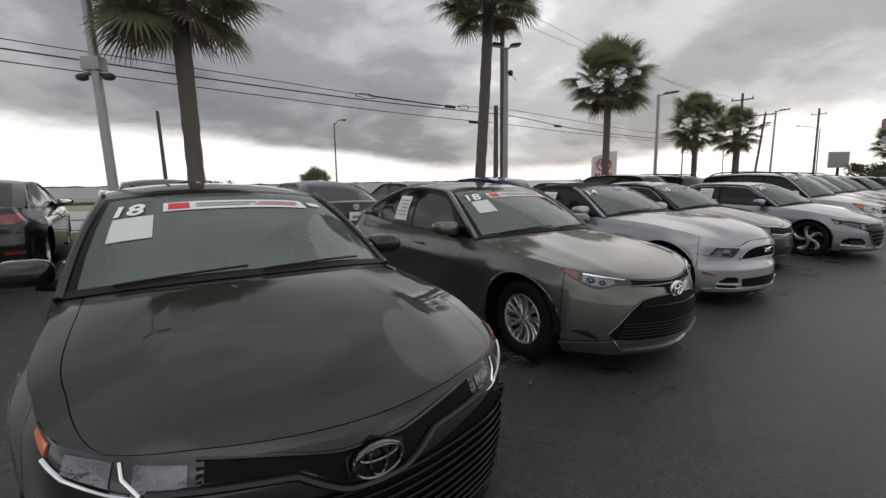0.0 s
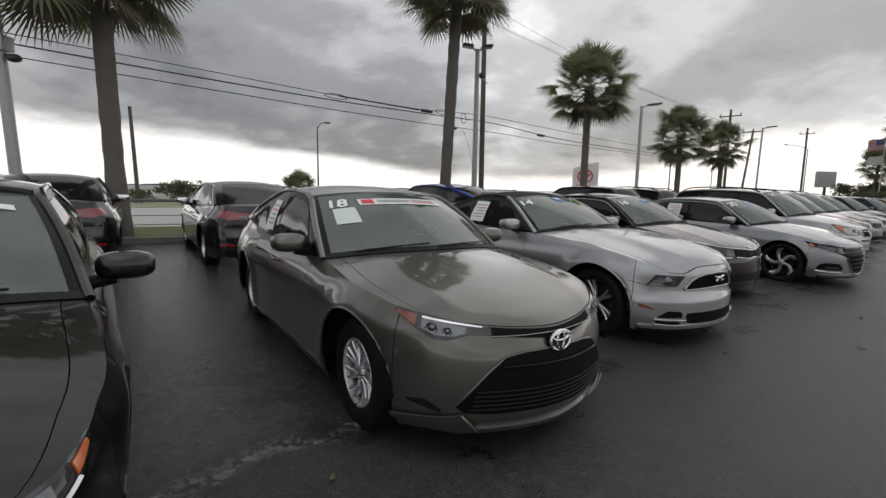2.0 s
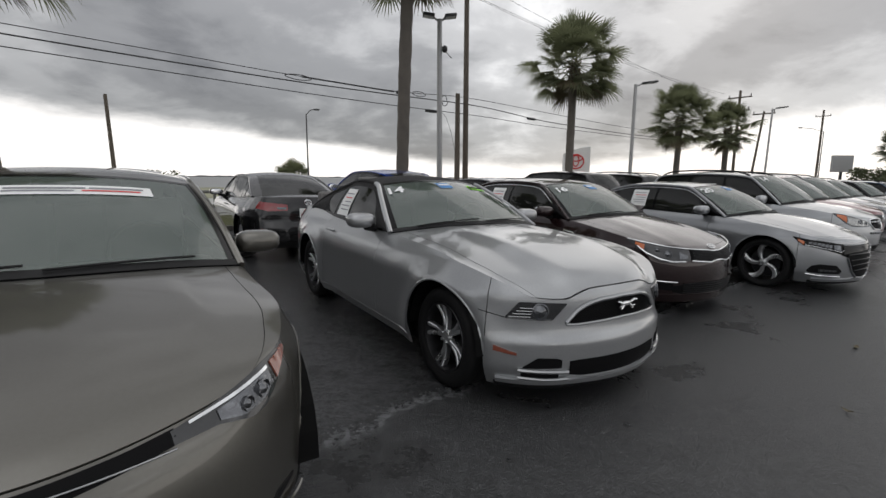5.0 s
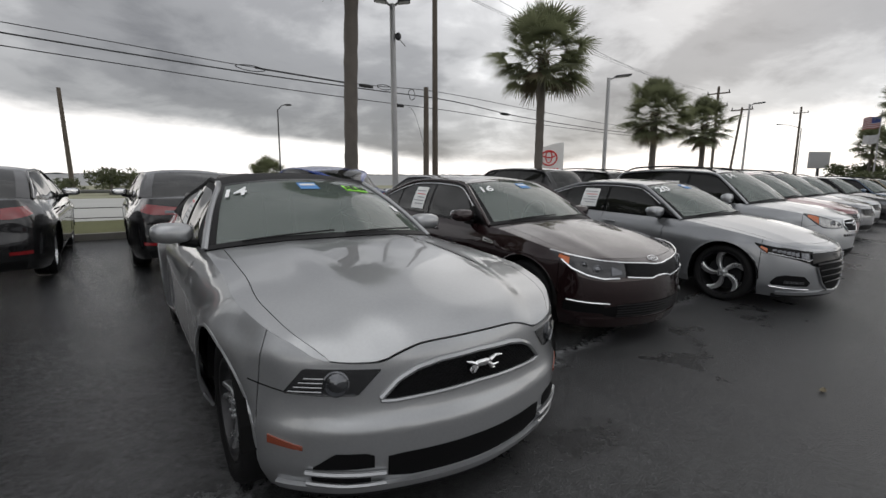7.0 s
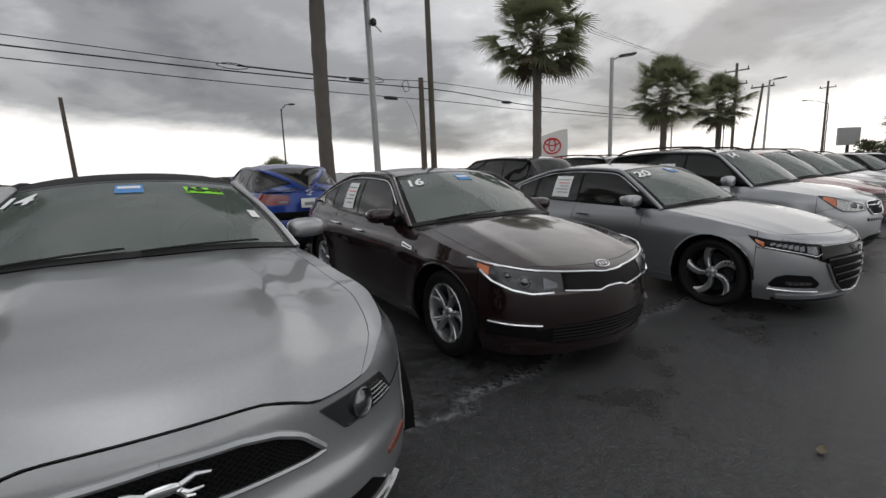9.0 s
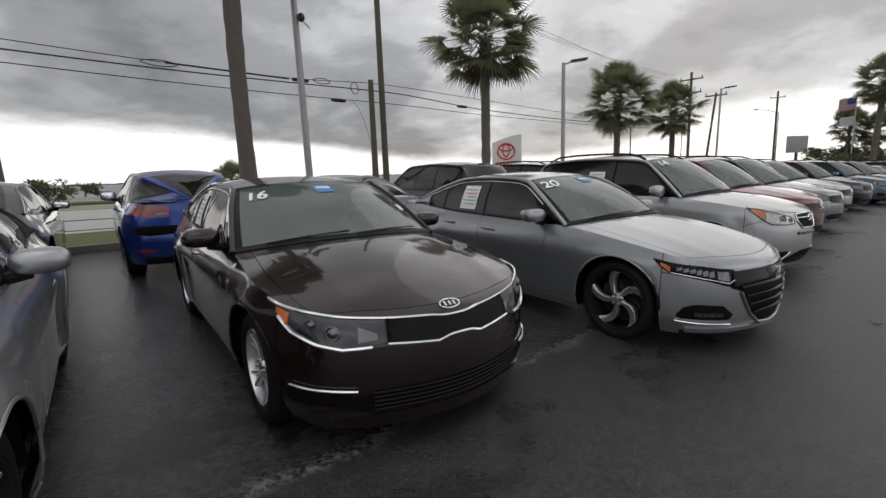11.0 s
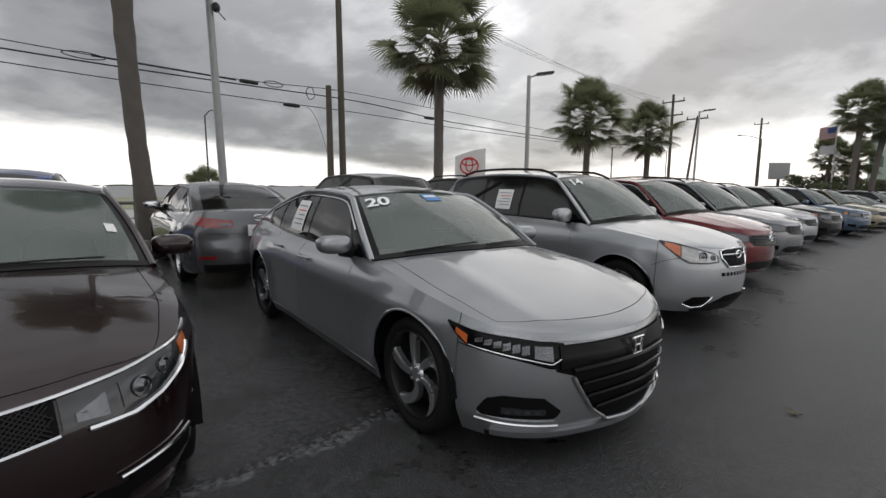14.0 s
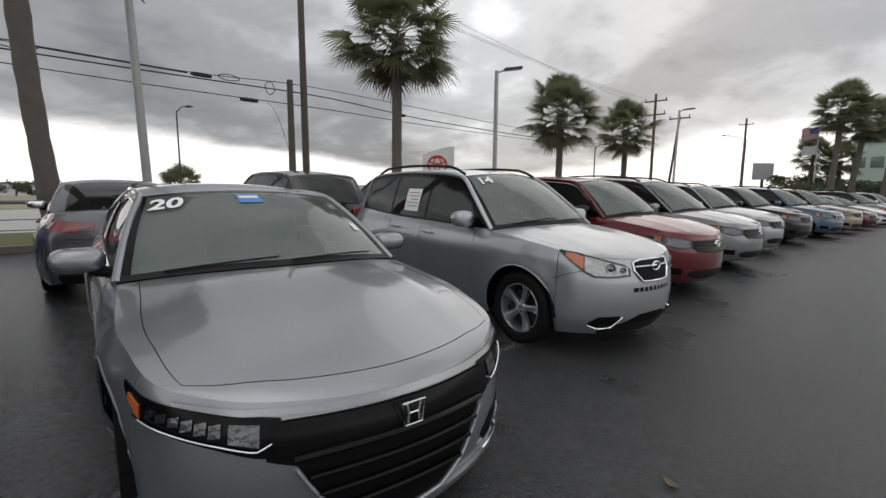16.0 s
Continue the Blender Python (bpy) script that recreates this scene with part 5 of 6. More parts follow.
def rear_common(car):
    s = car.s
    L = car.qmax
    zt = s["tail_z"]
    for side in (1, -1):
        a, b = L - s.get("tail_in", 0.34), L - s.get("tail_out", 0.92)
        lamp = car.decal("tail_lamp", side, [(b, zt[0] + 0.05), ((a + b) / 2, zt[0]), (a, zt[0] + 0.01)], [(b, zt[1] + 0.01), ((a + b) / 2, zt[1]), (a, zt[1] - 0.03)], RED_LENS, 0.010, 14, 4, 0.014, label="red tail lamp")
        car.decal("reversing_lamp", side, [(L - s.get("tail_in", 0.34) - 0.16, zt[0] + 0.03), (a - 0.02, zt[0] + 0.03)], [(L - s.get("tail_in", 0.34) - 0.16, zt[0] + 0.065), (a - 0.02, zt[0] + 0.065)], LAMP_CLEAR, 0.016, 5, 2, 0.004, parent=lamp)
        car.decal("rear_reflector", side, [(L - 0.78, 0.42), (L - 0.55, 0.42)], [(L - 0.78, 0.46), (L - 0.55, 0.46)], RED_LENS, 0.008, 5, 1, 0.006)
    zp = s.get("plate_z", 0.80)
    p = car.wall(car.qmax, zp)
    plate = part("number_plate", box_bm(0.012, 0.305, 0.152, (p.x - 0.02, 0, zp), 0.004), PAPER, car.thing, "white licence plate")
    part("plate_print", box_bm(0.004, 0.20, 0.05, (p.x - 0.028, 0, zp - 0.01)), INK, plate)
    bm = bmesh.new()
    for sg in (1, -1):
        grid_bm([[car.wall(sg * (car.qmax - 0.72 * i / 12), 0.235 + 0.11 * k / 3, 0.004) for k in range(4)] for i in range(13)], (-1, 0, 0), bm=bm)
    part("lower_trim", bm, BLACK_PLASTIC, car.thing)
    bm = bmesh.new()
    for sg in (1, -1):
        grid_bm([[car.wall(sg * (car.qmax - 0.66 * i / 10), car.top(-s["length"]) - s.get("lid_gap", 0.30) + 0.006 * k, 0.0015) for k in range(2)] for i in range(11)], (-1, 0, 0), bm=bm)
    part("lid_gap", bm, SHELL, car.thing)
    ring_badge(car, 0, zp + 0.17, 0.12, 0.08, CHROME, "rear_badge", q=car.qmax - 1e-4, thick=0.006)


def front_common(car):
    """A plain modern nose: dark grille with bars, a lower intake and wrap-round lamps."""
    s = car.s
    zt = car.top(0)
    gz = s.get("grille_z", (zt - 0.24, zt - 0.05))
    gq = s.get("grille_q", 0.52)
    car.decal("grille", 0, [(0, gz[0]), (gq * 0.8, gz[0] + 0.02), (gq, gz[0] + 0.08)], [(0, gz[1]), (gq, gz[1] - 0.01)], GLOSS_BLACK, 0.004, 14, 3, 0.008)
    bars(car, gq * 0.86, gz[0] + 0.02, gz[1], 4, s.get("bar_mat", DARK_ALLOY), 0.01, 0.014)
    car.decal("lower_grille", 0, [(0, 0.27), (0.42, 0.27), (0.55, 0.31)], [(0, 0.40), (0.42, 0.40), (0.55, 0.37)], BLACK_PLASTIC, 0.003, 14, 3, 0.008)
    ring_badge(car, 0, (gz[0] + gz[1]) / 2 + 0.03, 0.15, 0.10, CHROME)
    hz = s.get("lamp_z", (gz[0] + 0.06, gz[1] + 0.03))
    for side in (1, -1):
        lamp = car.decal("headlamp", side, [(gq + 0.01, hz[0] + 0.02), (0.72, hz[0]), (1.02, hz[0] + 0.07), (1.15, hz[1] + 0.0)], [(gq + 0.01, hz[1] - 0.03), (0.75, hz[1]), (1.0, hz[1] + 0.03), (1.15, hz[1] + 0.03)], LAMP_DARK, 0.006, 16, 4, 0.010)
        car.decal("reflector", side, [(gq + 0.05, hz[0] + 0.04), (0.72, hz[0] + 0.025), (0.9, hz[0] + 0.06)], [(gq + 0.05, hz[1] - 0.045), (0.72, hz[1] - 0.02), (0.9, hz[1] - 0.01)], LAMP_CLEAR, 0.011, 10, 3, 0.004, parent=lamp)
        car.decal("turn_signal", side, [(0.97, hz[0] + 0.075), (1.06, hz[0] + 0.10)], [(0.97, hz[1] + 0.01), (1.06, hz[1] + 0.015)], AMBER, 0.011, 5, 2, 0.004, parent=lamp)
        car.decal("fog_lamp_bezel", side, [(0.66, 0.33), (0.92, 0.35)], [(0.66, 0.42), (0.92, 0.44)], GLOSS_BLACK, 0.004, 8, 2, 0.008)
# ---- kinds of car ----
SEDAN = dict(length=4.87, width=1.84, nose=0.28, corner=0.66, hood_s=0.10, wheel_r=0.335, arch=0.385, front_axle=-0.96, rear_axle=-3.78,
             top=[(0, 0.70), (-0.3, 0.755), (-0.65, 0.83), (-1.0, 0.885), (-1.5, 0.935), (-2.2, 0.95), (-3.2, 0.975), (-4.1, 1.03), (-4.87, 1.05)],
             bottom=[(0, 0.20), (-0.5, 0.19), (-4.4, 0.19), (-4.87, 0.26)],
             prof_front=[(0.1, 0.16), (0.2, 0.07), (0.30, 0.015), (0.45, 0.0), (0.58, 0.012), (0.68, 0.045), (0.78, 0.11), (0.9, 0.2)],
             prof_side=[(0.1, 0.11), (0.2, 0.065), (0.30, 0.022), (0.45, 0.012), (0.62, 0.004), (0.72, 0.0), (0.80, 0.022), (0.88, 0.055), (0.935, 0.105), (0.98, 0.13), (1.08, 0.17)],
             prof_rear=[(0.15, 0.14), (0.26, 0.05), (0.40, 0.0), (0.56, 0.0), (0.62, 0.03), (0.8, 0.05), (0.95, 0.075), (1.1, 0.13)],
             xA=-1.46, cowl_bow=0.27, cowl_z=1.0, hood_q=0.80, hood_t=0.055, hood_bulge=0.020, ridge=(0.010, 0.60, 0.09), roof_front=(-2.14, 0.625, 1.355), roof_rear=(-3.30, 0.59, 1.355), roof_arch=0.028, roof_crown=0.05,
             xD=-4.22, deck_bow=0.12, deck_z=1.08, doors=(-1.66, -2.66, -3.385), windows=(-1.70, -2.66, -3.46, -3.80), tail_z=(0.83, 0.965), wheel=("twin", 5, 0.66, 0.225, False))
COUPE = dict(SEDAN, length=4.78, width=1.88, nose=0.22, corner=0.55, hood_s=0.006, front_axle=-0.86, rear_axle=-3.58, wheel_r=0.345, arch=0.40, flare=0.035,
             top=[(0, 0.775), (-0.3, 0.83), (-0.65, 0.885), (-1.0, 0.925), (-1.6, 0.955), (-2.2, 0.965), (-3.0, 0.985), (-3.6, 1.03), (-4.2, 1.03), (-4.78, 1.02)],
             prof_front=[(0.1, 0.16), (0.2, 0.06), (0.32, 0.0), (0.44, 0.0), (0.52, 0.03), (0.62, 0.042), (0.74, 0.05), (0.80, 0.075), (0.9, 0.15)],
             xA=-1.72, cowl_bow=0.26, cowl_z=1.03, hood_q=0.60, hood_t=0.02, hood_bulge=0.024, ridge=(0.016, 0.46, 0.08), roof_front=(-2.42, 0.60, 1.345), roof_rear=(-3.1, 0.57, 1.345), roof_arch=0.03, roof_crown=0.055, xD=-3.95, deck_z=1.05,
             doors=(-1.80, -3.12, None), windows=(-1.98, -3.10, -3.40))
SUV = dict(SEDAN, length=4.60, width=1.82, nose=0.27, corner=0.60, hood_s=0.006, front_axle=-0.87, rear_axle=-3.51, wheel_r=0.345, arch=0.40, cladding=False,
           top=[(0, 0.86), (-0.3, 0.91), (-0.65, 0.97), (-1.0, 1.01), (-1.5, 1.05), (-2.2, 1.06), (-3.2, 1.08), (-4.1, 1.12), (-4.6, 1.12)],
           bottom=[(0, 0.21), (-0.5, 0.21), (-4.2, 0.23), (-4.6, 0.32)],
           prof_front=[(0.15, 0.16), (0.26, 0.06), (0.36, 0.015), (0.52, 0.0), (0.66, 0.01), (0.80, 0.045), (0.92, 0.10), (1.05, 0.18)],
           prof_side=[(0.15, 0.10), (0.25, 0.065), (0.36, 0.025), (0.55, 0.012), (0.72, 0.004), (0.84, 0.0), (0.93, 0.02), (1.0, 0.05), (1.05, 0.095), (1.12, 0.12), (1.25, 0.17)],
           prof_rear=[(0.2, 0.14), (0.32, 0.05), (0.46, 0.0), (0.62, 0.0), (0.70, 0.03), (0.9, 0.05), (1.12, 0.08), (1.3, 0.15)],
           xA=-1.30, cowl_bow=0.24, cowl_z=1.10, hood_q=0.78, hood_bulge=0.020, roof_front=(-1.98, 0.62, 1.58), roof_rear=(-4.0, 0.58, 1.57), roof_arch=0.05, roof_crown=0.05, mirror=(0.075, 0.12, 0.085), xD=-4.46, deck_bow=0.05, deck_z=1.13,
           doors=(-1.50, -2.45, -3.16), windows=(-1.50, -2.45, -3.22, -4.05), tail_z=(0.90, 1.08), plate_z=0.92, win_tail=0.3, wheel=("single", 5, 0.66, 0.225, False), a_rake=1.3, rails=True, lid_gap=0.45)


def place_car(kind, pos, heading, label, group="cars parked in the display row", category="car"):
    e = tagged(new(kind["name"]), label, category, group)
    e.empty_display_size = 0.3
    nrm = (RU * 0.0108 - RV * 0.012 + Vector((0, 0, 1))).normalized()
    lie = Vector((0, 0, 1)).rotation_difference(nrm).to_matrix().to_4x4()
    e.matrix_world = Matrix.Translation(on_ground(pos[0], pos[1], -kind.get("sink", 0.0))) @ lie @ pose(0, 0, 0, 0, 0, heading)
    return Car(kind, e).build()


OLIVE = paint("olive_grey_paint", (0.125, 0.119, 0.105), 0.7, 0.30)
BROWN_BLACK = paint("brown_black_paint", (0.0125, 0.011, 0.0095), 0.35, 0.3)
SILVER = paint("silver_paint", (0.35, 0.358, 0.366), 0.7, 0.31)
BURGUNDY = paint("dark_burgundy_paint", (0.0185, 0.0085, 0.009), 0.4, 0.25)
LUNAR = paint("lunar_silver_paint", (0.30, 0.31, 0.322), 0.72, 0.30)
ICE_SILVER = paint("ice_silver_paint", (0.40, 0.412, 0.425), 0.7, 0.31)
RED = paint("red_paint", (0.14, 0.014, 0.018), 0.5)
GREY = paint("grey_paint", (0.24, 0.245, 0.255), 0.65)
# black paint lifted in colour to hold the sky glare over the back row
HAZE_BLACK = paint("black_paint", (0.016, 0.016, 0.017), 0.4, 0.25)
DARK_GREY = paint("dark_grey_paint", (0.13, 0.132, 0.138), 0.6)
BLUE = paint("blue_paint", (0.012, 0.045, 0.24), 0.5)
PALE_BLUE = paint("slate_blue_paint", (0.085, 0.125, 0.18), 0.5)
TAN = paint("tan_paint", (0.32, 0.28, 0.20), 0.5)
WHITE = paint("white_paint", (0.75, 0.75, 0.74), 0.0, 0.4)

MESH = material("grille_mesh", (0.012, 0.012, 0.013), 0.4, 0.3, spec=0.2)
TURN = [("twin", 5, 0.66, 0.225, False), ("fan", 9, 0.64, 0.205, False), ("twin", 5, 0.70, 0.24, True), ("ysplit", 5, 0.70, 0.22, False), ("swirl", 5, 0.78, 0.235, True), ("flared", 5, 0.68, 0.225, False)]


def lip(car, z0, z1, q, mat, off=0.012, name="front_lip"):
    car.decal(name, 0, [(0, z0), (q, z0)], [(0, z1), (q, z1)], mat, off, 20, 2, 0.02)


def both(car, name, lo, hi, mat, off=0.006, parent=None, label="", nq=18, nz=4):
    return [car.decal(name, sd, lo, hi, mat, off, nq, nz, 0.008, parent=parent[i] if parent else None, label=label) for i, sd in enumerate((1, -1))]


def edge_strip(car, pts, r, mat, name, side, off=0.01):
    f = poly(pts)
    qs = np.linspace(min(p[0] for p in pts), max(p[0] for p in pts), 22)
    return part(name, tube_bm([car.wall(side * q if q else 1e-6, f(q), off) for q in qs], r, 6), mat, car.thing)


def lattice(car, q, lo, hi, n, mat, off=0.010, r=0.004):
    """A woven grille of crossing rods."""
    fl, fh = poly(lo), poly(hi)
    bm = bmesh.new()
    for k in range(-n, n + 1):
        for sl in (1, -1):
            pts = []
            for i in range(7):
                f = i / 6
                qq = q * k / n + sl * (f - 0.5) * 0.16
                if abs(qq) <= q:
                    pts.append(car.wall(qq if abs(qq) > 1e-6 else 1e-6, fl(abs(qq)) + (fh(abs(qq)) - fl(abs(qq))) * f, off))
            if len(pts) > 2:
                tube_bm(pts, r, 4, bm)
    part("grille_mesh", bm, mat, car.thing)


def projectors(c, lamps, q, z, rad, mat=None):
    """A round projector lens with its bezel in each headlamp."""
    for lamp, sd in zip(lamps, (1, -1)):
        pc, nx = c.wall(sd * q, z, 0.012), c.at(sd * q)
        m = Matrix.Translation(pc) @ Vector((0, 0, 1)).rotation_difference(Vector((nx[2], sd * nx[3], 0.1)).normalized()).to_matrix().to_4x4()
        bm = lathe_bm([(rad, -0.012), (rad * 1.05, 0.003), (rad * 0.93, 0.005), (rad * 0.84, -0.004), (rad * 0.5, 0.004), (0.0001, 0.009)], 26, "z")
        bm.transform(m)
        part("projector", bm, mat or LAMP_CLEAR, lamp)


def front_camry(c):
    lip(c, 0.150, 0.235, 0.95, BLACK_PLASTIC, 0.022)
    c.decal("lower_grille", 0, [(0, 0.25), (0.60, 0.25), (0.86, 0.36)], [(0, 0.545), (0.20, 0.565), (0.62, 0.625), (0.86, 0.52)], MATT_BLACK, 0.004, 22, 4, 0.01)
    bars(c, lambda z: 0.60 + 0.45 * (z - 0.25), 0.26, 0.57, 10, GLOSS_BLACK, 0.012, 0.014)
    c.decal("upper_grille", 0, [(0, 0.575), (0.12, 0.590), (0.22, 0.648), (0.50, 0.668)], [(0, 0.668), (0.11, 0.668), (0.28, 0.695), (0.50, 0.722)], MATT_BLACK, 0.006, 22, 3, 0.008)
    for sd in (1, -1):
        edge_strip(c, [(0, 0.560), (0.10, 0.566), (0.16, 0.595), (0.24, 0.640), (0.62, 0.660)], 0.012, DARK_ALLOY, "grille_trim", sd, 0.012)
        edge_strip(c, [(0, 0.672), (0.11, 0.672), (0.28, 0.699), (0.50, 0.726)], 0.005, c.s["paint"], "nose_edge", sd, 0.008)
        edge_strip(c, [(0.62, 0.64), (0.80, 0.58), (0.92, 0.45), (0.96, 0.30)], 0.010, c.s["paint"], "grille_edge", sd, 0.012)
    lamps = both(c, "headlamp", [(0.48, 0.668), (0.55, 0.640), (0.72, 0.660), (0.85, 0.690), (0.95, 0.738), (1.04, 0.785)], [(0.48, 0.722), (0.60, 0.734), (0.79, 0.755), (0.90, 0.772), (1.04, 0.800)], LAMP_DARK, nq=26)
    both(c, "reflector", [(0.52, 0.668), (0.64, 0.662), (0.66, 0.662)], [(0.52, 0.716), (0.64, 0.728), (0.66, 0.730)], LAMP_CLEAR, 0.011, lamps)
    both(c, "reflector", [(0.72, 0.678), (0.86, 0.708)], [(0.72, 0.738), (0.86, 0.756)], LAMP_CLEAR, 0.011, lamps)
    for i, sd in enumerate((1, -1)):
        edge_strip(c, [(0.50, 0.655), (0.60, 0.648), (0.72, 0.666), (0.85, 0.697), (0.93, 0.735)], 0.006, CHROME, "light_strip", sd, 0.013).parent = lamps[i]
        part("light_strip", tube_bm([c.wall(sd * 0.635, 0.658, 0.013), c.wall(sd * 0.685, 0.700, 0.013), c.wall(sd * 0.70, 0.738, 0.013)], 0.005, 6), CHROME, lamps[i])
    both(c, "turn_signal", [(0.93, 0.742), (1.01, 0.782)], [(0.93, 0.772), (1.01, 0.793)], AMBER, 0.012, lamps)
    both(c, "corner_blade", [(0.86, 0.25), (1.0, 0.30), (1.06, 0.50)], [(0.86, 0.275), (1.0, 0.335), (1.06, 0.54)], c.s["paint"], 0.014)
    c.decal("badge_back", 0, [(0, 0.565), (0.10, 0.60)], [(0, 0.690), (0.10, 0.655)], GLOSS_BLACK, 0.014, 6, 2, 0.01)
    ring_badge(c, 0, 0.628, 0.165, 0.108, DARK_CHROME, off=0.026, thick=0.006)


def front_corolla(c):
    lip(c, 0.190, 0.225, 0.62, c.s["paint"], 0.02)
    lo, hi = [(0, 0.315), (0.40, 0.312), (0.55, 0.325), (0.60, 0.36)], [(0, 0.638), (0.23, 0.630), (0.34, 0.613), (0.44, 0.535), (0.60, 0.362)]
    c.decal("lower_grille", 0, lo, hi, MATT_BLACK, 0.004, 24, 5, 0.01)
    bars(c, lambda z: 0.52 - 0.3 * (z - 0.33), 0.33, 0.45, 5, MESH, 0.008, 0.010)
    bars(c, 0.36, 0.555, 0.575, 1, GLOSS_BLACK, 0.014, 0.018)
    for sd in (1, -1):
        edge_strip(c, hi, 0.006, c.s["paint"], "grille_edge", sd, 0.006)
    c.decal("upper_grille", 0, [(0, 0.682), (0.10, 0.686), (0.26, 0.700), (0.42, 0.716)], [(0, 0.728), (0.12, 0.732), (0.30, 0.742), (0.44, 0.755)], MATT_BLACK, 0.006, 16, 2, 0.008)
    bars(c, 0.41, 0.702, 0.718, 1, DIM_SATIN, 0.012, 0.007)
    lamps = both(c, "headlamp", [(0.41, 0.716), (0.54, 0.719), (0.61, 0.704), (0.66, 0.691), (0.73, 0.698), (0.82, 0.737), (0.97, 0.815)], [(0.41, 0.748), (0.62, 0.785), (0.79, 0.812), (0.97, 0.832)], LAMP_DARK, nq=26)
    both(c, "reflector", [(0.55, 0.728), (0.63, 0.712), (0.72, 0.718), (0.80, 0.748)], [(0.55, 0.755), (0.66, 0.772), (0.80, 0.790)], LAMP_CLEAR, 0.011, lamps)
    projectors(c, lamps, 0.74, 0.748, 0.030)
    projectors(c, lamps, 0.655, 0.735, 0.024)
    both(c, "light_strip", [(0.46, 0.752), (0.66, 0.776), (0.80, 0.793)], [(0.46, 0.759), (0.66, 0.785), (0.80, 0.803)], CHROME, 0.014, lamps)
    both(c, "turn_signal", [(0.83, 0.752), (0.955, 0.812)], [(0.83, 0.806), (0.955, 0.827)], AMBER_DARK, 0.012, lamps)
    both(c, "fog_lamp_bezel", [(0.67, 0.315), (0.76, 0.345), (0.86, 0.372)], [(0.67, 0.335), (0.75, 0.385), (0.86, 0.382)], BLACK_PLASTIC, 0.005)
    both(c, "corner_blade", [(0.46, 0.195), (0.80, 0.215), (0.95, 0.26)], [(0.46, 0.215), (0.56, 0.320), (0.66, 0.305), (0.95, 0.285)], c.s["paint"], 0.024)
    for sd in (1, -1):
        edge_strip(c, [(0.47, 0.205), (0.57, 0.325)], 0.008, c.s["paint"], "blade_edge", sd, 0.03)
    ring_badge(c, 0, 0.668, 0.150, 0.105, CHROME, off=0.024)
    c.decal("badge_back", 0, [(0, 0.612), (0.085, 0.645)], [(0, 0.722), (0.085, 0.69)], GLOSS_BLACK, 0.014, 6, 2, 0.01)


def front_mustang(c):
    lip(c, 0.150, 0.185, 0.92, BLACK_PLASTIC, 0.006)
    lip(c, 0.185, 0.215, 0.90, c.s["paint"], 0.022)
    lo, hi = [(0, 0.572), (0.25, 0.562), (0.40, 0.555), (0.455, 0.560)], [(0, 0.712), (0.20, 0.702), (0.30, 0.682), (0.38, 0.645), (0.455, 0.572)]
    c.decal("grille", 0, lo, hi, MATT_BLACK, 0.004, 26, 5, 0.012)
    lattice(c, 0.40, [(0, 0.58), (0.40, 0.565)], [(0, 0.70), (0.22, 0.69), (0.40, 0.62)], 16, MATT_BLACK, 0.006, 0.003)
    for sd in (1, -1):
        edge_strip(c, hi, 0.013, c.s["paint"], "grille_surround", sd, 0.008)
        edge_strip(c, lo, 0.009, c.s["paint"], "grille_surround", sd, 0.008)
    # a running horse drawn as plain tapered pieces
    p = c.wall(1e-6, 0.662, 0.035)
    bm = blob_bm(0.010, 0.048, 0.016, p, 2.2, 8)
    for pts in (((0.035, 0.0), (0.065, 0.014), (0.088, 0.020)), ((0.04, -0.008), (0.065, -0.022), (0.052, -0.036)), ((0.03, -0.010), (0.045, -0.034)), ((-0.03, -0.006), (-0.055, -0.022), (-0.090, -0.020)), ((-0.035, -0.008), (-0.05, -0.032), (-0.07, -0.036)), ((-0.04, 0.006), (-0.075, 0.020), (-0.110, 0.014))):
        tube_bm([p + Vector((0, -y, z)) for y, z in pts], [0.010 - 0.003 * k for k in range(len(pts))], 6, bm)
    part("badge", bm, CHROME, c.thing)
    lamps = both(c, "headlamp", [(0.455, 0.684), (0.55, 0.588), (0.71, 0.592), (0.85, 0.598)], [(0.455, 0.690), (0.62, 0.700), (0.77, 0.703), (0.85, 0.612)], LAMP_DARK, nq=26)
    projectors(c, lamps, 0.635, 0.645, 0.050)
    for i, sd in enumerate((1, -1)):
        for k in range(4):
            edge_strip(c, [(0.695 - 0.003 * k, 0.612 + 0.018 * k), (0.83 - 0.022 * k, 0.612 + 0.018 * k)], 0.0035, DIM_SATIN, "lamp_fin", sd, 0.012).parent = lamps[i]
    both(c, "light_strip", [(0.56, 0.591), (0.84, 0.601)], [(0.56, 0.597), (0.84, 0.607)], DIM_SATIN, 0.012, lamps)
    c.decal("lower_grille", 0, [(0, 0.232), (0.34, 0.232), (0.43, 0.248)], [(0, 0.345), (0.36, 0.340), (0.43, 0.335)], MATT_BLACK, 0.004, 18, 3, 0.01)
    both(c, "side_intake", [(0.485, 0.295), (0.73, 0.295)], [(0.485, 0.345), (0.52, 0.358), (0.64, 0.362), (0.73, 0.30)], MATT_BLACK, 0.005)
    both(c, "lower_intake", [(0.50, 0.222), (0.74, 0.230)], [(0.50, 0.252), (0.74, 0.262)], MATT_BLACK, 0.005)
    for sd in (1, -1):
        edge_strip(c, [(0.44, 0.268), (0.60, 0.276), (0.76, 0.282)], 0.011, c.s["paint"], "intake_fin", sd, 0.012)
        edge_strip(c, [(0.44, 0.222), (0.60, 0.222), (0.76, 0.232)], 0.010, c.s["paint"], "intake_fin", sd, 0.016)
    both(c, "side_marker", [(0.77, 0.372), (0.91, 0.399)], [(0.77, 0.388), (0.91, 0.432)], AMBER_DARK, 0.007)
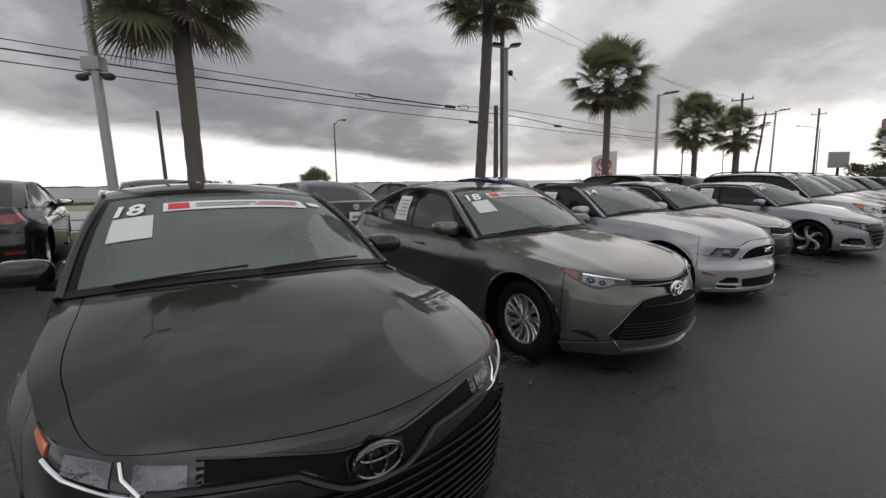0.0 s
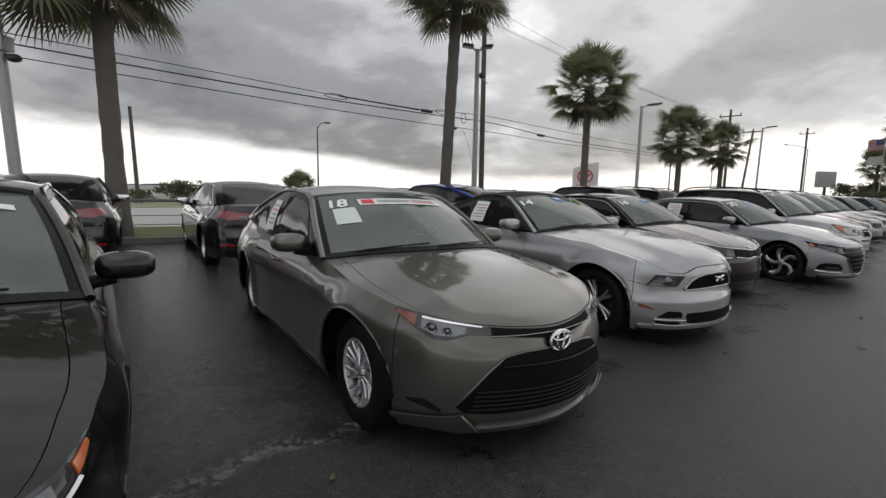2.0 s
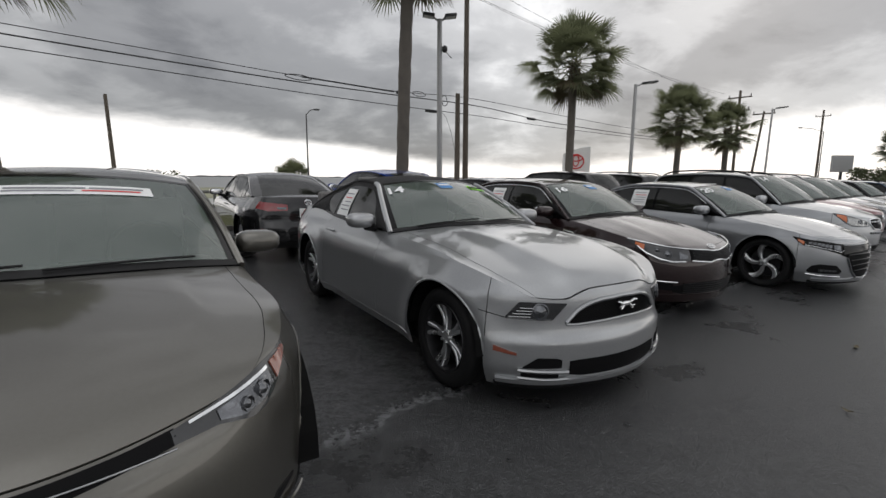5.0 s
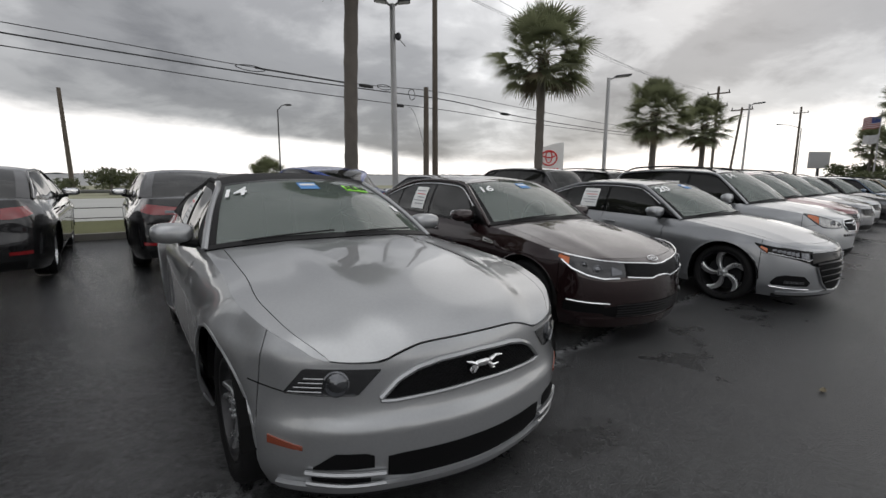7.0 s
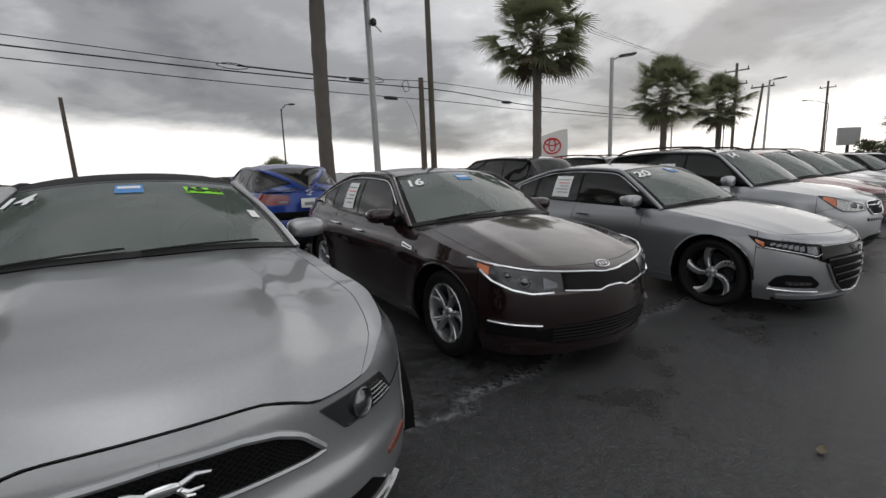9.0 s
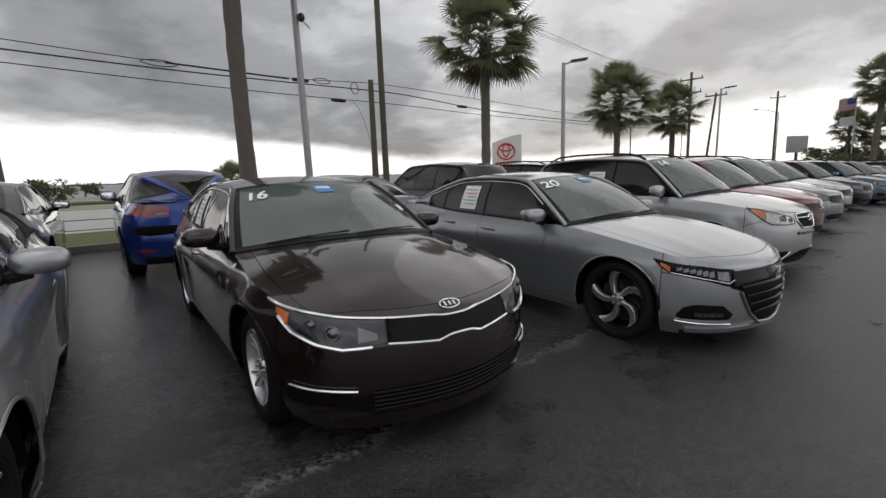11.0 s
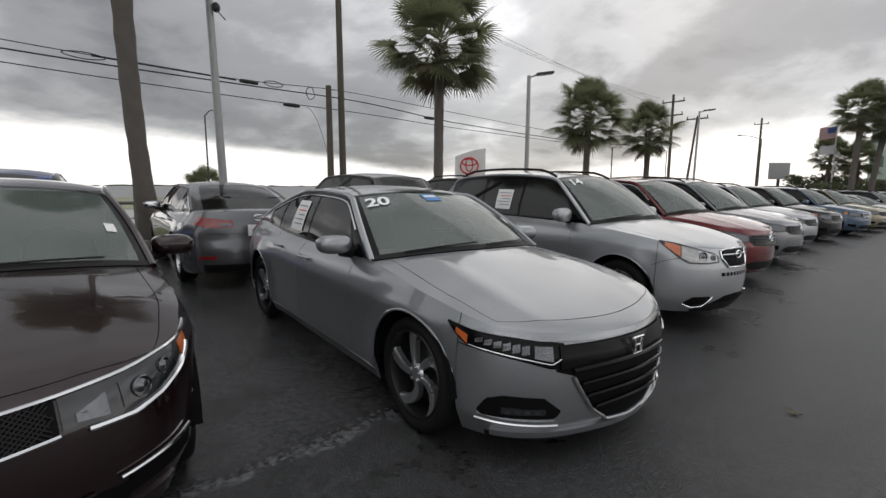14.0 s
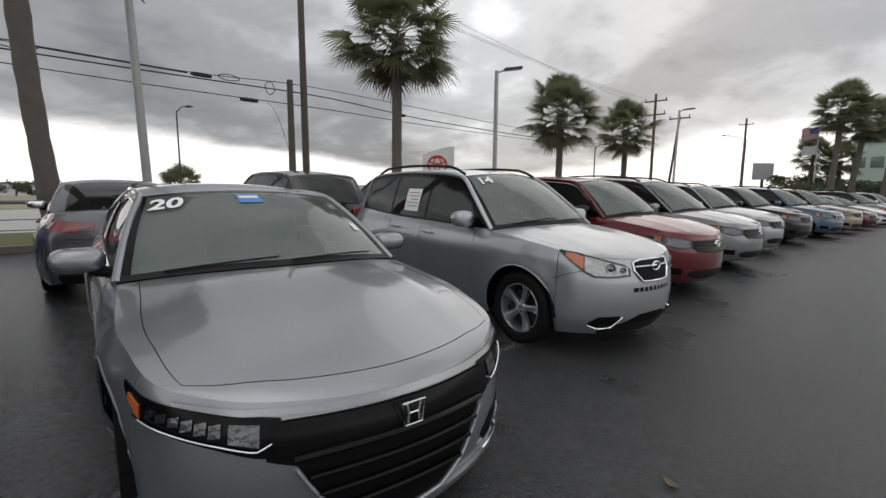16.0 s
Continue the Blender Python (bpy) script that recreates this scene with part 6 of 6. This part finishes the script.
    for sd in (1, -1):
        edge_strip(c, [(0.84, 0.600), (1.02, 0.635)], 0.0025, SHELL, "panel_gap", sd, 0.001)


def front_optima(c):
    lip(c, 0.155, 0.235, 0.86, c.s["paint"], 0.016)
    lo, hi = [(0, 0.604), (0.07, 0.602), (0.14, 0.583), (0.42, 0.606)], [(0, 0.700), (0.09, 0.700), (0.14, 0.710), (0.42, 0.726)]
    c.decal("grille", 0, lo, hi, MATT_BLACK, 0.004, 22, 4, 0.01)
    lattice(c, 0.41, lo, hi, 20, MESH, 0.008, 0.0035)
    for sd in (1, -1):
        edge_strip(c, lo, 0.009, CHROME, "grille_trim", sd, 0.010)
        edge_strip(c, hi + [(0.69, 0.750), (0.96, 0.790), (1.15, 0.812)], 0.008, CHROME, "grille_trim", sd, 0.010)
        edge_strip(c, [(0.50, 0.598), (0.65, 0.594), (0.78, 0.620), (0.92, 0.675), (1.02, 0.745)], 0.011, CHROME, "lamp_trim", sd, 0.010)
        edge_strip(c, [(0.58, 0.376), (0.80, 0.386), (0.95, 0.398)], 0.008, CHROME, "chrome_blade", sd, 0.014)
    lamps = both(c, "headlamp", [(0.43, 0.612), (0.57, 0.606), (0.65, 0.602), (0.78, 0.628), (0.92, 0.684), (1.14, 0.795)], [(0.43, 0.722), (0.69, 0.745), (0.96, 0.785), (1.14, 0.806)], LAMP_DARK, nq=26)
    both(c, "reflector", [(0.47, 0.632), (0.57, 0.622)], [(0.47, 0.660), (0.57, 0.700)], LAMP_CLEAR, 0.011, lamps)
    both(c, "reflector", [(0.62, 0.625), (0.74, 0.640), (0.88, 0.690)], [(0.62, 0.715), (0.74, 0.730), (0.88, 0.752)], LAMP_DARK, 0.011, lamps)
    projectors(c, lamps, 0.70, 0.672, 0.040)
    projectors(c, lamps, 0.82, 0.712, 0.030)
    both(c, "turn_signal", [(0.95, 0.712), (1.05, 0.765)], [(0.95, 0.768), (1.05, 0.788)], AMBER, 0.012, lamps)
    c.decal("lower_grille", 0, [(0, 0.245), (0.50, 0.245), (0.62, 0.27)], [(0, 0.372), (0.40, 0.368), (0.62, 0.335)], MATT_BLACK, 0.004, 20, 3, 0.01)
    bars(c, 0.5, 0.25, 0.37, 5, MESH, 0.010, 0.010)
    both(c, "corner_intake", [(0.62, 0.285), (0.98, 0.30)], [(0.62, 0.362), (0.98, 0.375)], MATT_BLACK, 0.005)
    qv = c.q_of(-1.36)
    both(c, "fender_vent", [(qv - 0.07, 0.775), (qv + 0.10, 0.79)], [(qv - 0.07, 0.80), (qv + 0.10, 0.83)], CHROME, 0.006, nq=6, nz=2)
    both(c, "vent_slot", [(qv - 0.05, 0.785), (qv + 0.08, 0.80)], [(qv - 0.05, 0.793), (qv + 0.08, 0.812)], GLOSS_BLACK, 0.010, nq=6, nz=1)
    p = c.hood(0.5, 0.075) + Vector((0.004, 0, 0.006))
    ang = Matrix.Rotation(radians(-58), 4, "Y")
    bm = tube_bm([Vector((0, 0.065 * math.cos(a), 0.033 * math.sin(a))) for a in np.linspace(0, 2 * math.pi, 33)], 0.005, 6, cap=False)
    for k in (-0.03, 0.0, 0.03):
        box_bm(0.006, 0.014, 0.032, (0, k, 0), 0.003, bm=bm)
    bm.transform(Matrix.Translation(p) @ ang)
    part("badge", bm, CHROME, c.thing)


def front_accord(c):
    lip(c, 0.145, 0.185, 0.90, BLACK_PLASTIC, 0.004)
    lip(c, 0.175, 0.210, 0.86, c.s["paint"], 0.022)
    lo, hi = [(0, 0.222), (0.18, 0.235), (0.29, 0.315), (0.37, 0.425), (0.42, 0.505), (0.52, 0.535)], [(0, 0.668), (0.30, 0.664), (0.52, 0.662)]
    c.decal("grille", 0, lo, hi, MATT_BLACK, 0.005, 26, 6, 0.012)
    c.decal("grille_mask", 0, [(0, 0.585), (0.30, 0.575), (0.50, 0.545)], [(0, 0.664), (0.50, 0.660)], GLOSS_BLACK, 0.016, 22, 3, 0.012)
    for z, q in ((0.535, 0.43), (0.465, 0.38), (0.395, 0.34), (0.325, 0.28)):
        pts = [c.wall(q * (k / 12 - 1) + 1e-6, z + 0.02 * (1 - (k / 12 - 1) ** 2), 0.018) for k in range(25)]
        part("grille_bar", tube_bm(pts, 0.012, 8), GLOSS_BLACK, c.thing)
    for sd in (1, -1):
        edge_strip(c, [(0, 0.214), (0.18, 0.228), (0.30, 0.312), (0.38, 0.425), (0.425, 0.500)], 0.010, c.s["paint"], "grille_edge", sd, 0.012)
    c.decal("nose_brow", 0, [(0, 0.676), (0.35, 0.676), (0.60, 0.688), (0.85, 0.722)], [(0, 0.702), (0.37, 0.700), (0.60, 0.710), (0.85, 0.734)], DIM_SATIN, 0.012, 24, 2, 0.008)
    lamps = both(c, "headlamp", [(0.47, 0.540), (0.56, 0.552), (0.69, 0.588), (0.85, 0.620), (0.99, 0.643), (1.06, 0.690), (1.12, 0.745)], [(0.47, 0.672), (0.61, 0.692), (0.83, 0.714), (0.98, 0.732), (1.12, 0.757)], GLOSS_BLACK, nq=28)
    for k in range(6):
        a = 0.665 + 0.048 * k
        both(c, "led_cell", [(a, 0.628 + 0.010 * k), (a + 0.040, 0.622 + 0.010 * k)], [(a, 0.672 + 0.006 * k), (a + 0.040, 0.664 + 0.006 * k)], LAMP_CLEAR, 0.013, lamps, nq=3, nz=2)
    both(c, "reflector", [(0.54, 0.588), (0.64, 0.608)], [(0.54, 0.660), (0.64, 0.668)], LAMP_CLEAR, 0.013, lamps, nq=4, nz=2)
    for i, sd in enumerate((1, -1)):
        edge_strip(c, [(0.50, 0.600), (0.55, 0.575), (0.66, 0.600), (0.85, 0.635), (0.98, 0.655)], 0.004, CHROME, "light_strip", sd, 0.016).parent = lamps[i]
    both(c, "turn_signal", [(0.99, 0.655), (1.06, 0.705)], [(0.99, 0.700), (1.06, 0.728)], AMBER, 0.012, lamps)
    fogs = both(c, "fog_lamp_bezel", [(0.485, 0.315), (0.51, 0.280), (0.74, 0.288), (0.91, 0.290), (0.93, 0.31)], [(0.485, 0.325), (0.58, 0.398), (0.79, 0.410), (0.88, 0.385), (0.93, 0.32)], MATT_BLACK, 0.005, nq=24)
    both(c, "fog_lamp", [(0.57, 0.308), (0.80, 0.312)], [(0.57, 0.338), (0.80, 0.350)], LAMP_DARK, 0.012, fogs, nq=8, nz=2)
    for k in range(4):
        both(c, "fog_led", [(0.60 + 0.05 * k, 0.314), (0.63 + 0.05 * k, 0.314)], [(0.60 + 0.05 * k, 0.332), (0.63 + 0.05 * k, 0.334)], LAMP_CLEAR, 0.016, fogs, nq=2, nz=1)
    for sd in (1, -1):
        edge_strip(c, [(0.50, 0.245), (0.74, 0.256), (0.94, 0.272)], 0.008, CHROME, "corner_blade", sd, 0.016)
        edge_strip(c, [(0.99, 0.640), (1.05, 0.650)], 0.0025, SHELL, "panel_gap", sd, 0.001)
    p = c.wall(1e-6, 0.622, 0.045)
    bm = tube_bm([p + Vector((0, sx * w, z)) for sx, w, z in ((-1, 0.050, 0.042), (1, 0.050, 0.042), (1, 0.040, -0.046), (-1, 0.040, -0.046), (-1, 0.050, 0.042))], 0.0045, 6)
    for sx in (-1, 1):
        tube_bm([p + Vector((0, sx * 0.030, 0.034)), p + Vector((0, sx * 0.022, 0.0)), p + Vector((0, sx * 0.026, -0.038))], 0.005, 6, bm)
    tube_bm([p + Vector((0, -0.022, 0.0)), p + Vector((0, 0.022, 0.0))], 0.0045, 6, bm)
    part("badge", bm, CHROME, c.thing)


def front_forester(c):
    lip(c, 0.205, 0.30, 0.62, BLACK_PLASTIC, 0.008)
    lo, hi = [(0, 0.672), (0.20, 0.676), (0.29, 0.765)], [(0, 0.862), (0.20, 0.858), (0.29, 0.842)]
    c.decal("grille", 0, lo, hi, MATT_BLACK, 0.004, 18, 4, 0.012)
    lattice(c, 0.27, lo, hi, 11, MESH, 0.008, 0.0045)
    bars(c, 0.28, 0.795, 0.815, 1, CHROME, 0.016, 0.018)
    for sd in (1, -1):
        edge_strip(c, hi, 0.009, CHROME, "grille_trim", sd, 0.010)
        edge_strip(c, lo, 0.009, CHROME, "grille_trim", sd, 0.010)
        part("grille_trim", tube_bm([c.wall(sd * 0.29, 0.765, 0.01), c.wall(sd * 0.295, 0.842, 0.01)], 0.009, 6), CHROME, c.thing)
    ring_badge(c, 0, 0.800, 0.125, 0.075, CHROME, inner=False, off=0.026)
    lamps = both(c, "headlamp", [(0.335, 0.725), (0.50, 0.715), (0.71, 0.722), (0.81, 0.774), (0.96, 0.885), (1.02, 0.930)], [(0.335, 0.790), (0.39, 0.825), (0.66, 0.886), (0.87, 0.932), (1.02, 0.948)], LAMP_DARK, nq=26)
    both(c, "reflector", [(0.365, 0.742), (0.50, 0.732), (0.70, 0.738), (0.79, 0.782)], [(0.365, 0.800), (0.64, 0.868), (0.79, 0.900)], LAMP_BRIGHT, 0.010, lamps)
    projectors(c, lamps, 0.55, 0.795, 0.045)
    projectors(c, lamps, 0.42, 0.775, 0.030)
    both(c, "lamp_shadow", [(0.66, 0.752), (0.78, 0.800)], [(0.66, 0.790), (0.78, 0.850)], LAMP_BRIGHT, 0.013, lamps, nq=4, nz=2)
    both(c, "turn_signal", [(0.80, 0.790), (0.96, 0.898)], [(0.80, 0.898), (0.88, 0.920), (0.96, 0.930)], AMBER, 0.012, lamps)
    c.decal("lower_grille", 0, [(0, 0.585), (0.30, 0.585)], [(0, 0.622), (0.30, 0.622)], GLOSS_BLACK, 0.004, 14, 2, 0.008)
    for k in range(-4, 5):
        part("grille_bar", box_bm(0.02, 0.014, 0.04, c.wall(k * 0.062 + 1e-6, 0.603, 0.004), 0.003), c.s["paint"], c.thing)
    c.decal("bumper_intake", 0, [(0, 0.245), (0.34, 0.245), (0.44, 0.27)], [(0, 0.385), (0.20, 0.375), (0.36, 0.31), (0.44, 0.28)], MATT_BLACK, 0.006, 18, 3, 0.01)
    both(c, "fog_lamp_bezel", [(0.43, 0.345), (0.50, 0.285), (0.66, 0.275), (0.73, 0.305)], [(0.43, 0.378), (0.64, 0.378), (0.73, 0.32)], MATT_BLACK, 0.006)
    for sd in (1, -1):
        edge_strip(c, [(0.41, 0.372), (0.50, 0.272), (0.64, 0.262), (0.74, 0.300)], 0.008, CHROME, "corner_blade", sd, 0.012)
        edge_strip(c, [(0.81, 0.775), (0.94, 0.745), (1.06, 0.690)], 0.0025, SHELL, "panel_gap", sd, 0.001)


HEAD = -56.5
CARS = {}
FRONTS = dict(camry=front_camry, corolla=front_corolla, mustang=front_mustang, optima=front_optima, accord=front_accord, forester=front_forester)
TOP2 = [(0, 0.735), (-0.3, 0.80), (-0.5, 0.838), (-0.65, 0.862), (-1.0, 0.90), (-1.5, 0.94), (-2.2, 0.95), (-3.2, 0.975), (-4.1, 1.03), (-4.87, 1.05)]
TOP3 = [(0, 0.775), (-0.03, 0.768), (-0.056, 0.742), (-0.085, 0.712), (-0.175, 0.728), (-0.3, 0.80), (-0.65, 0.885), (-1.0, 0.925), (-1.6, 0.955), (-2.2, 0.965), (-3.0, 0.985), (-3.6, 1.03), (-4.2, 1.03), (-4.78, 1.02)]
LOW = dict(bottom=[(0, 0.145), (-0.5, 0.15), (-0.9, 0.175), (-4.4, 0.175), (-4.87, 0.25)], prof_front=[(0.1, 0.09), (0.16, 0.045), (0.22, 0.025), (0.32, 0.008), (0.45, 0.0), (0.58, 0.012), (0.68, 0.045), (0.78, 0.11), (0.9, 0.2)])
for key, spec, paint_, nm, pos, label in (
        ("camry", dict(SEDAN, **LOW, sink=0.042, nose=0.26, corner=0.60, hood_s=0.05, wheel=TURN[0]), BROWN_BLACK, "sedan", (-0.215, 1.31), "brown-black glossy sedan with a printed windscreen banner"),
        ("corolla", dict(SEDAN, sink=0.037, wheel_r=0.322, length=4.65, width=1.776, hood_s=0.006, nose=0.34, corner=0.68, top=TOP2, front_axle=-0.83, rear_axle=-3.46, inset=0.075, doors=(-1.58, -2.53, -3.155), xD=-4.12, roof_rear=(-3.2, 0.56, 1.36), wheel=TURN[1]), OLIVE, "sedan", (1.75, 3.40), "olive-grey compact sedan with papers on its glass"),
        ("mustang", dict(COUPE, nose=0.28, corner=0.60, front_axle=-0.80, rear_axle=-3.61, hood_q=0.74, hood_t=0.055, top=TOP3, bottom=[(0, 0.15), (-0.5, 0.16), (-0.9, 0.18), (-4.3, 0.18), (-4.78, 0.26)], prof_front=[(0.1, 0.08), (0.16, 0.035), (0.22, 0.012), (0.32, 0.0), (0.45, 0.0), (0.49, 0.026), (0.55, 0.04), (0.70, 0.05), (0.80, 0.085), (0.9, 0.15)], soft=True, roof_paint=FABRIC, frame_paint=FABRIC, wheel=TURN[2]), SILVER, "convertible", (3.87, 5.48), "silver convertible with a black fabric soft top"),
        ("optima", dict(SEDAN, **LOW, front_axle=-0.87, rear_axle=-3.67, doors=(-1.62, -2.6, -3.275), wheel=TURN[3], window_chrome=True, handle=CHROME), BURGUNDY, "sedan", (5.725, 7.66), "dark burgundy sedan with a chrome grille frame"),
        ("accord", dict(SEDAN, **LOW, front_axle=-0.88, rear_axle=-3.80, wheel_r=0.342, hood_s=0.12, wheel=TURN[4], window_chrome=True), LUNAR, "sedan", (8.38, 8.82), "silver-grey sedan with black five-spoke alloy wheels"),
        ("forester", dict(SUV, wheel=TURN[5]), ICE_SILVER, "suv", (10.62, 11.09), "silver compact SUV with black roof rails"),
        ("rav", dict(SUV, cladding=True, rails=False, window_chrome=True, mirror_paint=GLOSS_BLACK), RED, "suv", (12.75, 13.3), "red compact SUV with a black grille"),
        ("row8", dict(SUV, length=5.0, rear_axle=-3.9, doors=(-1.6, -2.6, -3.49), windows=(-1.55, -2.6, -3.5, -4.4), roof_rear=(-4.3, 0.6, 1.64), roof_front=(-2.1, 0.64, 1.63), xD=-4.85), GREY, "suv", (15.0, 15.3), "grey SUV with a wide dark grille"),
        ("row9", SUV, ICE_SILVER, "suv", (17.5, 17.7), "silver SUV parked in the display row"),
        ("row10", dict(SUV, rails=False), HAZE_BLACK, "suv", (20.2, 19.8), "black SUV parked in the display row"),
        ("row11", SUV, PALE_BLUE, "suv", (23.1, 21.7), "slate blue SUV with a chrome-barred grille"),
        ("row12", SUV, TAN, "suv", (25.8, 23.6), "tan SUV parked in the display row"),
        ("row13", SEDAN, RED, "sedan", (28.5, 25.5), "dull red sedan parked in the display row"),
        ("row14", SEDAN, WHITE, "sedan", (31.2, 27.4), "white sedan parked in the display row"),
        ("row15", SUV, GREY, "suv", (33.9, 29.3), "grey SUV parked far down the row"),
        ("row16", SEDAN, SILVER, "sedan", (36.6, 31.2), "silver sedan parked far down the row"),
        ("row17", SUV, WHITE, "suv", (39.3, 33.1), "white SUV parked far down the row"),
):
    sp = dict(spec, paint=paint_, name=nm, front=FRONTS.get(key, front_common), rear=rear_common)
    if key == "row11":
        sp["bar_mat"] = CHROME
    CARS[key] = place_car(sp, pos, HEAD + (2.0 if key == "camry" else -4 if key in ("row11", "row12", "row13", "row14", "row15", "row16", "row17") else 0), label)
for key, spec, paint_, nm, pos, label in (
        ("backA1", SEDAN, HAZE_BLACK, "sedan", (-9.0, 9.9), "black sedan parked with its tail to the row"),
        ("backA", SEDAN, HAZE_BLACK, "sedan", (-6.9, 11.3), "glossy black sedan parked with its tail to the row"),
        ("backB", SEDAN, HAZE_BLACK, "sedan", (-4.25, 12.6), "black sedan with wide red tail lamps"),
        ("backC", SEDAN, HAZE_BLACK, "sedan", (-2.2, 14.2), "black sedan with a dusty rear window"),
        ("backD", dict(SUV, rails=False, length=4.39, rear_axle=-3.45, roof_front=(-1.98, 0.62, 1.47), roof_rear=(-3.5, 0.57, 1.45)), BLUE, "hatchback", (-0.1, 15.7), "blue hatchback with red tail lamps"),
        ("backE", SEDAN, DARK_GREY, "sedan", (2.4, 17.0), "dark grey sedan with a silver licence plate"),
        ("backF", dict(SUV, rails=False), HAZE_BLACK, "suv", (4.7, 18.9), "black SUV with clear side windows"),
        ("backG", SUV, HAZE_BLACK, "suv", (7.0, 20.8), "black SUV parked by the verge"),
):
    sp = dict(spec, paint=paint_, name=nm, front=front_common, rear=rear_common)
    CARS[key] = place_car(sp, pos, HEAD + 180, label, "cars parked in the back row")
# ---- papers and writing on the glass ----
def year(key, digits, t=0.12, s=0.73, size=0.17, tilt=0):
    CARS[key].words_on_screen(digits, t, s, size, WHITE_PAINT, "white painted model year", tilt)


def banner(key, t0, t1, s0, s1):
    c = CARS[key]
    b = c.on_screen(c.ws, t0, t1, s0, s1, PAPER, "windscreen_banner", "white printed strip with a red square")
    for nm, a0, a1, r0, r1, mt in (("emblem", 0.03, 0.16, 0.15, 0.85, RED_INK), ("print_line", 0.20, 0.62, 0.56, 0.72, INK), ("print_line", 0.64, 0.95, 0.56, 0.72, INK), ("print_line", 0.20, 0.56, 0.28, 0.42, INK), ("print_line", 0.60, 0.93, 0.28, 0.42, RED_INK)):
        o = c.on_screen(c.ws, t0 + (t1 - t0) * a0, t0 + (t1 - t0) * a1, s0 + (s1 - s0) * r0, s0 + (s1 - s0) * r1, mt, nm, off=0.0075)
        o.parent = b


def sheet_on_screen(key, t0, t1, s0, s1, mat=None, name="window_sheet", label="pale paper behind the windscreen"):
    c = CARS[key]
    b = c.on_screen(c.ws, t0, t1, s0, s1, mat or PAPER_GREEN, name, label)
    return b


def blue_sticker(key, t, s):
    c = CARS[key]
    b = sheet_on_screen(key, t - 0.055, t + 0.055, s - 0.08, s + 0.07, BLUE_INK, "round_sticker", "blue and white sticker")
    c.on_screen(c.ws, t - 0.045, t + 0.045, s - 0.01, s + 0.035, PAPER, "print_line", off=0.008).parent = b


year("camry", "18")
banner("camry", 0.24, 0.82, 0.68, 0.80)
sheet_on_screen("camry", 0.08, 0.21, 0.40, 0.65)
sheet_on_screen("camry", 0.85, 0.91, 0.72, 0.78, PAPER)
year("corolla", "18")
banner("corolla", 0.24, 0.80, 0.68, 0.80)
sheet_on_screen("corolla", 0.09, 0.205, 0.40, 0.65)
year("mustang", "14", 0.09, 0.74, 0.18)
blue_sticker("mustang", 0.48, 0.80)
sheet_on_screen("mustang", 0.70, 0.86, 0.70, 0.82, GREEN_STICKER, "green_sticker", "bright green sticker with dark letters")
CARS["mustang"].words_on_screen("AS-IS", 0.78, 0.76, 0.10, BLACK_PLASTIC, tilt=4)
year("optima", "16", 0.12)
blue_sticker("optima", 0.5, 0.78)
year("accord", "20", 0.12, 0.78, 0.19)
blue_sticker("accord", 0.47, 0.82)
year("forester", "14", 0.14, 0.82, 0.18)
for key in ("mustang", "optima", "accord", "forester"):
    sheet_on_screen(key, 0.90, 0.935, 0.36, 0.46, PAPER, "inspection_sticker", "small white sticker")
for key, x0, x1, dz in (("camry", -2.78, -3.06, 0.05), ("corolla", -2.80, -3.10, 0.05), ("mustang", -2.72, -3.02, 0.04), ("optima", -2.80, -3.10, 0.05), ("accord", -2.82, -3.12, 0.05), ("forester", -2.62, -2.92, 0.08), ("rav", -2.62, -2.92, 0.08)):
    c = CARS[key]
    z0 = c.top(x0) + dz
    c.paper_on_side(-1, x0, x1, z0, min(z0 + 0.27, c.Ez(x1) - 0.075))


# ---- fallen leaves on the asphalt ----
for i, (x, y) in enumerate(((2.9, 2.6), (2.45, 1.9), (-2.6, 6.2), (-2.2, 5.6), (0.6, 3.1), (6.4, 6.6), (9.7, 9.2), (5.3, 5.4), (-1.4, 7.2), (7.9, 7.3))):
    rng = random.Random(i)
    a, ln = rng.uniform(0, 6.28), rng.uniform(0.03, 0.06)
    rows = [[(ln * (2 * k / 6 - 1), sgn * ln * 0.42 * math.sin(math.pi * (k + 0.05) / 6.1), 0.004 + 0.012 * abs(2 * k / 6 - 1) + 0.006 * abs(sgn)) for sgn in (-1, 0, 1)] for k in range(7)]
    ob = mesh_object("fallen_leaf", grid_bm(rows, (0, 0, 1)), DRY_LEAF)
    ob.matrix_world = Matrix.Translation(on_ground(x, y)) @ Matrix.Rotation(a, 4, "Z")
    tagged(ob, "dry brown leaf lying on the asphalt", "leaf", "fallen leaves")
